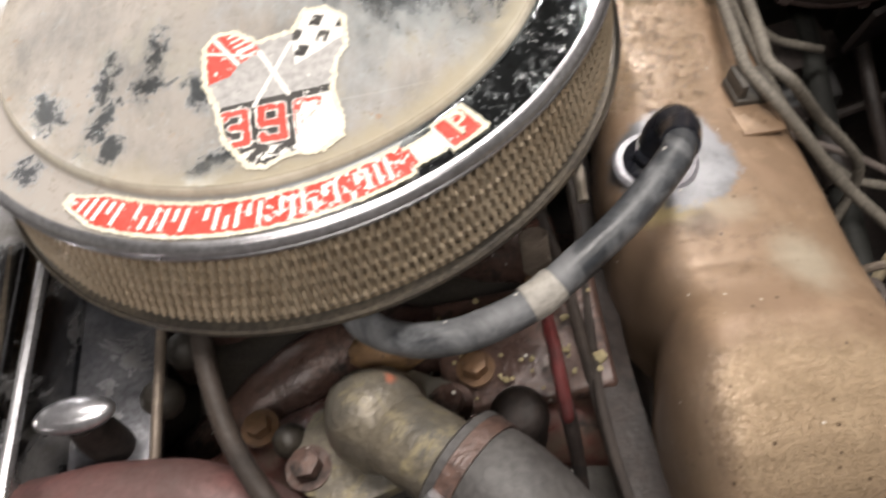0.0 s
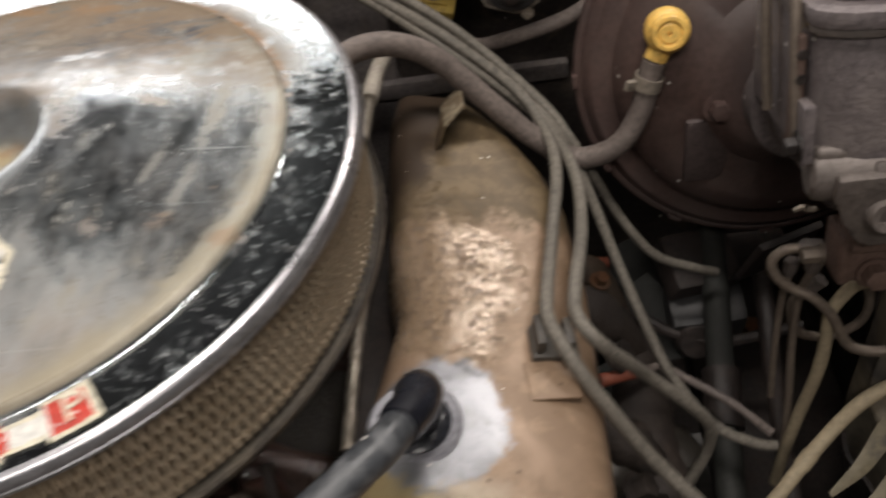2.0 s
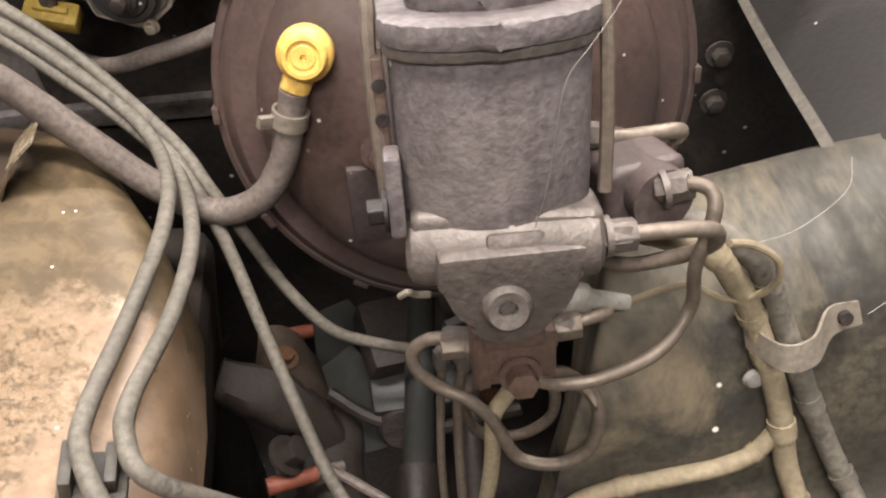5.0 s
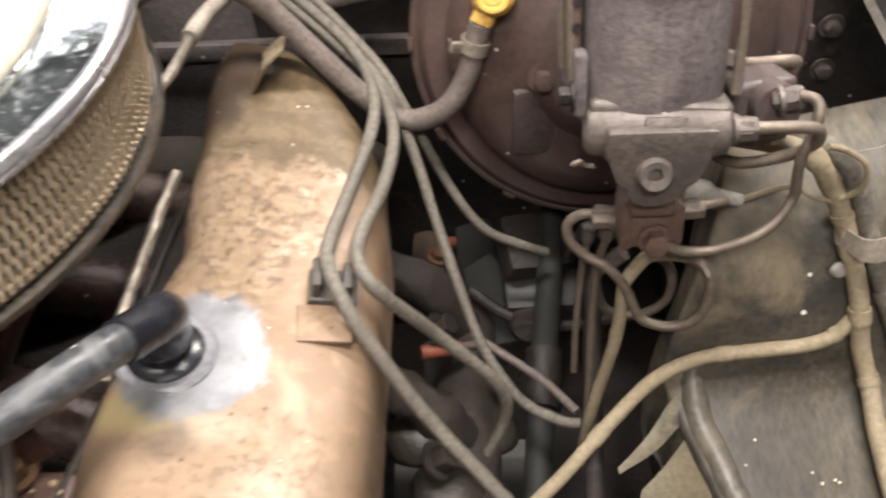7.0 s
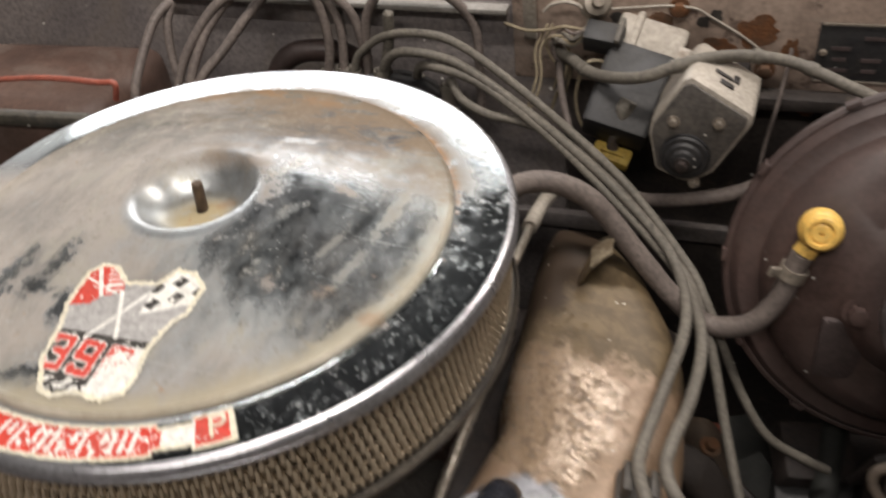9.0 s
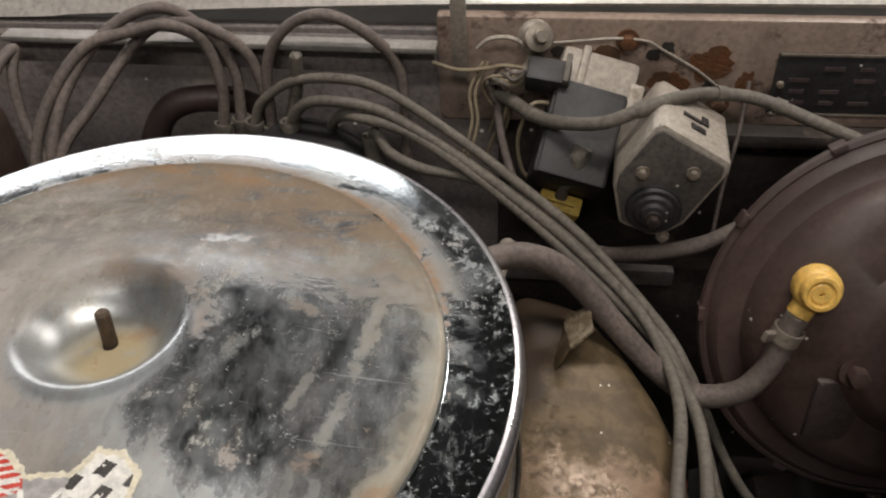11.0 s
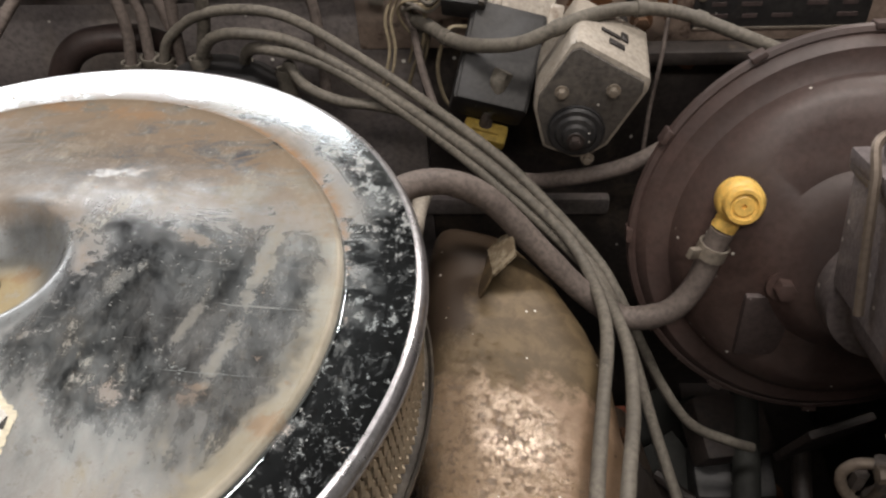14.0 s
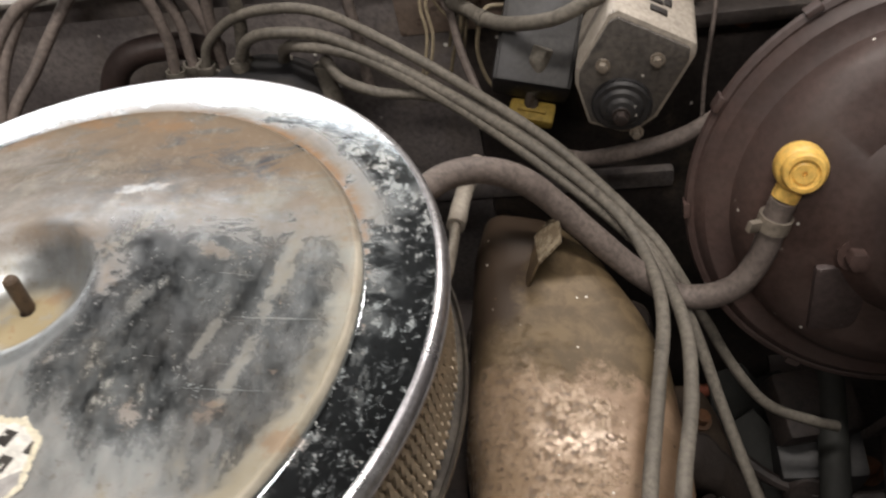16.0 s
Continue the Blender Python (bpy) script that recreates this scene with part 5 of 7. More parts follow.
part("base", lathe([(0.0, 0.79), (0.045, 0.79), (0.045, 0.74), (0.03, 0.72), (0.03, 0.62), (0, 0.62)], 32, m=pose(0.012, 0.262, 0)), M_IRONDARK, distributor)
BACK = [
    [(-0.048, 0.277, 0.890), (-0.045, 0.282, 0.920), (-0.052, 0.285, 0.953), (-0.070, 0.274, 0.971), (-0.094, 0.267, 0.969), (-0.123, 0.254, 0.963), (-0.146, 0.231, 0.935), (-0.157, 0.213, 0.905), (-0.162, 0.200, 0.86)],
    [(-0.037, 0.285, 0.890), (-0.037, 0.292, 0.928), (-0.051, 0.294, 0.956), (-0.077, 0.286, 0.978), (-0.109, 0.270, 0.970), (-0.134, 0.242, 0.943), (-0.146, 0.215, 0.906), (-0.150, 0.205, 0.86)],
    [(-0.015, 0.285, 0.885), (-0.011, 0.290, 0.935), (0.007, 0.293, 0.962), (0.034, 0.293, 0.971), (0.061, 0.295, 0.957), (0.080, 0.298, 0.932), (0.084, 0.294, 0.898), (0.083, 0.292, 0.85)],
    [(-0.205, 0.205, 0.860), (-0.206, 0.215, 0.893), (-0.206, 0.238, 0.915), (-0.202, 0.266, 0.938), (-0.195, 0.285, 0.945), (-0.197, 0.275, 0.930), (-0.193, 0.262, 0.900), (-0.18, 0.25, 0.87)],
    [(-0.015, 0.288, 0.905), (-0.025, 0.292, 0.941), (-0.047, 0.290, 0.961), (-0.070, 0.287, 0.968), (-0.089, 0.278, 0.963), (-0.105, 0.263, 0.948), (-0.121, 0.241, 0.928), (-0.139, 0.215, 0.905), (-0.142, 0.205, 0.86)],
]
for way in BACK:
    run("plug_wire", "dark dusty plug wire arching behind the air cleaner", "plug wire", way, 0.0041, M_DARKWIRE, WIRES)
cable("coil_lead", "short upright dusty lead on the distributor", "lead", [(0.001, 0.284, 0.890), (0.009, 0.285, 0.920), (0.012, 0.284, 0.942), (0.0125, 0.284, 0.944)], 0.0046, M_DUSTRUBBER)
cable("heater_pipe", "dark bent heater pipe at the firewall", "pipe", [(-0.115, 0.285, 0.86), (-0.100, 0.288, 0.888), (-0.086, 0.292, 0.899), (-0.066, 0.297, 0.901), (-0.045, 0.303, 0.896), (-0.03, 0.315, 0.88)], 0.010, M_HEATPIPE, "", 14)

# ---- wiper motor, module and wiring on the firewall ----
wiper = thing("wiper_motor", "dusty wiper motor with dark gear housing on the firewall", "wiper motor")
wm = pose(0.2585, 0.222, 0.8720, 88, 0, -4)
GEAR = [(-0.006, 0.060), (0.0, 0.0625), (0.044, 0.0375), (0.0435, 0.029), (0.0215, -0.013), (0.009, -0.023), (0.0, -0.0245), (-0.0215, -0.016), (-0.028, 0.014), (-0.0270, 0.024)]
part("gear_housing", prism(GEAR, 0.060, wm @ pose(0, 0, -0.062), 0.004), M_DUSTPALE, wiper, "grey metal gear housing")
part("cover_plate", prism([(x * 0.90, 0.002 + y * 0.90) for x, y in GEAR], 0.003, wm @ pose(0, 0, -0.003), 0.001), M_GEARFACE, wiper, "dark dusty cover plate")
part("bearing_cap", lathe([(0, 0.013), (0.004, 0.013), (0.005, 0.0105), (0.008, 0.010), (0.009, 0.007), (0.012, 0.0065), (0.0135, 0.0045), (0.0165, 0.0045), (0.0175, 0.002), (0.0185, 0.002), (0.0185, 0)], 36, m=wm), M_MODULE, wiper)
part("grommet_nut", hexbolt(0.0042, 0.006, wm @ pose(0, 0, 0.012), 1.3), M_IRONDARK, wiper)
for x, y in ((-0.0100, 0.0280), (0.0215, 0.0300), (0.0085, -0.0215)):
    part("screw", hexbolt(0.0030, 0.005, wm @ pose(x, y, 0.000), 1.5), M_ALU, wiper)
for u, v, w, d in ((0.50, -0.020, 0.011, 0.006), (0.42, -0.030, 0.014, 0.004), (0.62, -0.034, 0.005, 0.010)):
    part("slot", box(w, 0.0012, d, wm @ pose(0.044 * u + 0.0003, 0.0625 - 0.025 * u + 0.0006, v, 0, 0, -29.6), 0.0004), M_IRONDARK, wiper)
part("foot", box(0.05, 0.05, 0.05, pose(0.272, 0.302, 0.875, 0, 0, -6), 0.006), M_IRONDARK, wiper)

module = thing("wiper_module", "black wiper washer box with a dusty pale lid", "wiper box")
mm = pose(0.2105, 0.270, 0.899, 40, 14, -4)
part("body", box(0.052, 0.070, 0.040, mm @ pose(0, 0, -0.022), 0.004), M_MODULE, module)
part("front_cover", box(0.047, 0.064, 0.004, mm @ pose(0, -0.003, 0.0), 0.002), M_MODULE, module)
part("lid", box(0.056, 0.030, 0.036, mm @ pose(0.002, 0.046, -0.024), 0.005), M_DUSTPALE, module, "dusty pale metal lid")
part("lid_rib", box(0.006, 0.034, 0.040, mm @ pose(-0.010, 0.046, -0.023), 0.002), M_DUSTPALE, module)
part("side_tab", box(0.010, 0.020, 0.012, mm @ pose(0.031, 0.036, -0.012), 0.002), M_DUSTPALE, module)
plug = thing("wire_plug", "dirty yellow plastic wire plug under the wiper box", "plug")
pm = pose(0.198, 0.272, 0.833, 30, 14, -6)
part("shell", box(0.032, 0.015, 0.014, pm, 0.003), M_YELLOWPLUG, plug)
part("rib", box(0.020, 0.004, 0.004, pm @ pose(0, 0, 0.008), 0.001), M_YELLOWPLUG, plug)
cable("wire_lead", "dark lead into the yellow plug", "lead", [(0.195, 0.276, 0.856), (0.200, 0.270, 0.848), (0.199, 0.271, 0.836)], 0.004, M_DARKWIRE)
run("wiring_harness", "thick dusty grey wiring harness across the wiper motor", "wiring harness",
      [(0.145, 0.308, 0.914), (0.151, 0.300, 0.910), (0.162, 0.292, 0.908), (0.176, 0.276, 0.908), (0.193, 0.262, 0.911), (0.222, 0.250, 0.919), (0.249, 0.252, 0.930), (0.267, 0.262, 0.931), (0.289, 0.278, 0.926), (0.314, 0.284, 0.922), (0.334, 0.282, 0.918), (0.361, 0.270, 0.912), (0.384, 0.262, 0.906), (0.43, 0.25, 0.89)], lambda t: 0.0050 - 0.0008 * t, M_DUSTRUBBER, "", 12, "loom", (0.22, 0.46, 0.66, 0.80))
cable("firewall_hose", "dark hose below the wiper motor", "hose", [(0.170, 0.285, 0.815), (0.205, 0.262, 0.808), (0.231, 0.244, 0.812), (0.263, 0.230, 0.827), (0.294, 0.232, 0.834), (0.317, 0.237, 0.844), (0.345, 0.25, 0.855)], 0.0056, M_DARKWIRE, "", 12)
for dx in (0.0, 0.004):
    cable("thin_wire", "thin yellow-tan wire by the wiper box", "wire", [(0.140 + dx, 0.306, 0.931), (0.131 + dx, 0.298, 0.912), (0.133 + dx, 0.290, 0.892), (0.128 + dx, 0.282, 0.872), (0.122, 0.281, 0.86)], 0.0012, M_TANWIRE, "thin firewall wires", 6)
cable("thin_wire", "thin pale looped wire above the wiper box", "wire", [(0.1356, 0.31, 0.9394), (0.1433, 0.31, 0.9462), (0.1559, 0.31, 0.9482), (0.166, 0.31, 0.944), (0.1717, 0.31, 0.9342), (0.168, 0.308, 0.926), (0.155, 0.304, 0.922)], 0.0016, M_DUSTPALE, "thin firewall wires", 6)
block_w = thing("wire_connector", "dark plastic wire connector beside the wiper box", "connector")
part("housing", box(0.030, 0.018, 0.020, pose(0.186, 0.300, 0.924, 30, 6, -6), 0.002), M_MODULE, block_w)
part("collar", box(0.004, 0.022, 0.024, pose(0.1985, 0.300, 0.925, 30, 6, -6), 0.001), M_DUSTRUBBER, block_w)
random.seed(31)
for k in range(9):
    x0, z0, d = 0.150 + 0.002 * (k % 5) + random.uniform(-0.003, 0.003), 0.917 + random.uniform(-0.004, 0.004), random.uniform(-0.006, 0.006)
    cable("thin_wire", "thin dusty wire in a tangle on the firewall", "wire", [(0.173, 0.300, 0.920 + 0.0016 * k), (0.163, 0.297 - 0.001 * k, 0.926 + d), (x0, 0.294 + d, 0.928 + 0.5 * d), (x0 - 0.007, 0.297, z0 + 0.004), (x0 - 0.004, 0.299 - d, z0 - 0.009), (x0 + 0.002, 0.300, z0 - 0.018 + d), (x0 - 0.003, 0.304, z0 - 0.038 + 2 * d)], 0.0011 + 0.0002 * (k % 3), (M_TANWIRE, M_DARKWIRE, M_DUSTRUBBER)[k % 3], "thin firewall wires", 6)
for way in ([(0.158, 0.297, 0.922), (0.1585, 0.296, 0.908), (0.155, 0.297, 0.890), (0.147, 0.300, 0.870), (0.141, 0.303, 0.850)],
            [(0.188, 0.292, 0.908), (0.176, 0.288, 0.909), (0.170, 0.286, 0.898), (0.166, 0.286, 0.876), (0.172, 0.286, 0.850), (0.190, 0.284, 0.841), (0.202, 0.280, 0.846), (0.206, 0.272, 0.866)],
            [(0.170, 0.300, 0.930), (0.155, 0.296, 0.934), (0.142, 0.300, 0.929), (0.123, 0.303, 0.926), (0.104, 0.306, 0.930)]):
    cable("thin_wire", "thin tan wire hanging beside the wiper box", "wire", way, 0.0015, M_TANWIRE, "thin firewall wires", 6)
flex = thing("cable_boot", "crumpled grey rubber boot on the wiper box", "boot")
part("boot", rough_up(tube([(0.212, 0.258, 0.894), (0.208, 0.254, 0.884), (0.208, 0.256, 0.872), (0.202, 0.262, 0.860)], lambda t: 0.0066 - 0.0016 * t, 12), 0.0018, 140), M_DUSTRUBBER, flex)
part("tail", tube([(0.203, 0.261, 0.862), (0.199, 0.266, 0.850), (0.197, 0.272, 0.838)], 0.0034, 8), M_DARKWIRE, flex)
cable("thin_wire", "dark lead running down to the distributor", "wire", [(0.150, 0.298, 0.905), (0.155, 0.285, 0.880), (0.165, 0.268, 0.855), (0.175, 0.25, 0.84)], 0.0030, M_DARKWIRE, "thin firewall wires", 8)
cable("thin_wire", "thin rod-like wire hanging on the firewall", "wire", [(0.326, 0.316, 0.915), (0.322, 0.300, 0.880), (0.316, 0.288, 0.841), (0.314, 0.280, 0.80)], 0.0016, M_DARKWIRE, "thin firewall wires", 6)
cable("thin_wire", "thin bright wire along the upper firewall", "wire", [(0.1834, 0.322, 0.9379), (0.2066, 0.322, 0.9402), (0.230, 0.322, 0.9425), (0.252, 0.322, 0.9411), (0.2644, 0.322, 0.9345), (0.2896, 0.322, 0.9194), (0.309, 0.322, 0.9043), (0.3144, 0.322, 0.8993)], 0.0012, M_DUSTPALE, "thin firewall wires", 6)
fitting = finish("vacuum_fitting", lathe([(0, 0.016), (0.004, 0.016), (0.005, 0.010), (0.010, 0.009), (0.011, 0.002), (0.013, 0.0), (0, 0)], 24, m=pose(0.176, 0.316, 0.945, 60, 0, 20)), M_ALU)
tagged(fitting, "pale round fitting on the upper firewall", "fitting")

plate = thing("data_plate", "black engraved data plate on the upper firewall", "data plate")
dp = pose(0.404, 0.3245, 0.9085, 90, 0, 0)
part("plate", box(0.120, 0.048, 0.002, dp, 0.0008), M_MODULE, plate)
for v in (0.0235, -0.0235):
    part("border", box(0.118, 0.0016, 0.0014, dp @ pose(0, v, 0.001), 0), M_ALU, plate)
for row in range(4):
    for k in range(5):
        if (row * 3 + k) % 4:
            part("text_bar", box(0.010 + 0.004 * ((k + row) % 2), 0.0028, 0.0008, dp @ pose(-0.043 + 0.022 * k, 0.013 - 0.009 * row, 0.0012), 0), M_BOOSTDARK, plate)
for x in (-0.055, 0.055):
    part("rivet", lathe([(0, 0.0025), (0.0022, 0.002), (0.003, 0.0)], 14, m=dp @ pose(x, 0.0, 0.001)), M_ALU, plate)

# ---- brake booster, master cylinder, lines ----
booster = thing("brake_booster", "round maroon-brown brake booster with pressed steps", "brake booster")
bo = Matrix.Translation((0.4315, 0.1908, 0.8086)) @ pose(0, 0, 0, 73.1, 0, -1)
shell = [(0.0, 0.050), (0.045, 0.050), (0.056, 0.047), (0.062, 0.041), (0.090, 0.037), (0.102, 0.031), (0.109, 0.022), (0.112, 0.013), (0.118, 0.010), (0.126, 0.010), (0.131, 0.006), (0.1335, 0.000), (0.133, -0.006), (0.126, -0.012), (0.112, -0.014), (0.104, -0.05), (0.09, -0.075), (0, -0.08)]
bm = lathe(shell, 96, m=IDENT)
for v in bm.verts:
    r = math.hypot(v.co.x, v.co.y)
    if v.co.z > 0.012 and 0.05 < r < 0.108:
        a = math.atan2(v.co.y, v.co.x)
        v.co.z -= 0.006 * max(0.0, math.cos(3 * a + 0.6)) * math.sin(math.pi * (r - 0.05) / 0.058)
bmesh.ops.transform(bm, matrix=bo, verts=bm.verts)
part("shell", bm, M_BOOSTER, booster)
part("rim", lathe([(0.1335 + 0.0042 * math.cos(a), 0.0042 * math.sin(a)) for a in (2 * math.pi * k / 8 for k in range(8))], 96, m=bo, closed=True), M_BOOSTER, booster)
for k in range(12):
    a = 2 * math.pi * k / 12
    part("crimp_tab", box(0.010, 0.004, 0.012, bo @ pose(0.1365 * math.cos(a), 0.1365 * math.sin(a), 0.0, 0, 0, math.degrees(a) + 90), 0.001), M_BOOSTER, booster)
part("mounting_plate", box(0.030, 0.052, 0.010, bo @ pose(-0.052, -0.047, 0.034, 12, 0, 0), 0.003), M_BOOSTDARK, booster)
part("stud_nut", hexbolt(0.0065, 0.012, bo @ pose(-0.047, -0.012, 0.046), 1.6), M_BOOSTER, booster)
part("stud_nut", hexbolt(0.0065, 0.012, bo @ pose(0.047, -0.012, 0.046), 1.6), M_BOOSTER, booster)

valve = thing("check_valve", "yellow plastic vacuum check valve on the booster", "check valve")
vm = Matrix.Translation((0.352, 0.159, 0.864)) @ pose(0, 0, 0, 66, -6, 0)
part("body", lathe([(0, 0.0060), (0.0012, 0.0060), (0.0016, 0.0080), (0.0056, 0.0082), (0.0066, 0.0074), (0.0076, 0.0076), (0.0084, 0.0090), (0.0104, 0.0088), (0.0114, 0.0076), (0.0119, 0.0030), (0.0134, 0.0018), (0.0141, 0.0004), (0.0144, -0.0080), (0.0128, -0.010), (0.0105, -0.012), (0.0105, -0.026), (0, -0.026)], 40, m=vm), M_YELLOW, valve)
part("nozzle", tube([(0.350, 0.163, 0.858), (0.347, 0.1595, 0.851), (0.344, 0.157, 0.845)], 0.0078, 14), M_YELLOW, valve)

mc = thing("master_cylinder", "greasy cast brake master cylinder with wire-held lid", "master cylinder")
mcm = pose(0.424, 0.0, 0.885, -16.9, 0, 0)


def rounded(w, d0, d1, front, n=10):
    pts = [(-w, d1), (w, d1)]
    pts = []
    for k in range(n + 1):
        a = math.pi * (1 + k / n)
        pts.append((w * math.cos(a) if 0 < k < n else w * math.copysign(1, math.cos(a)), d0 + front + front * math.sin(a)))
    return pts + [(w, d1), (-w, d1)]


part("reservoir", prism(rounded(0.034, -0.006, 0.105, 0.018), 0.070, mcm @ pose(0, 0, 0.002), 0.003), M_MC, mc)
part("lid", prism(rounded(0.0365, -0.010, 0.108, 0.020), 0.009, mcm @ pose(0, 0, 0.0715), 0.003), M_MC, mc, "pressed dusty steel lid")
part("lid_dome", prism(rounded(0.027, 0.004, 0.095, 0.014), 0.013, mcm @ pose(0, 0, 0.079), 0.0045), M_MC, mc)
part("lid_seam", prism(rounded(0.0357, -0.0085, 0.107, 0.019), 0.004, mcm @ pose(0, 0, 0.068), 0.0012), M_CASTGREY, mc)
for y0 in (0.030, 0.078):
    part("bail_wire", tube([tuple(mcm @ Vector(p)) for p in ((-0.0385, y0 - 0.022, 0.012), (-0.0395, y0 - 0.018, 0.045), (-0.039, y0 - 0.012, 0.078), (-0.034, y0, 0.0955), (0.0, y0 + 0.002, 0.0965), (0.034, y0, 0.0955), (0.039, y0 - 0.012, 0.078), (0.0395, y0 - 0.018, 0.045), (0.0385, y0 - 0.022, 0.012))], 0.0026, 8), M_TUBE, mc, "bent bail wire over the lid")
part("side_boss", box(0.006, 0.014, 0.030, mcm @ pose(-0.036, 0.004, 0.022), 0.002), M_MC, mc)
part("side_strap", box(0.004, 0.013, 0.058, mcm @ pose(-0.0375, 0.016, 0.038), 0.0012), M_BRASS, mc, "rusty strap with holes beside the reservoir")
for v in (0.018, 0.032, 0.046, 0.058):
    part("strap_hole", lathe([(0, 0.0006), (0.0024, 0.0006), (0.0026, 0.0), (0, 0.0)], 12, m=mcm @ pose(-0.0375, 0.0095, v, 90)), M_IRONDARK, mc)
part("side_bolt", hexbolt(0.005, 0.007, mcm @ pose(-0.039, 0.002, 0.016, 0, -90, 0), 1.5), M_IRONDARK, mc)
part("bore", lathe([(0, 0.015), (0.022, 0.015), (0.024, 0.02), (0.024, 0.10), (0.034, 0.104), (0.034, 0.125), (0, 0.125)], 36, m=mcm @ pose(0.0, 0, -0.012, -90, 0, 0)), M_MC, mc)
# front valve body: a cross cylinder, a skirt and a port
part("valve_body", rough_up(lathe([(0, -0.0345), (0.0095, -0.0345), (0.0122, -0.0325), (0.0130, -0.029), (0.0130, 0.029), (0.0122, 0.0325), (0.0095, 0.0345), (0, 0.0345)], 36, m=pose(0.4250, 0.0015, 0.8825, 0, 88.5, -5)), 0.0006, 90), M_CASTGREY, mc, "grey cast cross cylinder")
part("valve_neck", rough_up(box(0.067, 0.022, 0.019, pose(0.4258, 0.0075, 0.8868, -17, 1.5, -5), 0.004, None, 3), 0.0005, 90), M_CASTGREY, mc)
part("valve_rib", box(0.021, 0.008, 0.011, pose(0.4275, -0.0062, 0.8890, -35), 0.0025), M_CASTGREY, mc)
skirt = [(-0.026, 0.008), (0.026, 0.008), (0.0265, -0.006), (0.0235, -0.010), (0.0190, -0.0145), (0.0165, -0.020), (0.0150, -0.028), (0.0105, -0.0345), (0.0045, -0.0372), (-0.0045, -0.0372), (-0.0105, -0.0345), (-0.0150, -0.028), (-0.0165, -0.020), (-0.0190, -0.0145), (-0.0235, -0.010), (-0.0265, -0.006)]
part("skirt", rough_up(prism(skirt, 0.014, pose(0.4255, 0.0005, 0.8825, 85), 0.003), 0.0006, 90), M_CASTGREY, mc)
part("port_plug", lathe([(0.0, 0.0050), (0.0030, 0.0050), (0.0036, 0.0085), (0.0072, 0.0092), (0.0088, 0.0072), (0.0094, 0.0), (0, -0.002)], 32, m=pose(0.4232, -0.0120, 0.8670, 64)), M_CASTGREY, mc)
blk = thing("brake_block", "dull brass brake distribution block under the cylinder", "brake fitting")
part("block", box(0.034, 0.022, 0.026, pose(0.4295, 0.004, 0.820, -14), 0.003), M_BRASS, blk)
part("collar", box(0.024, 0.024, 0.018, pose(0.428, 0.003, 0.840, -14), 0.003), M_BRASS, blk)
part("flange", box(0.006, 0.025, 0.030, pose(0.4165, 0.005, 0.821, -14), 0.002), M_BRASS, blk)
part("plug_bolt", hexbolt(0.0066, 0.010, pose(0.431, -0.0085, 0.816, 72), 1.35), M_BRASS, blk)
part("side_nut", hexbolt(0.006, 0.014, pose(0.446, 0.010, 0.818, 0, 84, 0), 1.2), M_TUBE, blk)
part("side_nut", hexbolt(0.005, 0.012, pose(0.413, 0.012, 0.810, 0, -90, 0), 1.2), M_TUBE, blk)
sw = thing("pressure_switch", "pale plastic brake switch plug with a thin wire", "switch")
part("body", tube([(0.446, 0.020, 0.822), (0.456, 0.026, 0.817), (0.466, 0.030, 0.811)], 0.0075, 12), M_LIP, sw)
part("sleeve", tube([(0.464, 0.030, 0.812), (0.476, 0.032, 0.806), (0.488, 0.032, 0.802)], lambda t: 0.0048 - 0.001 * t, 12), M_TAPE, sw, "pale grey plug sleeve")
part("wire", tube([(0.486, 0.032, 0.802), (0.502, 0.030, 0.811), (0.513, 0.027, 0.816), (0.525, 0.018, 0.815), (0.536, 0.014, 0.820), (0.541, 0.010, 0.833), (0.538, 0.011, 0.846), (0.527, 0.013, 0.854), (0.515, 0.010, 0.860)], 0.0017, 8), M_TANWIRE, sw)
bot = finish("cotter_clip", sweep(spline([(0.386, -0.002, 0.864), (0.389, -0.003, 0.867), (0.392, -0.001, 0.863), (0.397, 0.0, 0.861)]), 0.0014, 6), M_ALU)
tagged(bot, "small bright wire clip beside the cylinder", "clip")
pv = thing("hydraulic_valve", "dark dirty brake valve with pipe nuts", "valve")
part("body", rough_up(box(0.034, 0.036, 0.034, pose(0.484, 0.046, 0.862, -16, 0, 12), 0.006, None, 4), 0.0022, 70), M_BOOSTDARK, pv)
part("barrel", lathe([(0, -0.03), (0.012, -0.03), (0.013, -0.027), (0.013, 0.02), (0, 0.02)], 24, m=pose(0.487, 0.042, 0.868, 74, 0, 12)), M_BOOSTDARK, pv)
part("nut", hexbolt(0.0065, 0.012, pose(0.489, 0.024, 0.879, 0, 80, 0), 1.2), M_CASTGREY, pv)
part("nut", hexbolt(0.0065, 0.012, pose(0.461, 0.002, 0.880, 0, 90, 0), 1.2), M_CASTGREY, pv)
LINES = "brake lines"
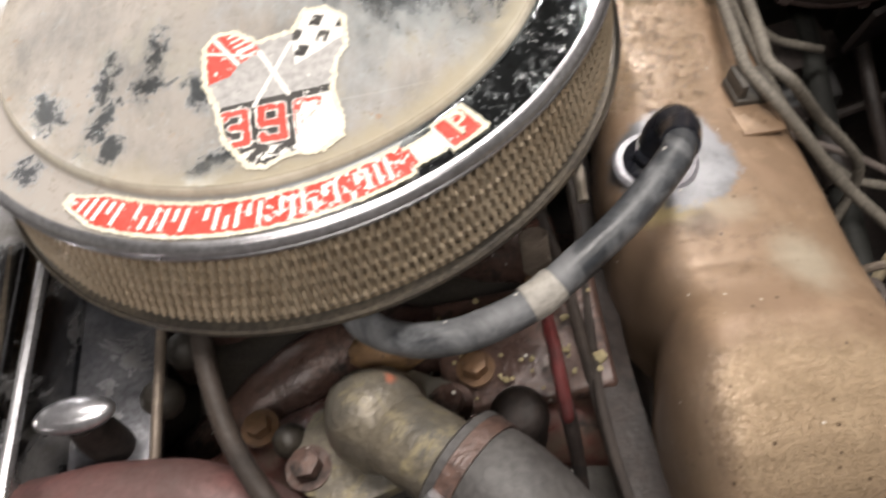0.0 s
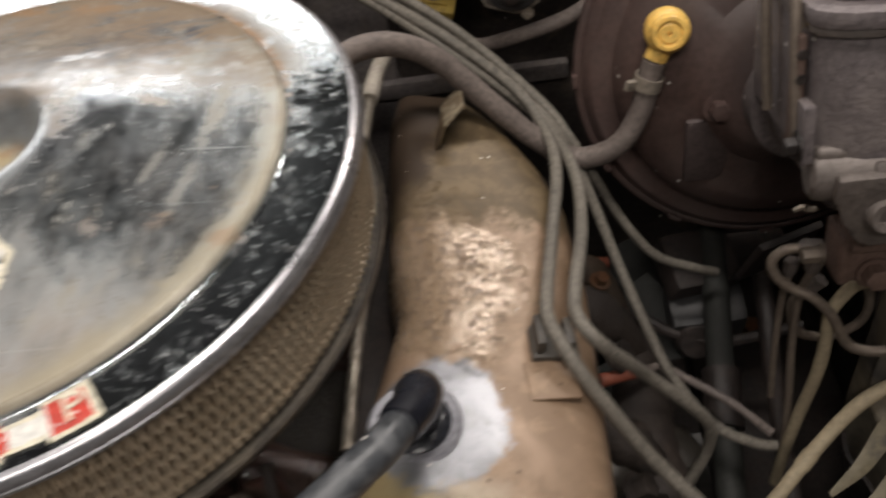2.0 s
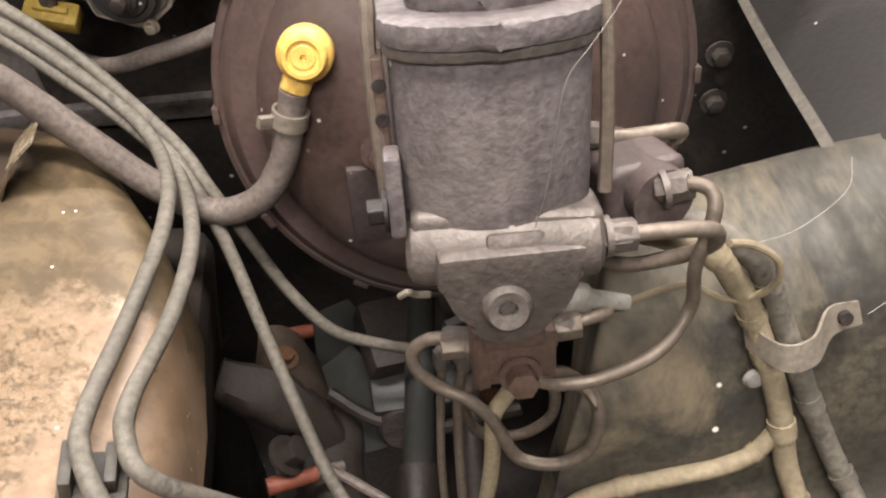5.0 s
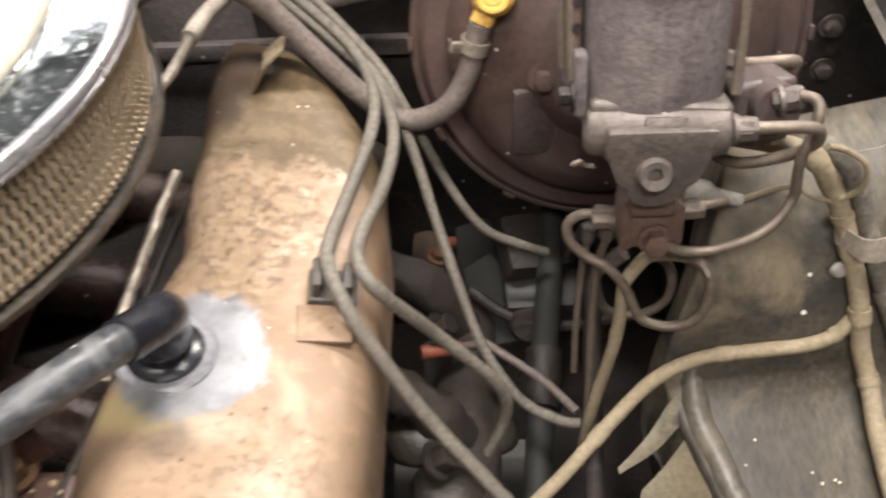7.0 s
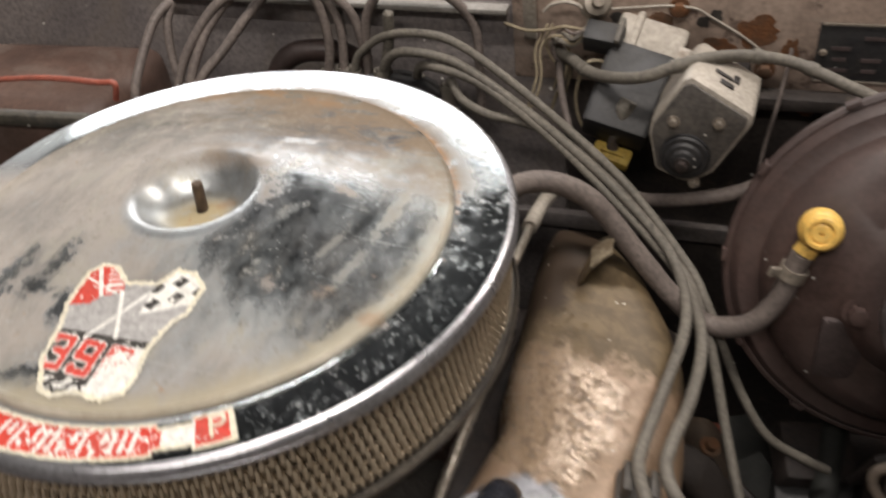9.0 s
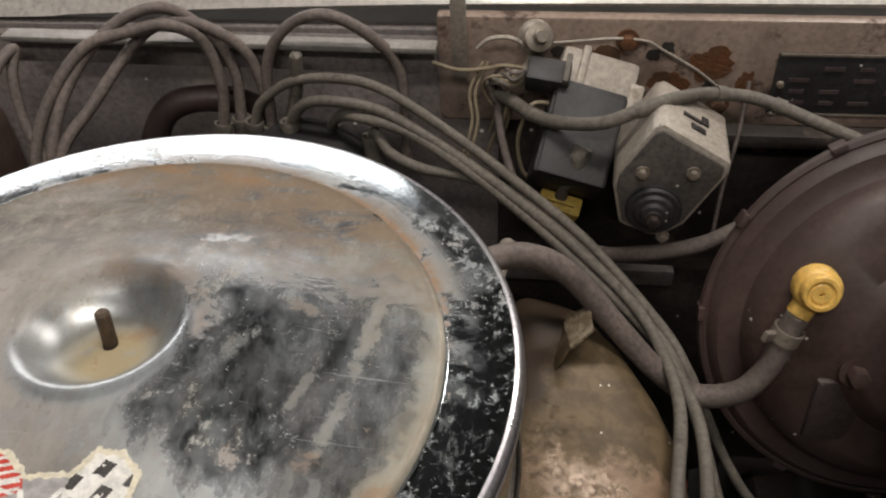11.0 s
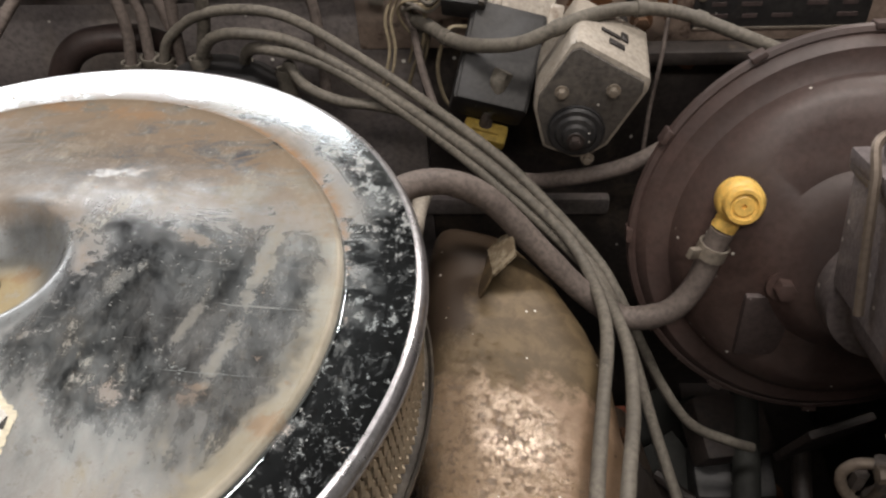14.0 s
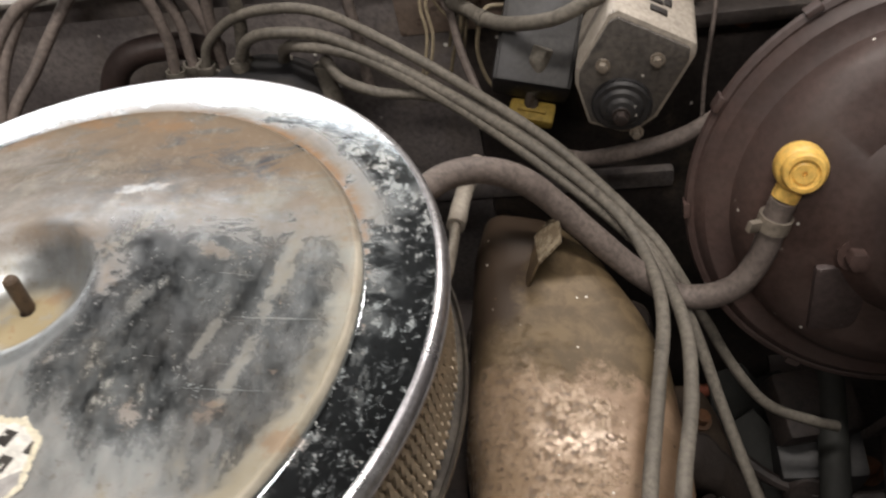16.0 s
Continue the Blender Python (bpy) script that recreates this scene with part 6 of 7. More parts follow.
for pts, r in (
    ([(0.462, 0.002, 0.880), (0.480, 0.001, 0.881), (0.496, -0.001, 0.882), (0.503, 0.000, 0.878), (0.505, 0.005, 0.866), (0.497, 0.014, 0.851), (0.479, 0.024, 0.838), (0.470, 0.04, 0.83)], 0.0032),
    ([(0.490, 0.024, 0.880), (0.500, 0.019, 0.885), (0.505, 0.014, 0.884), (0.5045, 0.008, 0.877), (0.501, 0.005, 0.854), (0.503, 0.004, 0.830), (0.488, -0.007, 0.817), (0.465, -0.011, 0.809), (0.448, -0.011, 0.808), (0.437, -0.011, 0.813)], 0.0029),
    ([(0.412, 0.017, 0.808), (0.397, 0.021, 0.806), (0.389, 0.020, 0.799), (0.391, 0.016, 0.789), (0.401, 0.012, 0.780), (0.411, 0.008, 0.776), (0.422, 0.002, 0.765), (0.431, -0.006, 0.747), (0.441, -0.010, 0.743), (0.452, -0.012, 0.744), (0.462, -0.012, 0.750),
      (0.467, -0.010, 0.759), (0.469, -0.005, 0.771), (0.466, 0.001, 0.780), (0.459, 0.006, 0.784), (0.450, 0.010, 0.784)], 0.0031),
    ([(0.425, 0.034, 0.757), (0.413, 0.034, 0.740), (0.413, 0.033, 0.725), (0.419, 0.032, 0.708), (0.432, 0.031, 0.701), (0.446, 0.030, 0.704), (0.457, 0.030, 0.716), (0.459, 0.031, 0.732), (0.455, 0.032, 0.748), (0.446, 0.033, 0.757), (0.438, 0.030, 0.775)], 0.0030),
    ([(0.412, 0.016, 0.80), (0.408, 0.018, 0.761), (0.407, 0.009, 0.724), (0.407, -0.004, 0.686), (0.407, -0.015, 0.640)], 0.0026),
    ([(0.402, 0.024, 0.79), (0.400, 0.022, 0.755), (0.398, 0.012, 0.72), (0.398, 0.002, 0.68)], 0.0022),
    ([(0.468, 0.058, 0.880), (0.483, 0.060, 0.876), (0.507, 0.061, 0.876), (0.510, 0.066, 0.868)], 0.0034),
    ([(0.448, 0.010, 0.818), (0.462, 0.010, 0.822), (0.472, 0.014, 0.820), (0.472, 0.024, 0.806)], 0.0028),
):
    run("brake_line", "dusty tan steel brake line with a flare nut", "brake line", pts, r, M_TUBE, LINES, 10, "pipe", end="nut", end_mat=M_CASTGREY, end_size=(1.9, 0.010))
run("brake_line", "pale tan sleeved brake line dropping from a loop", "brake line", [(0.457, 0.008, 0.782), (0.452, 0.009, 0.783), (0.443, 0.010, 0.783), (0.435, 0.011, 0.780), (0.428, 0.009, 0.771), (0.423, 0.006, 0.763), (0.422, 0.002, 0.750), (0.421, -0.003, 0.734), (0.418, -0.008, 0.713), (0.412, -0.013, 0.68), (0.407, -0.018, 0.64), (0.405, -0.02, 0.60)],
    0.0040, M_TANWIRE, LINES, 10, "sleeve")
bm = bmesh.new()
line = spline([(0.467, -0.002, 0.777), (0.463, 0.004, 0.782), (0.457, 0.008, 0.784), (0.450, 0.010, 0.784)], 10)
coil = []
for i in range(len(line) - 1):
    for k in range(8):
        c = line[i].lerp(line[i + 1], k / 8)
        a = (i * 8 + k) * 0.9
        coil.append(c + Vector((0, math.cos(a), math.sin(a))) * 0.0040)
sweep(coil, 0.0009, 5, bm)
tagged(finish("line_guard_spring", bm, M_TUBE), "coil spring guard round the brake line", "spring")

# ---- wiring along the inner fender ----
run("wiring_harness", "tan taped wiring harness down the inner fender", "wiring harness", [(0.470, 0.06, 0.83), (0.510, 0.024, 0.845), (0.530, 0.020, 0.822), (0.540, 0.016, 0.803), (0.546, 0.010, 0.788), (0.556, -0.003, 0.758), (0.563, -0.016, 0.725), (0.570, -0.030, 0.704), (0.569, -0.06, 0.694), (0.566, -0.12, 0.690), (0.565, -0.25, 0.69)], 0.0058, M_TANWIRE, "fender harnesses", 12, "loom", (0.12, 0.3, 0.42, 0.55, 0.7))
run("wiring_harness", "grey taped wiring harness down the inner fender", "wiring harness", [(0.480, 0.07, 0.84), (0.523, 0.026, 0.846), (0.543, 0.020, 0.823), (0.553, 0.014, 0.800), (0.560, 0.007, 0.784), (0.571, -0.004, 0.757), (0.586, -0.016, 0.726), (0.597, -0.032, 0.706), (0.597, -0.07, 0.70), (0.597, -0.14, 0.70), (0.60, -0.25, 0.70)], 0.0056, M_DUSTRUBBER, "fender harnesses", 12, "loom", (0.2, 0.5, 0.66))
run("wiring_harness", "tan taped branch harness crossing to the engine", "wiring harness", [(0.340, -0.10, 0.60), (0.361, -0.080, 0.640), (0.388, -0.060, 0.659), (0.418, -0.036, 0.680), (0.443, -0.022, 0.703), (0.469, -0.016, 0.716), (0.502, -0.014, 0.720), (0.531, -0.013, 0.723), (0.547, -0.011, 0.729), (0.557, -0.008, 0.742)], 0.0046, M_TANWIRE, "fender harnesses", 12, "loom", (0.3, 0.62, 0.93))
cable("thin_wire", "short dark wire among the linkage", "wire", [(0.335, 0.05, 0.655), (0.355, 0.037, 0.650), (0.381, 0.016, 0.648), (0.401, -0.008, 0.647)], 0.0030, M_DARKWIRE, "", 8)
strap = thing("cable_strap", "bare metal cable strap bolted to the inner fender", "cable strap")
part("strap", sheet([[(0.536, 0.016, 0.800), (0.548, 0.001, 0.800), (0.562, 0.001, 0.803), (0.572, 0.012, 0.808), (0.586, 0.014, 0.808)], [(0.538, 0.010, 0.788), (0.550, -0.005, 0.788), (0.564, -0.005, 0.791), (0.574, 0.005, 0.797), (0.588, 0.008, 0.799)]], 0.0014), M_ALU, strap)
part("bolt", lathe([(0, 0.003), (0.003, 0.003), (0.0035, 0)], 16, m=pose(0.579, 0.010, 0.803, 60, 0, 0)), M_IRONDARK, strap)

# ---- intake, thermostat housing, linkages under the air cleaner ----
intake = thing("intake_manifold", "rusty orange-red iron intake manifold with oily dirt", "intake manifold")
part("body", rough_up(box(0.26, 0.46, 0.05, pose(0.0, -0.02, 0.700), 0.015), 0.003, 40), M_CASTDARK, intake)
for sy in (-0.15, -0.06, 0.04, 0.13):
    for sx in (-1, 1):
        part("runner", rough_up(tube([(0.0, sy * 0.7, 0.735), (sx * 0.05, sy * 0.85, 0.742), (sx * 0.10, sy, 0.725), (sx * 0.15, sy * 1.05, 0.690)], 0.022, 14, 5), 0.003, 40), M_OILY, intake)
part("crossover", rough_up(tube([(-0.13, -0.20, 0.725), (-0.06, -0.185, 0.745), (0.0, -0.175, 0.750), (0.07, -0.185, 0.742), (0.135, -0.19, 0.715)], 0.026, 16, 6), 0.003, 40), M_IRONRED, intake)
part("carb_flange", box(0.15, 0.16, 0.016, pose(0, -0.005, 0.772), 0.005), M_OILY, intake)
for x, y, z in ((0.062, -0.165, 0.778), (0.095, -0.135, 0.765), (-0.065, -0.175, 0.778), (0.11, -0.12, 0.78), (-0.09, -0.20, 0.76)):
    part("bolt", hexbolt(0.0075, 0.010, pose(x, y, z, 0, 0, x * 500), 1.5), M_GOLD, intake)
carb = thing("carburetor", "dirty gold carburetor under the air cleaner", "carburetor")
bm = box(0.12, 0.15, 0.045, pose(0, 0.0, 0.803), 0.008)
bm = box(0.09, 0.05, 0.05, pose(0.0, -0.085, 0.806), 0.008, bm)
part("body", rough_up(bm, 0.002, 60), M_GOLD, carb)
part("air_horn", lathe([(0.05, 0.80), (0.055, 0.83), (0.058, 0.875), (0.045, 0.875), (0.042, 0.80)], 40), M_GOLD, carb)
part("choke_housing", rough_up(lathe([(0, 0.02), (0.022, 0.02), (0.025, 0.015), (0.025, -0.015), (0, -0.015)], 28, m=pose(0.066, -0.05, 0.815, 0, 90, 0)), 0.001, 60), M_IRONRED, carb)
line = []
for k in range(190):
    t = k / 189
    a = t * 2 * math.pi * 12
    line.append(Vector((0.108 + 0.0075 * math.cos(a), -0.126 + 0.0075 * math.sin(a) * 0.7, 0.808 + 0.034 * t)))
part("return_spring", sweep(line, 0.0008, 5), M_TUBE, carb, "coiled throttle return spring")
part("lever", prism([(-0.012, -0.02), (0.012, -0.02), (0.010, 0.025), (-0.006, 0.03)], 0.004, pose(0.112, -0.11, 0.800, 80, 0, 30), 0.001), M_IRONRED, carb)
part("link_rod", tube([(0.115, -0.10, 0.83), (0.122, -0.14, 0.80), (0.125, -0.19, 0.77), (0.128, -0.24, 0.745)], 0.0035, 8), M_EXHAUST, carb)

therm = thing("thermostat_housing", "corroded thermostat housing with flaking red paint", "thermostat housing")
bm = blob((0.010, -0.200, 0.812), (0.028, 0.027, 0.034), 0.1, 40)
bm = join(bm, tube([(0.010, -0.200, 0.816), (0.024, -0.215, 0.820), (0.042, -0.232, 0.822), (0.056, -0.245, 0.822)], 0.022, 18, 6))
part("dome", rough_up(bm, 0.0012, 90), M_THERM, therm)
part("flange", prism([(-0.048, -0.012), (-0.03, -0.03), (0.03, -0.03), (0.048, -0.012), (0.048, 0.012), (0.03, 0.03), (-0.03, 0.03), (-0.048, 0.012)], 0.010, pose(0.006, -0.200, 0.782, 0, 0, 14), 0.002), M_THERM, therm, "flange with dry yellow deposits")
for x, y in ((-0.034, -0.210), (0.046, -0.190)):
    part("bolt", hexbolt(0.0085, 0.012, pose(x, y, 0.791), 1.5), M_OILY, therm)
rad_hose = thing("radiator_hose", "fat black upper radiator hose on the thermostat housing", "radiator hose")
part("tube", tube([(0.050, -0.240, 0.824), (0.064, -0.254, 0.824), (0.080, -0.275, 0.820), (0.098, -0.32, 0.800), (0.105, -0.40, 0.765), (0.10, -0.50, 0.73), (0.07, -0.70, 0.70), (0.07, -0.84, 0.70)], lambda t: 0.031 - 0.002 * math.exp(-t * 9), 24), M_HOSE, rad_hose)
part("end_bead", lathe([(0.0295, -0.004), (0.0325, -0.002), (0.0325, 0.002), (0.0295, 0.004)], 40, m=look((0.0500, -0.2400, 0.824), (0.0615, -0.2515, 0.824)), closed=True), M_HOSE, rad_hose)
rc = thing("hose_clamp", "bright worm-drive hose clamp on the radiator hose", "hose clamp")
cm = look((0.0545, -0.2445, 0.824), (0.066, -0.256, 0.824))
part("band", lathe([(0.0305, -0.005), (0.0322, -0.005), (0.0322, 0.005), (0.0305, 0.005)], 40, m=cm, closed=True), M_OILY, rc)
part("screw_housing", box(0.022, 0.010, 0.011, Matrix.Translation((0.034, -0.262, 0.843)) @ pose(0, 0, 0, 20, -40, 30), 0.002), M_CHROME, rc)
cable("heater_hose", "dusty red-brown hose low across the engine front", "hose", [(-0.32, -0.235, 0.80), (-0.26, -0.225, 0.813), (-0.18, -0.222, 0.820), (-0.12, -0.222, 0.822), (-0.075, -0.230, 0.816), (-0.045, -0.250, 0.80), (-0.03, -0.29, 0.775), (-0.02, -0.35, 0.74)], 0.021, M_REDRUBBER, "", 20)
cable("fuel_line", "tan rubber-sleeved fuel line beside the carburetor", "fuel line", [(-0.066, -0.125, 0.862), (-0.066, -0.155, 0.864), (-0.063, -0.184, 0.857), (-0.056, -0.211, 0.848), (-0.044, -0.236, 0.840), (-0.029, -0.258, 0.832), (-0.012, -0.275, 0.82), (0.0, -0.32, 0.79)], 0.0055, M_EXHAUST, "", 12)
cable("vacuum_line", "thin dark steel line by the passenger cover", "pipe", [(-0.100, -0.10, 0.84), (-0.101, -0.14, 0.835), (-0.104, -0.18, 0.828), (-0.110, -0.225, 0.815), (-0.118, -0.27, 0.80)], 0.0030, M_TUBE)
lever = thing("linkage_lever", "dark red linkage lever with an oval eye", "lever")
along_u, along_v = Vector((0.0, -0.80, -0.60)), Vector((0.0, 0.60, -0.80))
ring = [Vector((0.1060, -0.190, 0.812)) + along_u * (0.024 * math.cos(a)) + along_v * (0.0095 * math.sin(a)) for a in (2 * math.pi * k / 28 for k in range(29))]
bm = sweep(ring, 0.0058, 12)
for v in bm.verts:
    v.co.x = 0.1060 + (v.co.x - 0.1060) * 0.62
part("eye", rough_up(bm, 0.0006, 90), M_LEVERRED, lever)
part("arm", tube([(0.1062, -0.208, 0.799), (0.1068, -0.219, 0.780), (0.1070, -0.232, 0.745)], lambda t: 0.0046 - 0.0008 * t, 12), M_IRONDARK, lever, "oily dark arm")
stud_end = thing("ball_stud", "pale dusty ball stud beside the linkage lever", "stud")
part("ball", blob((0.1050, -0.1310, 0.7860), (0.0056, 0.0054, 0.0060), 0.25, 150, 2), M_TANWIRE, stud_end)
part("shank", lathe([(0, 0.0), (0.0040, 0.0), (0.0045, -0.016), (0, -0.016)], 16, m=pose(0.1050, -0.1310, 0.783)), M_IRONDARK, stud_end)
plug1 = thing("sender_unit", "flat grey round sender beside the thermostat housing", "sender")
part("cap", lathe([(0, 0.0062), (0.0080, 0.0060), (0.0105, 0.0045), (0.0120, 0.0010), (0.0120, -0.012), (0.0095, -0.016), (0, -0.016)], 28, m=pose(0.0365, -0.1930, 0.789, 14, 4, 0)), M_CASTDARK, plug1)
part("stem", lathe([(0, 0.0), (0.0070, 0.0), (0.0070, -0.030), (0, -0.030)], 20, m=pose(0.0365, -0.1900, 0.776, 0, 0, 0)), M_IRONDARK, plug1)
plug2 = thing("filler_plug", "black round plug in the intake manifold", "plug")
part("cap", lathe([(0, 0.0095), (0.0080, 0.0085), (0.0130, 0.0050), (0.0160, -0.0020), (0.0165, -0.010), (0.014, -0.016), (0, -0.016)], 32, m=pose(0.0810, -0.2000, 0.786, 12, 0, 0)), M_IRONDARK, plug2)
part("skirt", lathe([(0, 0.0), (0.0135, 0.0), (0.0145, -0.034), (0, -0.034)], 24, m=pose(0.0810, -0.1980, 0.775)), M_IRONDARK, plug2)
for c, s in (((0.068, -0.228, 0.768), (0.014, 0.014, 0.013)), ((-0.045, -0.190, 0.788), (0.010, 0.010, 0.011)),
             ((-0.115, -0.155, 0.800), (0.013, 0.012, 0.013)), ((-0.100, -0.130, 0.805), (0.012, 0.012, 0.014)), ((0.018, -0.150, 0.795), (0.026, 0.014, 0.016))):
    mt = M_TANCAST if c[0] == 0.018 else M_CASTDARK
    tagged(finish("sender_unit" if mt is M_TANCAST else "cast_boss", blob(c, s, 0.12, 60, 2), mt), "dirty gold round sender on the intake" if mt is M_TANCAST else "oily dark round casting on the intake", "engine casting")

random.seed(5)
deposit = thing("grease_deposit", "dry yellow crumbs of deposit on the intake", "deposit", kind="stuff")
bm = bmesh.new()
for k in range(46):
    x, y = random.uniform(0.045, 0.135), random.uniform(-0.185, -0.120)
    r = random.choice((0.0012, 0.0016, 0.0022, 0.0042 if k % 9 == 0 else 0.0014))
    bm = join(bm, blob((x, y, 0.776 + 0.004 * random.random()), (r, r * 0.9, r * 0.7), 0.5, 300, 1))
part("crumbs", bm, M_CRUMB, deposit)
part("ledge", rough_up(box(0.098, 0.072, 0.012, pose(0.090, -0.152, 0.770, 4, 0, 0), 0.004, None, 3), 0.003, 70), M_OILY, deposit, "oily dark ledge under the crumbs")
tab = finish("gasket_tab", prism([(-0.010, -0.006), (0.008, -0.008), (0.012, 0.004), (-0.006, 0.009)], 0.003, pose(0.062, -0.214, 0.800, 12, 0, 20), 0.001), M_CRUMB)
tagged(tab, "pale yellow-green gasket tab beside the thermostat housing", "gasket tab")
# ---- passenger-side cover and breather cap ----
left_cover = thing("valve_cover", "glossy black and chrome valve cover on the passenger side", "valve cover")
part("shell", box(0.115, 0.46, 0.075, pose(-0.225, -0.09, 0.815, 0, -14, 0), 0.022, None, 5), surf("chrome_cover", (0.55, 0.55, 0.56), (0.40, 0.40, 0.41), 20, (0.06, 0.2), 1.0, 0.05, 300, dust=((0.10, 0.085, 0.07), 12, 0.5, 0.75)), left_cover)
part("edge_bead", tube([(-0.153, 0.10, 0.868), (-0.154, -0.05, 0.868), (-0.156, -0.176, 0.869), (-0.158, -0.30, 0.868)], 0.0035, 8), M_CHROME, left_cover, "bright chrome edge")
part("flange", box(0.05, 0.46, 0.012, pose(-0.140, -0.09, 0.800, 0, 10, 0), 0.004), M_GLOSSBLACK, left_cover)
wing = thing("wing_nut", "bright chrome hold-down on the passenger valve cover", "hold-down")
part("wing", blob((-0.139, -0.181, 0.848), (0.0225, 0.010, 0.0075), 0.05, 30), M_CHROME, wing)
part("stem", lathe([(0, 0.84), (0.009, 0.84), (0.012, 0.825), (0.012, 0.80), (0, 0.80)], 20, m=pose(-0.139, -0.181, 0)), M_IRONDARK, wing)
breather = thing("oil_breather", "chrome oil breather on the passenger valve cover", "breather")
part("cap", lathe([(0, 0.935), (0.022, 0.934), (0.030, 0.929), (0.033, 0.920), (0.033, 0.900), (0.030, 0.893), (0.018, 0.891), (0.016, 0.86), (0, 0.86)], 40, m=pose(-0.205, -0.095, 0)), M_CHROME, breather)
part("band", lathe([(0.0335, 0.903), (0.0345, 0.905), (0.0345, 0.912), (0.0335, 0.914)], 40, m=pose(-0.205, -0.095, 0), closed=True), M_IRONDARK, breather)

# back left corner: ducting and red wire
cable("red_wire", "faded red wire in a clip at the firewall", "wire", [(-0.346, 0.178, 0.917), (-0.306, 0.178, 0.921), (-0.27, 0.178, 0.925), (-0.235, 0.178, 0.926), (-0.207, 0.178, 0.925), (-0.19, 0.178, 0.925), (-0.194, 0.178, 0.91)], 0.0025, M_REDWIRE, "", 8)
M_HEATER = surf("dusty_red_brown_housing", (0.15, 0.092, 0.072), (0.085, 0.054, 0.044), 14, (0.4, 0.6), 0, 0.25, 220, dust=((0.20, 0.16, 0.135), 10, 0.52, 0.8))
box_l = thing("heater_box", "dusty brown heater housing at the firewall", "heater box")
part("housing", box(0.30, 0.14, 0.16, pose(-0.40, 0.26, 0.80, 0, 0, 3), 0.025, None, 4), M_HEATER, box_l)
part("lid_edge", box(0.30, 0.012, 0.012, pose(-0.40, 0.190, 0.872, 0, 0, 3), 0.003), M_FENDER, box_l)

# ---- dip tube and engine beside the covers ----
dip = thing("dipstick_tube", "scuffed pale metal tube behind the valve cover", "tube")
part("tube", tube([(0.157, 0.158, 0.8455), (0.157, 0.15, 0.8466), (0.156, 0.10, 0.8524), (0.140, 0.05, 0.852), (0.115, 0.01, 0.845), (0.10, -0.01, 0.83)], 0.0034, 10), M_ALU, dip)
part("sleeve", rough_up(tube([(0.163, 0.225, 0.832), (0.1586, 0.187, 0.8405), (0.157, 0.150, 0.8466)], 0.0058, 12), 0.0004, 120), M_DUSTPALE, dip, "thicker pale sleeve")
part("flange_edge", rough_up(tube([(0.1515, 0.075, 0.799), (0.1501, 0.032, 0.801), (0.1492, 0.010, 0.800), (0.1482, -0.0054, 0.800), (0.1473, -0.030, 0.800), (0.1468, -0.050, 0.799), (0.145, -0.075, 0.792)], 0.0036, 8), 0.0009, 190), M_ALU, valve_cover, "scuffed bare metal flange edge")
block = thing("engine_block", "oily engine block and cylinder heads, darkened for the deep bay", "engine block")
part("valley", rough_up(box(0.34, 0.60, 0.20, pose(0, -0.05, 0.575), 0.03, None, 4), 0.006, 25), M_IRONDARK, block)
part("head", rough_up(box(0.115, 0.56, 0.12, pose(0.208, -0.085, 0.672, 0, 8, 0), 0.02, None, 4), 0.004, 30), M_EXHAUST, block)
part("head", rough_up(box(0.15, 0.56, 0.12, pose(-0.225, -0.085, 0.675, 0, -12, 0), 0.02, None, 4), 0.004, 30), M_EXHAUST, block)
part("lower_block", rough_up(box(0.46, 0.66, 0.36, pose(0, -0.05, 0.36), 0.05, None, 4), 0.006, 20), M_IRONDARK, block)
exhaust = thing("exhaust_manifold", "rust-brown scaled exhaust manifold under the valve cover", "exhaust manifold")
bm = tube([(0.325, 0.17, 0.555), (0.325, 0.06, 0.57), (0.325, -0.06, 0.575), (0.32, -0.18, 0.57), (0.32, -0.30, 0.565)], 0.026, 18, 6)
for y in (0.13, 0.02, -0.09, -0.20):
    part("port", rough_up(tube([(0.262, y, 0.645), (0.29, y - 0.006, 0.632), (0.312, y - 0.012, 0.605), (0.322, y - 0.015, 0.575)], lambda t: 0.016 + 0.003 * t, 14, 5), 0.005, 60), M_EXHAUST, exhaust)
part("casting", rough_up(bm, 0.004, 45), M_EXHAUST, exhaust)
for y in (0.075, -0.035, -0.145):
    part("bolt", hexbolt(0.009, 0.014, pose(0.305, y, 0.632, 0, 50, 0), 1.5), M_EXHAUST, exhaust)
for x, y, z, rz in ((0.309, 0.2035, 0.5915, 15), (0.3065, 0.064, 0.6216, 22)):
    boot = thing("spark_plug_boot", "orange rubber spark plug boot", "spark plug boot", group="spark plug boots")
    part("boot", sweep([Vector((x - 0.014, y - 0.004, z + 0.002)), Vector((x, y, z)), Vector((x + 0.016, y + 0.005, z - 0.004))], lambda t: 0.0058 - 0.0008 * t, 14), M_ORANGE, boot)
    part("cuff", sweep([Vector((x + 0.015, y + 0.005, z - 0.004)), Vector((x + 0.032, y + 0.012, z - 0.010))], 0.0036, 10), M_DARKWIRE, boot)

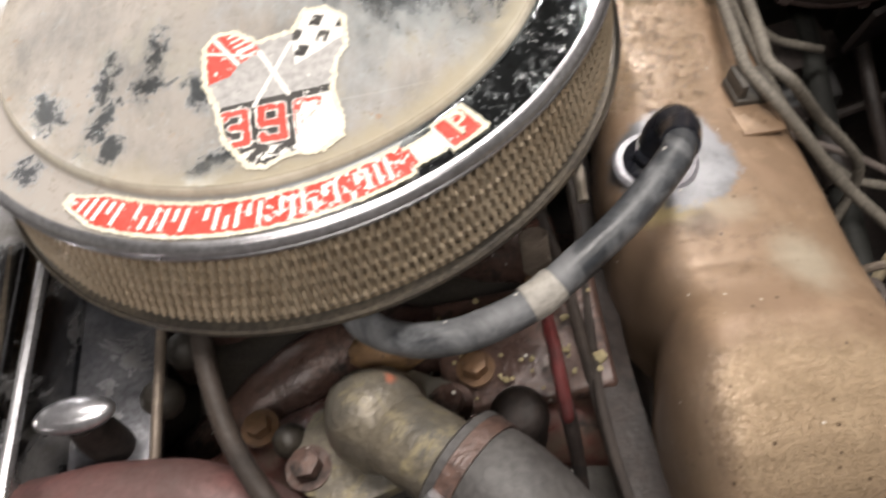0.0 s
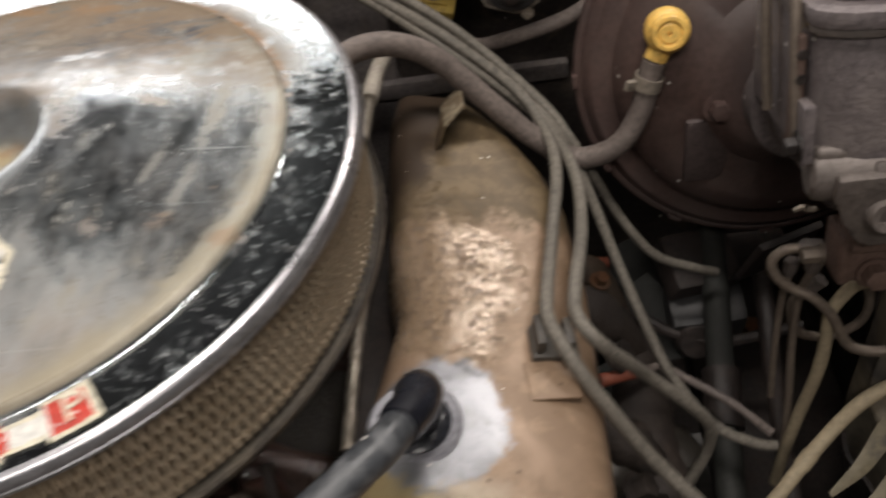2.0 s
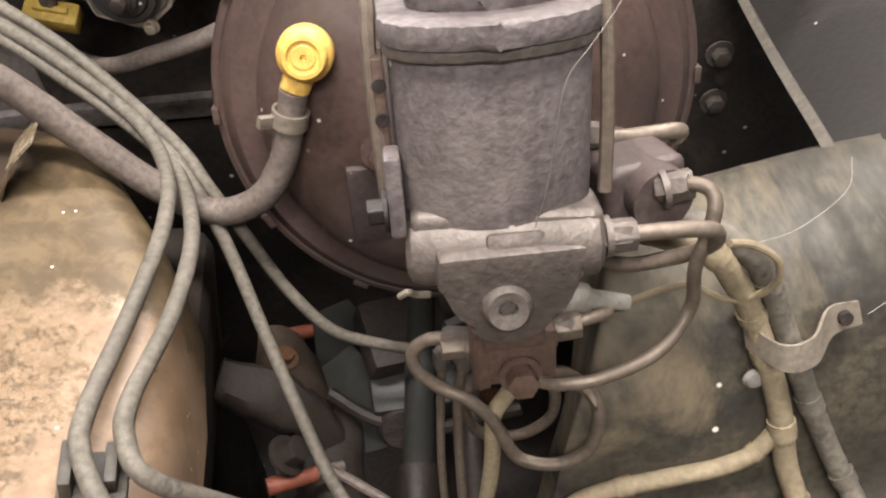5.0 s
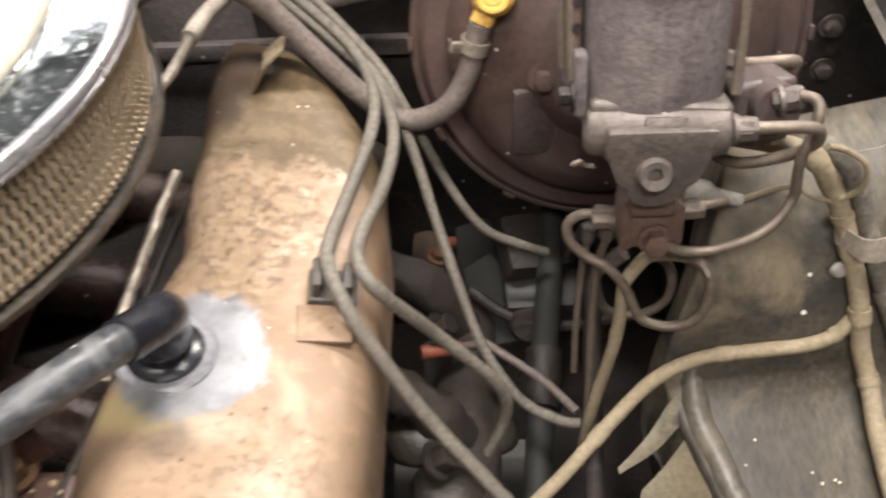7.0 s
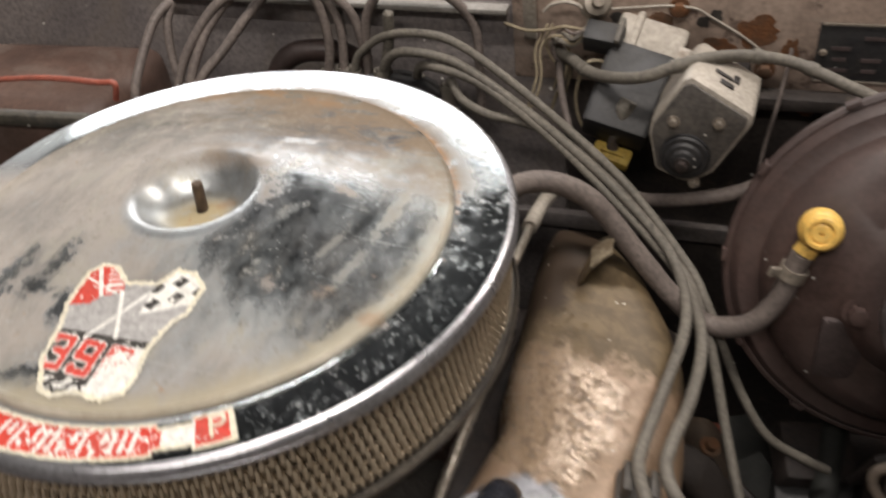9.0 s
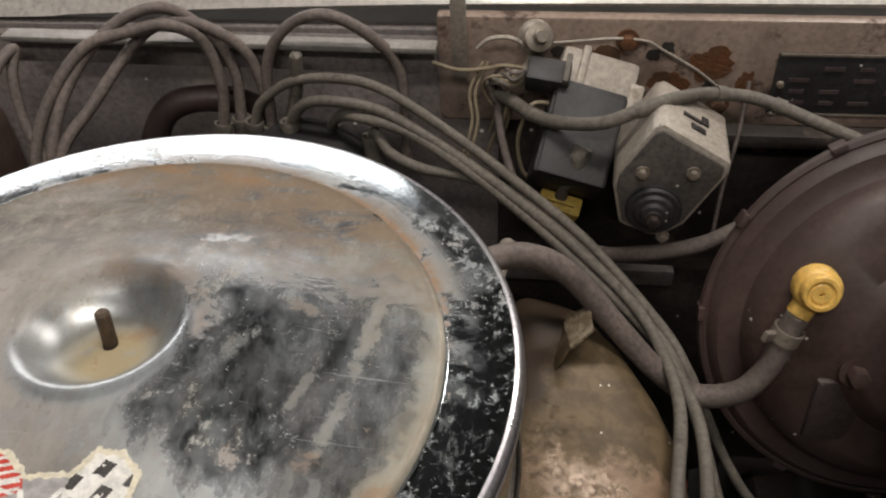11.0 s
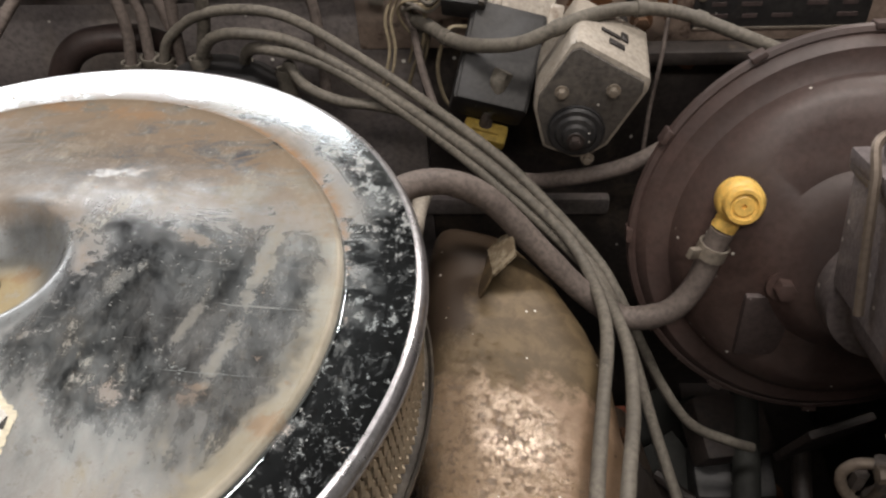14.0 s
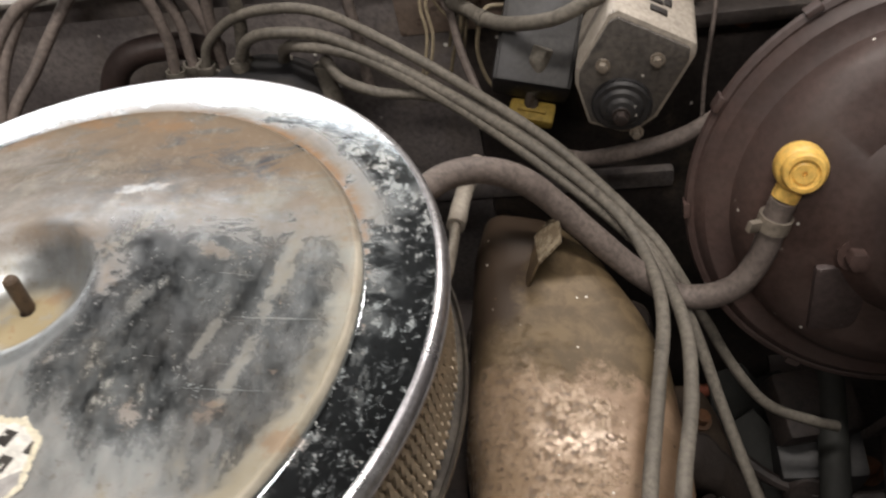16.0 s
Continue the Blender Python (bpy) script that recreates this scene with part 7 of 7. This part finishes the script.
# steering column, frame and what lies deep down
column = thing("steering_shaft", "grey-green steering shaft running down to the gear box", "steering shaft")
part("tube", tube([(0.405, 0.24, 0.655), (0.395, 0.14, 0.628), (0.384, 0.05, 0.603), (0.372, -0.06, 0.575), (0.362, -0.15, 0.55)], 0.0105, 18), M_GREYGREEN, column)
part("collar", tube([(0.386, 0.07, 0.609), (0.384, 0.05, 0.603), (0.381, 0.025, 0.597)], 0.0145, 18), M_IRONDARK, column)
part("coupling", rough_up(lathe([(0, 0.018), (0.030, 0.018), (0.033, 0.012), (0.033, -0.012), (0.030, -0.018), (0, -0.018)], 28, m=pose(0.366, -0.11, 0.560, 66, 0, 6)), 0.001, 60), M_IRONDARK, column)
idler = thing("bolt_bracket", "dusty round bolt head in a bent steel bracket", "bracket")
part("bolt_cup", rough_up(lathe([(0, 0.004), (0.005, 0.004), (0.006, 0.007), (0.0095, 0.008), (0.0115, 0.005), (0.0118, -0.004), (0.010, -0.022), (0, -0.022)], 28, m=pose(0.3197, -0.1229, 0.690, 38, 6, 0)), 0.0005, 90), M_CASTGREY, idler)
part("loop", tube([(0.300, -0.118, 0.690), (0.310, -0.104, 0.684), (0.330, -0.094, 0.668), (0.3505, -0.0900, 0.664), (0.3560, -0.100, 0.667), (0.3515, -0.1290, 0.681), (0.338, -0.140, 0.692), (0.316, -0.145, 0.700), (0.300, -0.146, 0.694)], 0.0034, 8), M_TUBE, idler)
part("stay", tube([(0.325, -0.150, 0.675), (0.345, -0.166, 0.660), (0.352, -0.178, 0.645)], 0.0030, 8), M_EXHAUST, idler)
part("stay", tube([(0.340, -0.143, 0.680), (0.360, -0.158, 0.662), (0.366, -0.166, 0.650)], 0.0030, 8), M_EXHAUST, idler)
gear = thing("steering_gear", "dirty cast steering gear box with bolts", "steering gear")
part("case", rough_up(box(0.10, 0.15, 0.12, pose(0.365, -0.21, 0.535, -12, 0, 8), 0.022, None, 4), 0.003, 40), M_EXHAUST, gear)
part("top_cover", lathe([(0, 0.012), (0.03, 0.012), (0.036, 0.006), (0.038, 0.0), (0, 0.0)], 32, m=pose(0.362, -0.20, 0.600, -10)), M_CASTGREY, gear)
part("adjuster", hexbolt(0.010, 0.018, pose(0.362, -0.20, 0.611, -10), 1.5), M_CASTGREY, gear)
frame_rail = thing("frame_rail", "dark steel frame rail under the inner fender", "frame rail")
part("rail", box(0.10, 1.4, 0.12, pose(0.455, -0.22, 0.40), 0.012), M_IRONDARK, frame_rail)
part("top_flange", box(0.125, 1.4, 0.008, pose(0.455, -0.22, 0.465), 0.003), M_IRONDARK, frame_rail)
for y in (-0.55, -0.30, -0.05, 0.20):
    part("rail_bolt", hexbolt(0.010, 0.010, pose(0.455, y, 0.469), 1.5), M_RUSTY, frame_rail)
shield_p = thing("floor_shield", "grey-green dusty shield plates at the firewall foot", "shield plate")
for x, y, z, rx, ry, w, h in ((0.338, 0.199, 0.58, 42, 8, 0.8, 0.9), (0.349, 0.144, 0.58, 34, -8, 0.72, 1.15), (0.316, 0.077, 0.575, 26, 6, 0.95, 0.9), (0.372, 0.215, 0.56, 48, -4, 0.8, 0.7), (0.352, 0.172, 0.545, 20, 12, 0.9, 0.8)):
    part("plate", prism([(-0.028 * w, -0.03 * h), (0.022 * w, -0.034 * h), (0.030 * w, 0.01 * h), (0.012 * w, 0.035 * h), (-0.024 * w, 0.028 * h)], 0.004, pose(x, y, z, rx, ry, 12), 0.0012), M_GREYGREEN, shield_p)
heat = thing("heat_shield", "rust-brown curved heat shield beside the cylinder head", "heat shield")
part("shield", rough_up(sheet([[(0.282, 0.185, 0.625), (0.300, 0.182, 0.628), (0.318, 0.176, 0.612), (0.326, 0.168, 0.585)], [(0.284, 0.150, 0.628), (0.302, 0.148, 0.632), (0.322, 0.142, 0.615), (0.331, 0.136, 0.585)], [(0.288, 0.112, 0.622), (0.304, 0.110, 0.624), (0.320, 0.106, 0.608), (0.327, 0.104, 0.58)]], 0.002), 0.003, 60), M_RUSTDUST, heat)
part("bolt", hexbolt(0.006, 0.008, pose(0.304, 0.150, 0.632, 4, 20, 0), 1.5), M_RUSTY, heat)
relay = thing("steering_flange", "black boxy steering flange with a pale top edge", "steering part")
part("case", box(0.062, 0.046, 0.050, pose(0.389, 0.146, 0.585, 14, 0, 2), 0.006), M_MODULE, relay)
part("edge", box(0.040, 0.002, 0.002, pose(0.386, 0.167, 0.6145, 14, 0, 2), 0.0006), M_TUBE, relay)
part("cap", lathe([(0, 0.010), (0.014, 0.010), (0.017, 0.005), (0.018, 0), (0, 0)], 22, m=pose(0.378, 0.118, 0.585, 60)), M_IRONDARK, relay)
pump = thing("starter_casting", "dirty grey-brown castings low beside the engine", "engine casting")
for c, r in (((0.287, -0.002, 0.602), (0.022, 0.020, 0.016)), ((0.310, -0.044, 0.600), (0.026, 0.024, 0.018)), ((0.334, 0.020, 0.578), (0.030, 0.028, 0.014)), ((0.345, -0.075, 0.592), (0.018, 0.020, 0.014))):
    part("casting", rough_up(blob(c, r, 0.25, 45), 0.002, 110), M_CASTDARK, pump)
lower = thing("clutch_linkage", "dark rods and brackets low beside the engine", "linkage")
part("rod", tube([(0.33, 0.14, 0.60), (0.36, 0.12, 0.592), (0.40, 0.11, 0.588), (0.46, 0.11, 0.60)], 0.005, 8), M_IRONDARK, lower)
part("rod", tube([(0.425, 0.13, 0.66), (0.42, 0.05, 0.62), (0.415, -0.02, 0.60), (0.41, -0.09, 0.58)], 0.007, 10), M_IRONDARK, lower)
part("bracket", box(0.06, 0.05, 0.03, pose(0.385, 0.165, 0.625, 20, 10, 15), 0.006), M_IRONDARK, lower)
part("plate", box(0.05, 0.006, 0.06, pose(0.43, 0.115, 0.69, 20, 0, 20), 0.002), M_IRONDARK, lower)

# torn splash shield below the rolled edge
splash = thing("splash_shield", "dusty torn sheet-metal splash shield on the fender", "splash shield")
part("tongue", sheet([[(0.462, -0.022, 0.694), (0.452, -0.031, 0.688), (0.438, -0.046, 0.676), (0.420, -0.060, 0.664)],
                      [(0.464, -0.029, 0.689), (0.455, -0.038, 0.683), (0.441, -0.050, 0.674), (0.4205, -0.0615, 0.663)],
                      [(0.465, -0.036, 0.684), (0.456, -0.043, 0.679), (0.443, -0.053, 0.671), (0.421, -0.063, 0.662)]], 0.0016), M_TORN, splash, "torn curled tongue of sheet metal")
part("sheet", sheet([[(0.466, -0.043, 0.680), (0.457, -0.052, 0.672), (0.447, -0.061, 0.664), (0.434, -0.071, 0.656)],
                     [(0.471, -0.062, 0.676), (0.460, -0.070, 0.666), (0.447, -0.078, 0.656), (0.430, -0.084, 0.645)],
                     [(0.479, -0.10, 0.672), (0.464, -0.105, 0.660), (0.448, -0.108, 0.648), (0.427, -0.11, 0.632)],
                     [(0.486, -0.20, 0.668), (0.468, -0.20, 0.654), (0.450, -0.20, 0.640), (0.425, -0.20, 0.618)]], 0.0016), M_TORN, splash)
brace = thing("fender_brace", "dusty steel brace from fender to firewall", "brace")
part("bar", sheet([[(0.634, 0.326, 0.792), (0.617, 0.20, 0.805), (0.601, 0.095, 0.822), (0.597, 0.078, 0.818)], [(0.638, 0.326, 0.796), (0.621, 0.20, 0.809), (0.605, 0.095, 0.826), (0.602, 0.076, 0.821)]], 0.003), M_BRACE, brace)
for x, z in ((0.648, 0.720), (0.652, 0.675)):
    tagged(finish("bolt", hexbolt(0.007, 0.010, pose(x, 0.327, z, 90), 1.6), M_CASTGREY), "dusty hex bolt through the firewall", "bolt", "firewall bolts")
for pts in ([(0.458, -0.012, 1.000), (0.4497, -0.016, 0.986), (0.4425, -0.019, 0.9765), (0.4369, -0.020, 0.9679), (0.4350, -0.020, 0.953), (0.4347, -0.018, 0.9329)],
            [(0.4347, -0.018, 0.9329), (0.4335, -0.017, 0.920), (0.432, -0.014, 0.905)],
            [(0.530, 0.020, 0.846), (0.556, 0.030, 0.842), (0.590, 0.055, 0.836), (0.602, 0.076, 0.836)],
            [(0.588, 0.008, 0.806), (0.606, 0.014, 0.812), (0.626, 0.018, 0.818)]):
    cable("cobweb_strand", "thin pale cobweb strand over the brake parts", "cobweb", pts, 0.00014, M_TAPE, "cobweb strands", 4)

# pale paint chips on the fender apron
apron_tree = BVHTree.FromPolygons([v.co.copy() for v in apron.data.vertices], [list(p.vertices) for p in apron.data.polygons])


def apron_z(x, y):
    hit = apron_tree.ray_cast(Vector((x, y, 1.0)), Vector((0, 0, -1)))[0]
    return (hit.z if hit else 0.66) + 0.0012


random.seed(77)
for k in range(9):
    x, y = random.uniform(0.500, 0.555), random.uniform(-0.110, -0.050)
    part("paint_chip", lathe([(0, 0.0010), (0.0005 + 0.0005 * random.random(), 0.0006), (0.0010, 0.0)], 7, m=pose(x, y, apron_z(x, y), 0, 0, 40 * k)), M_CREAM, fender)
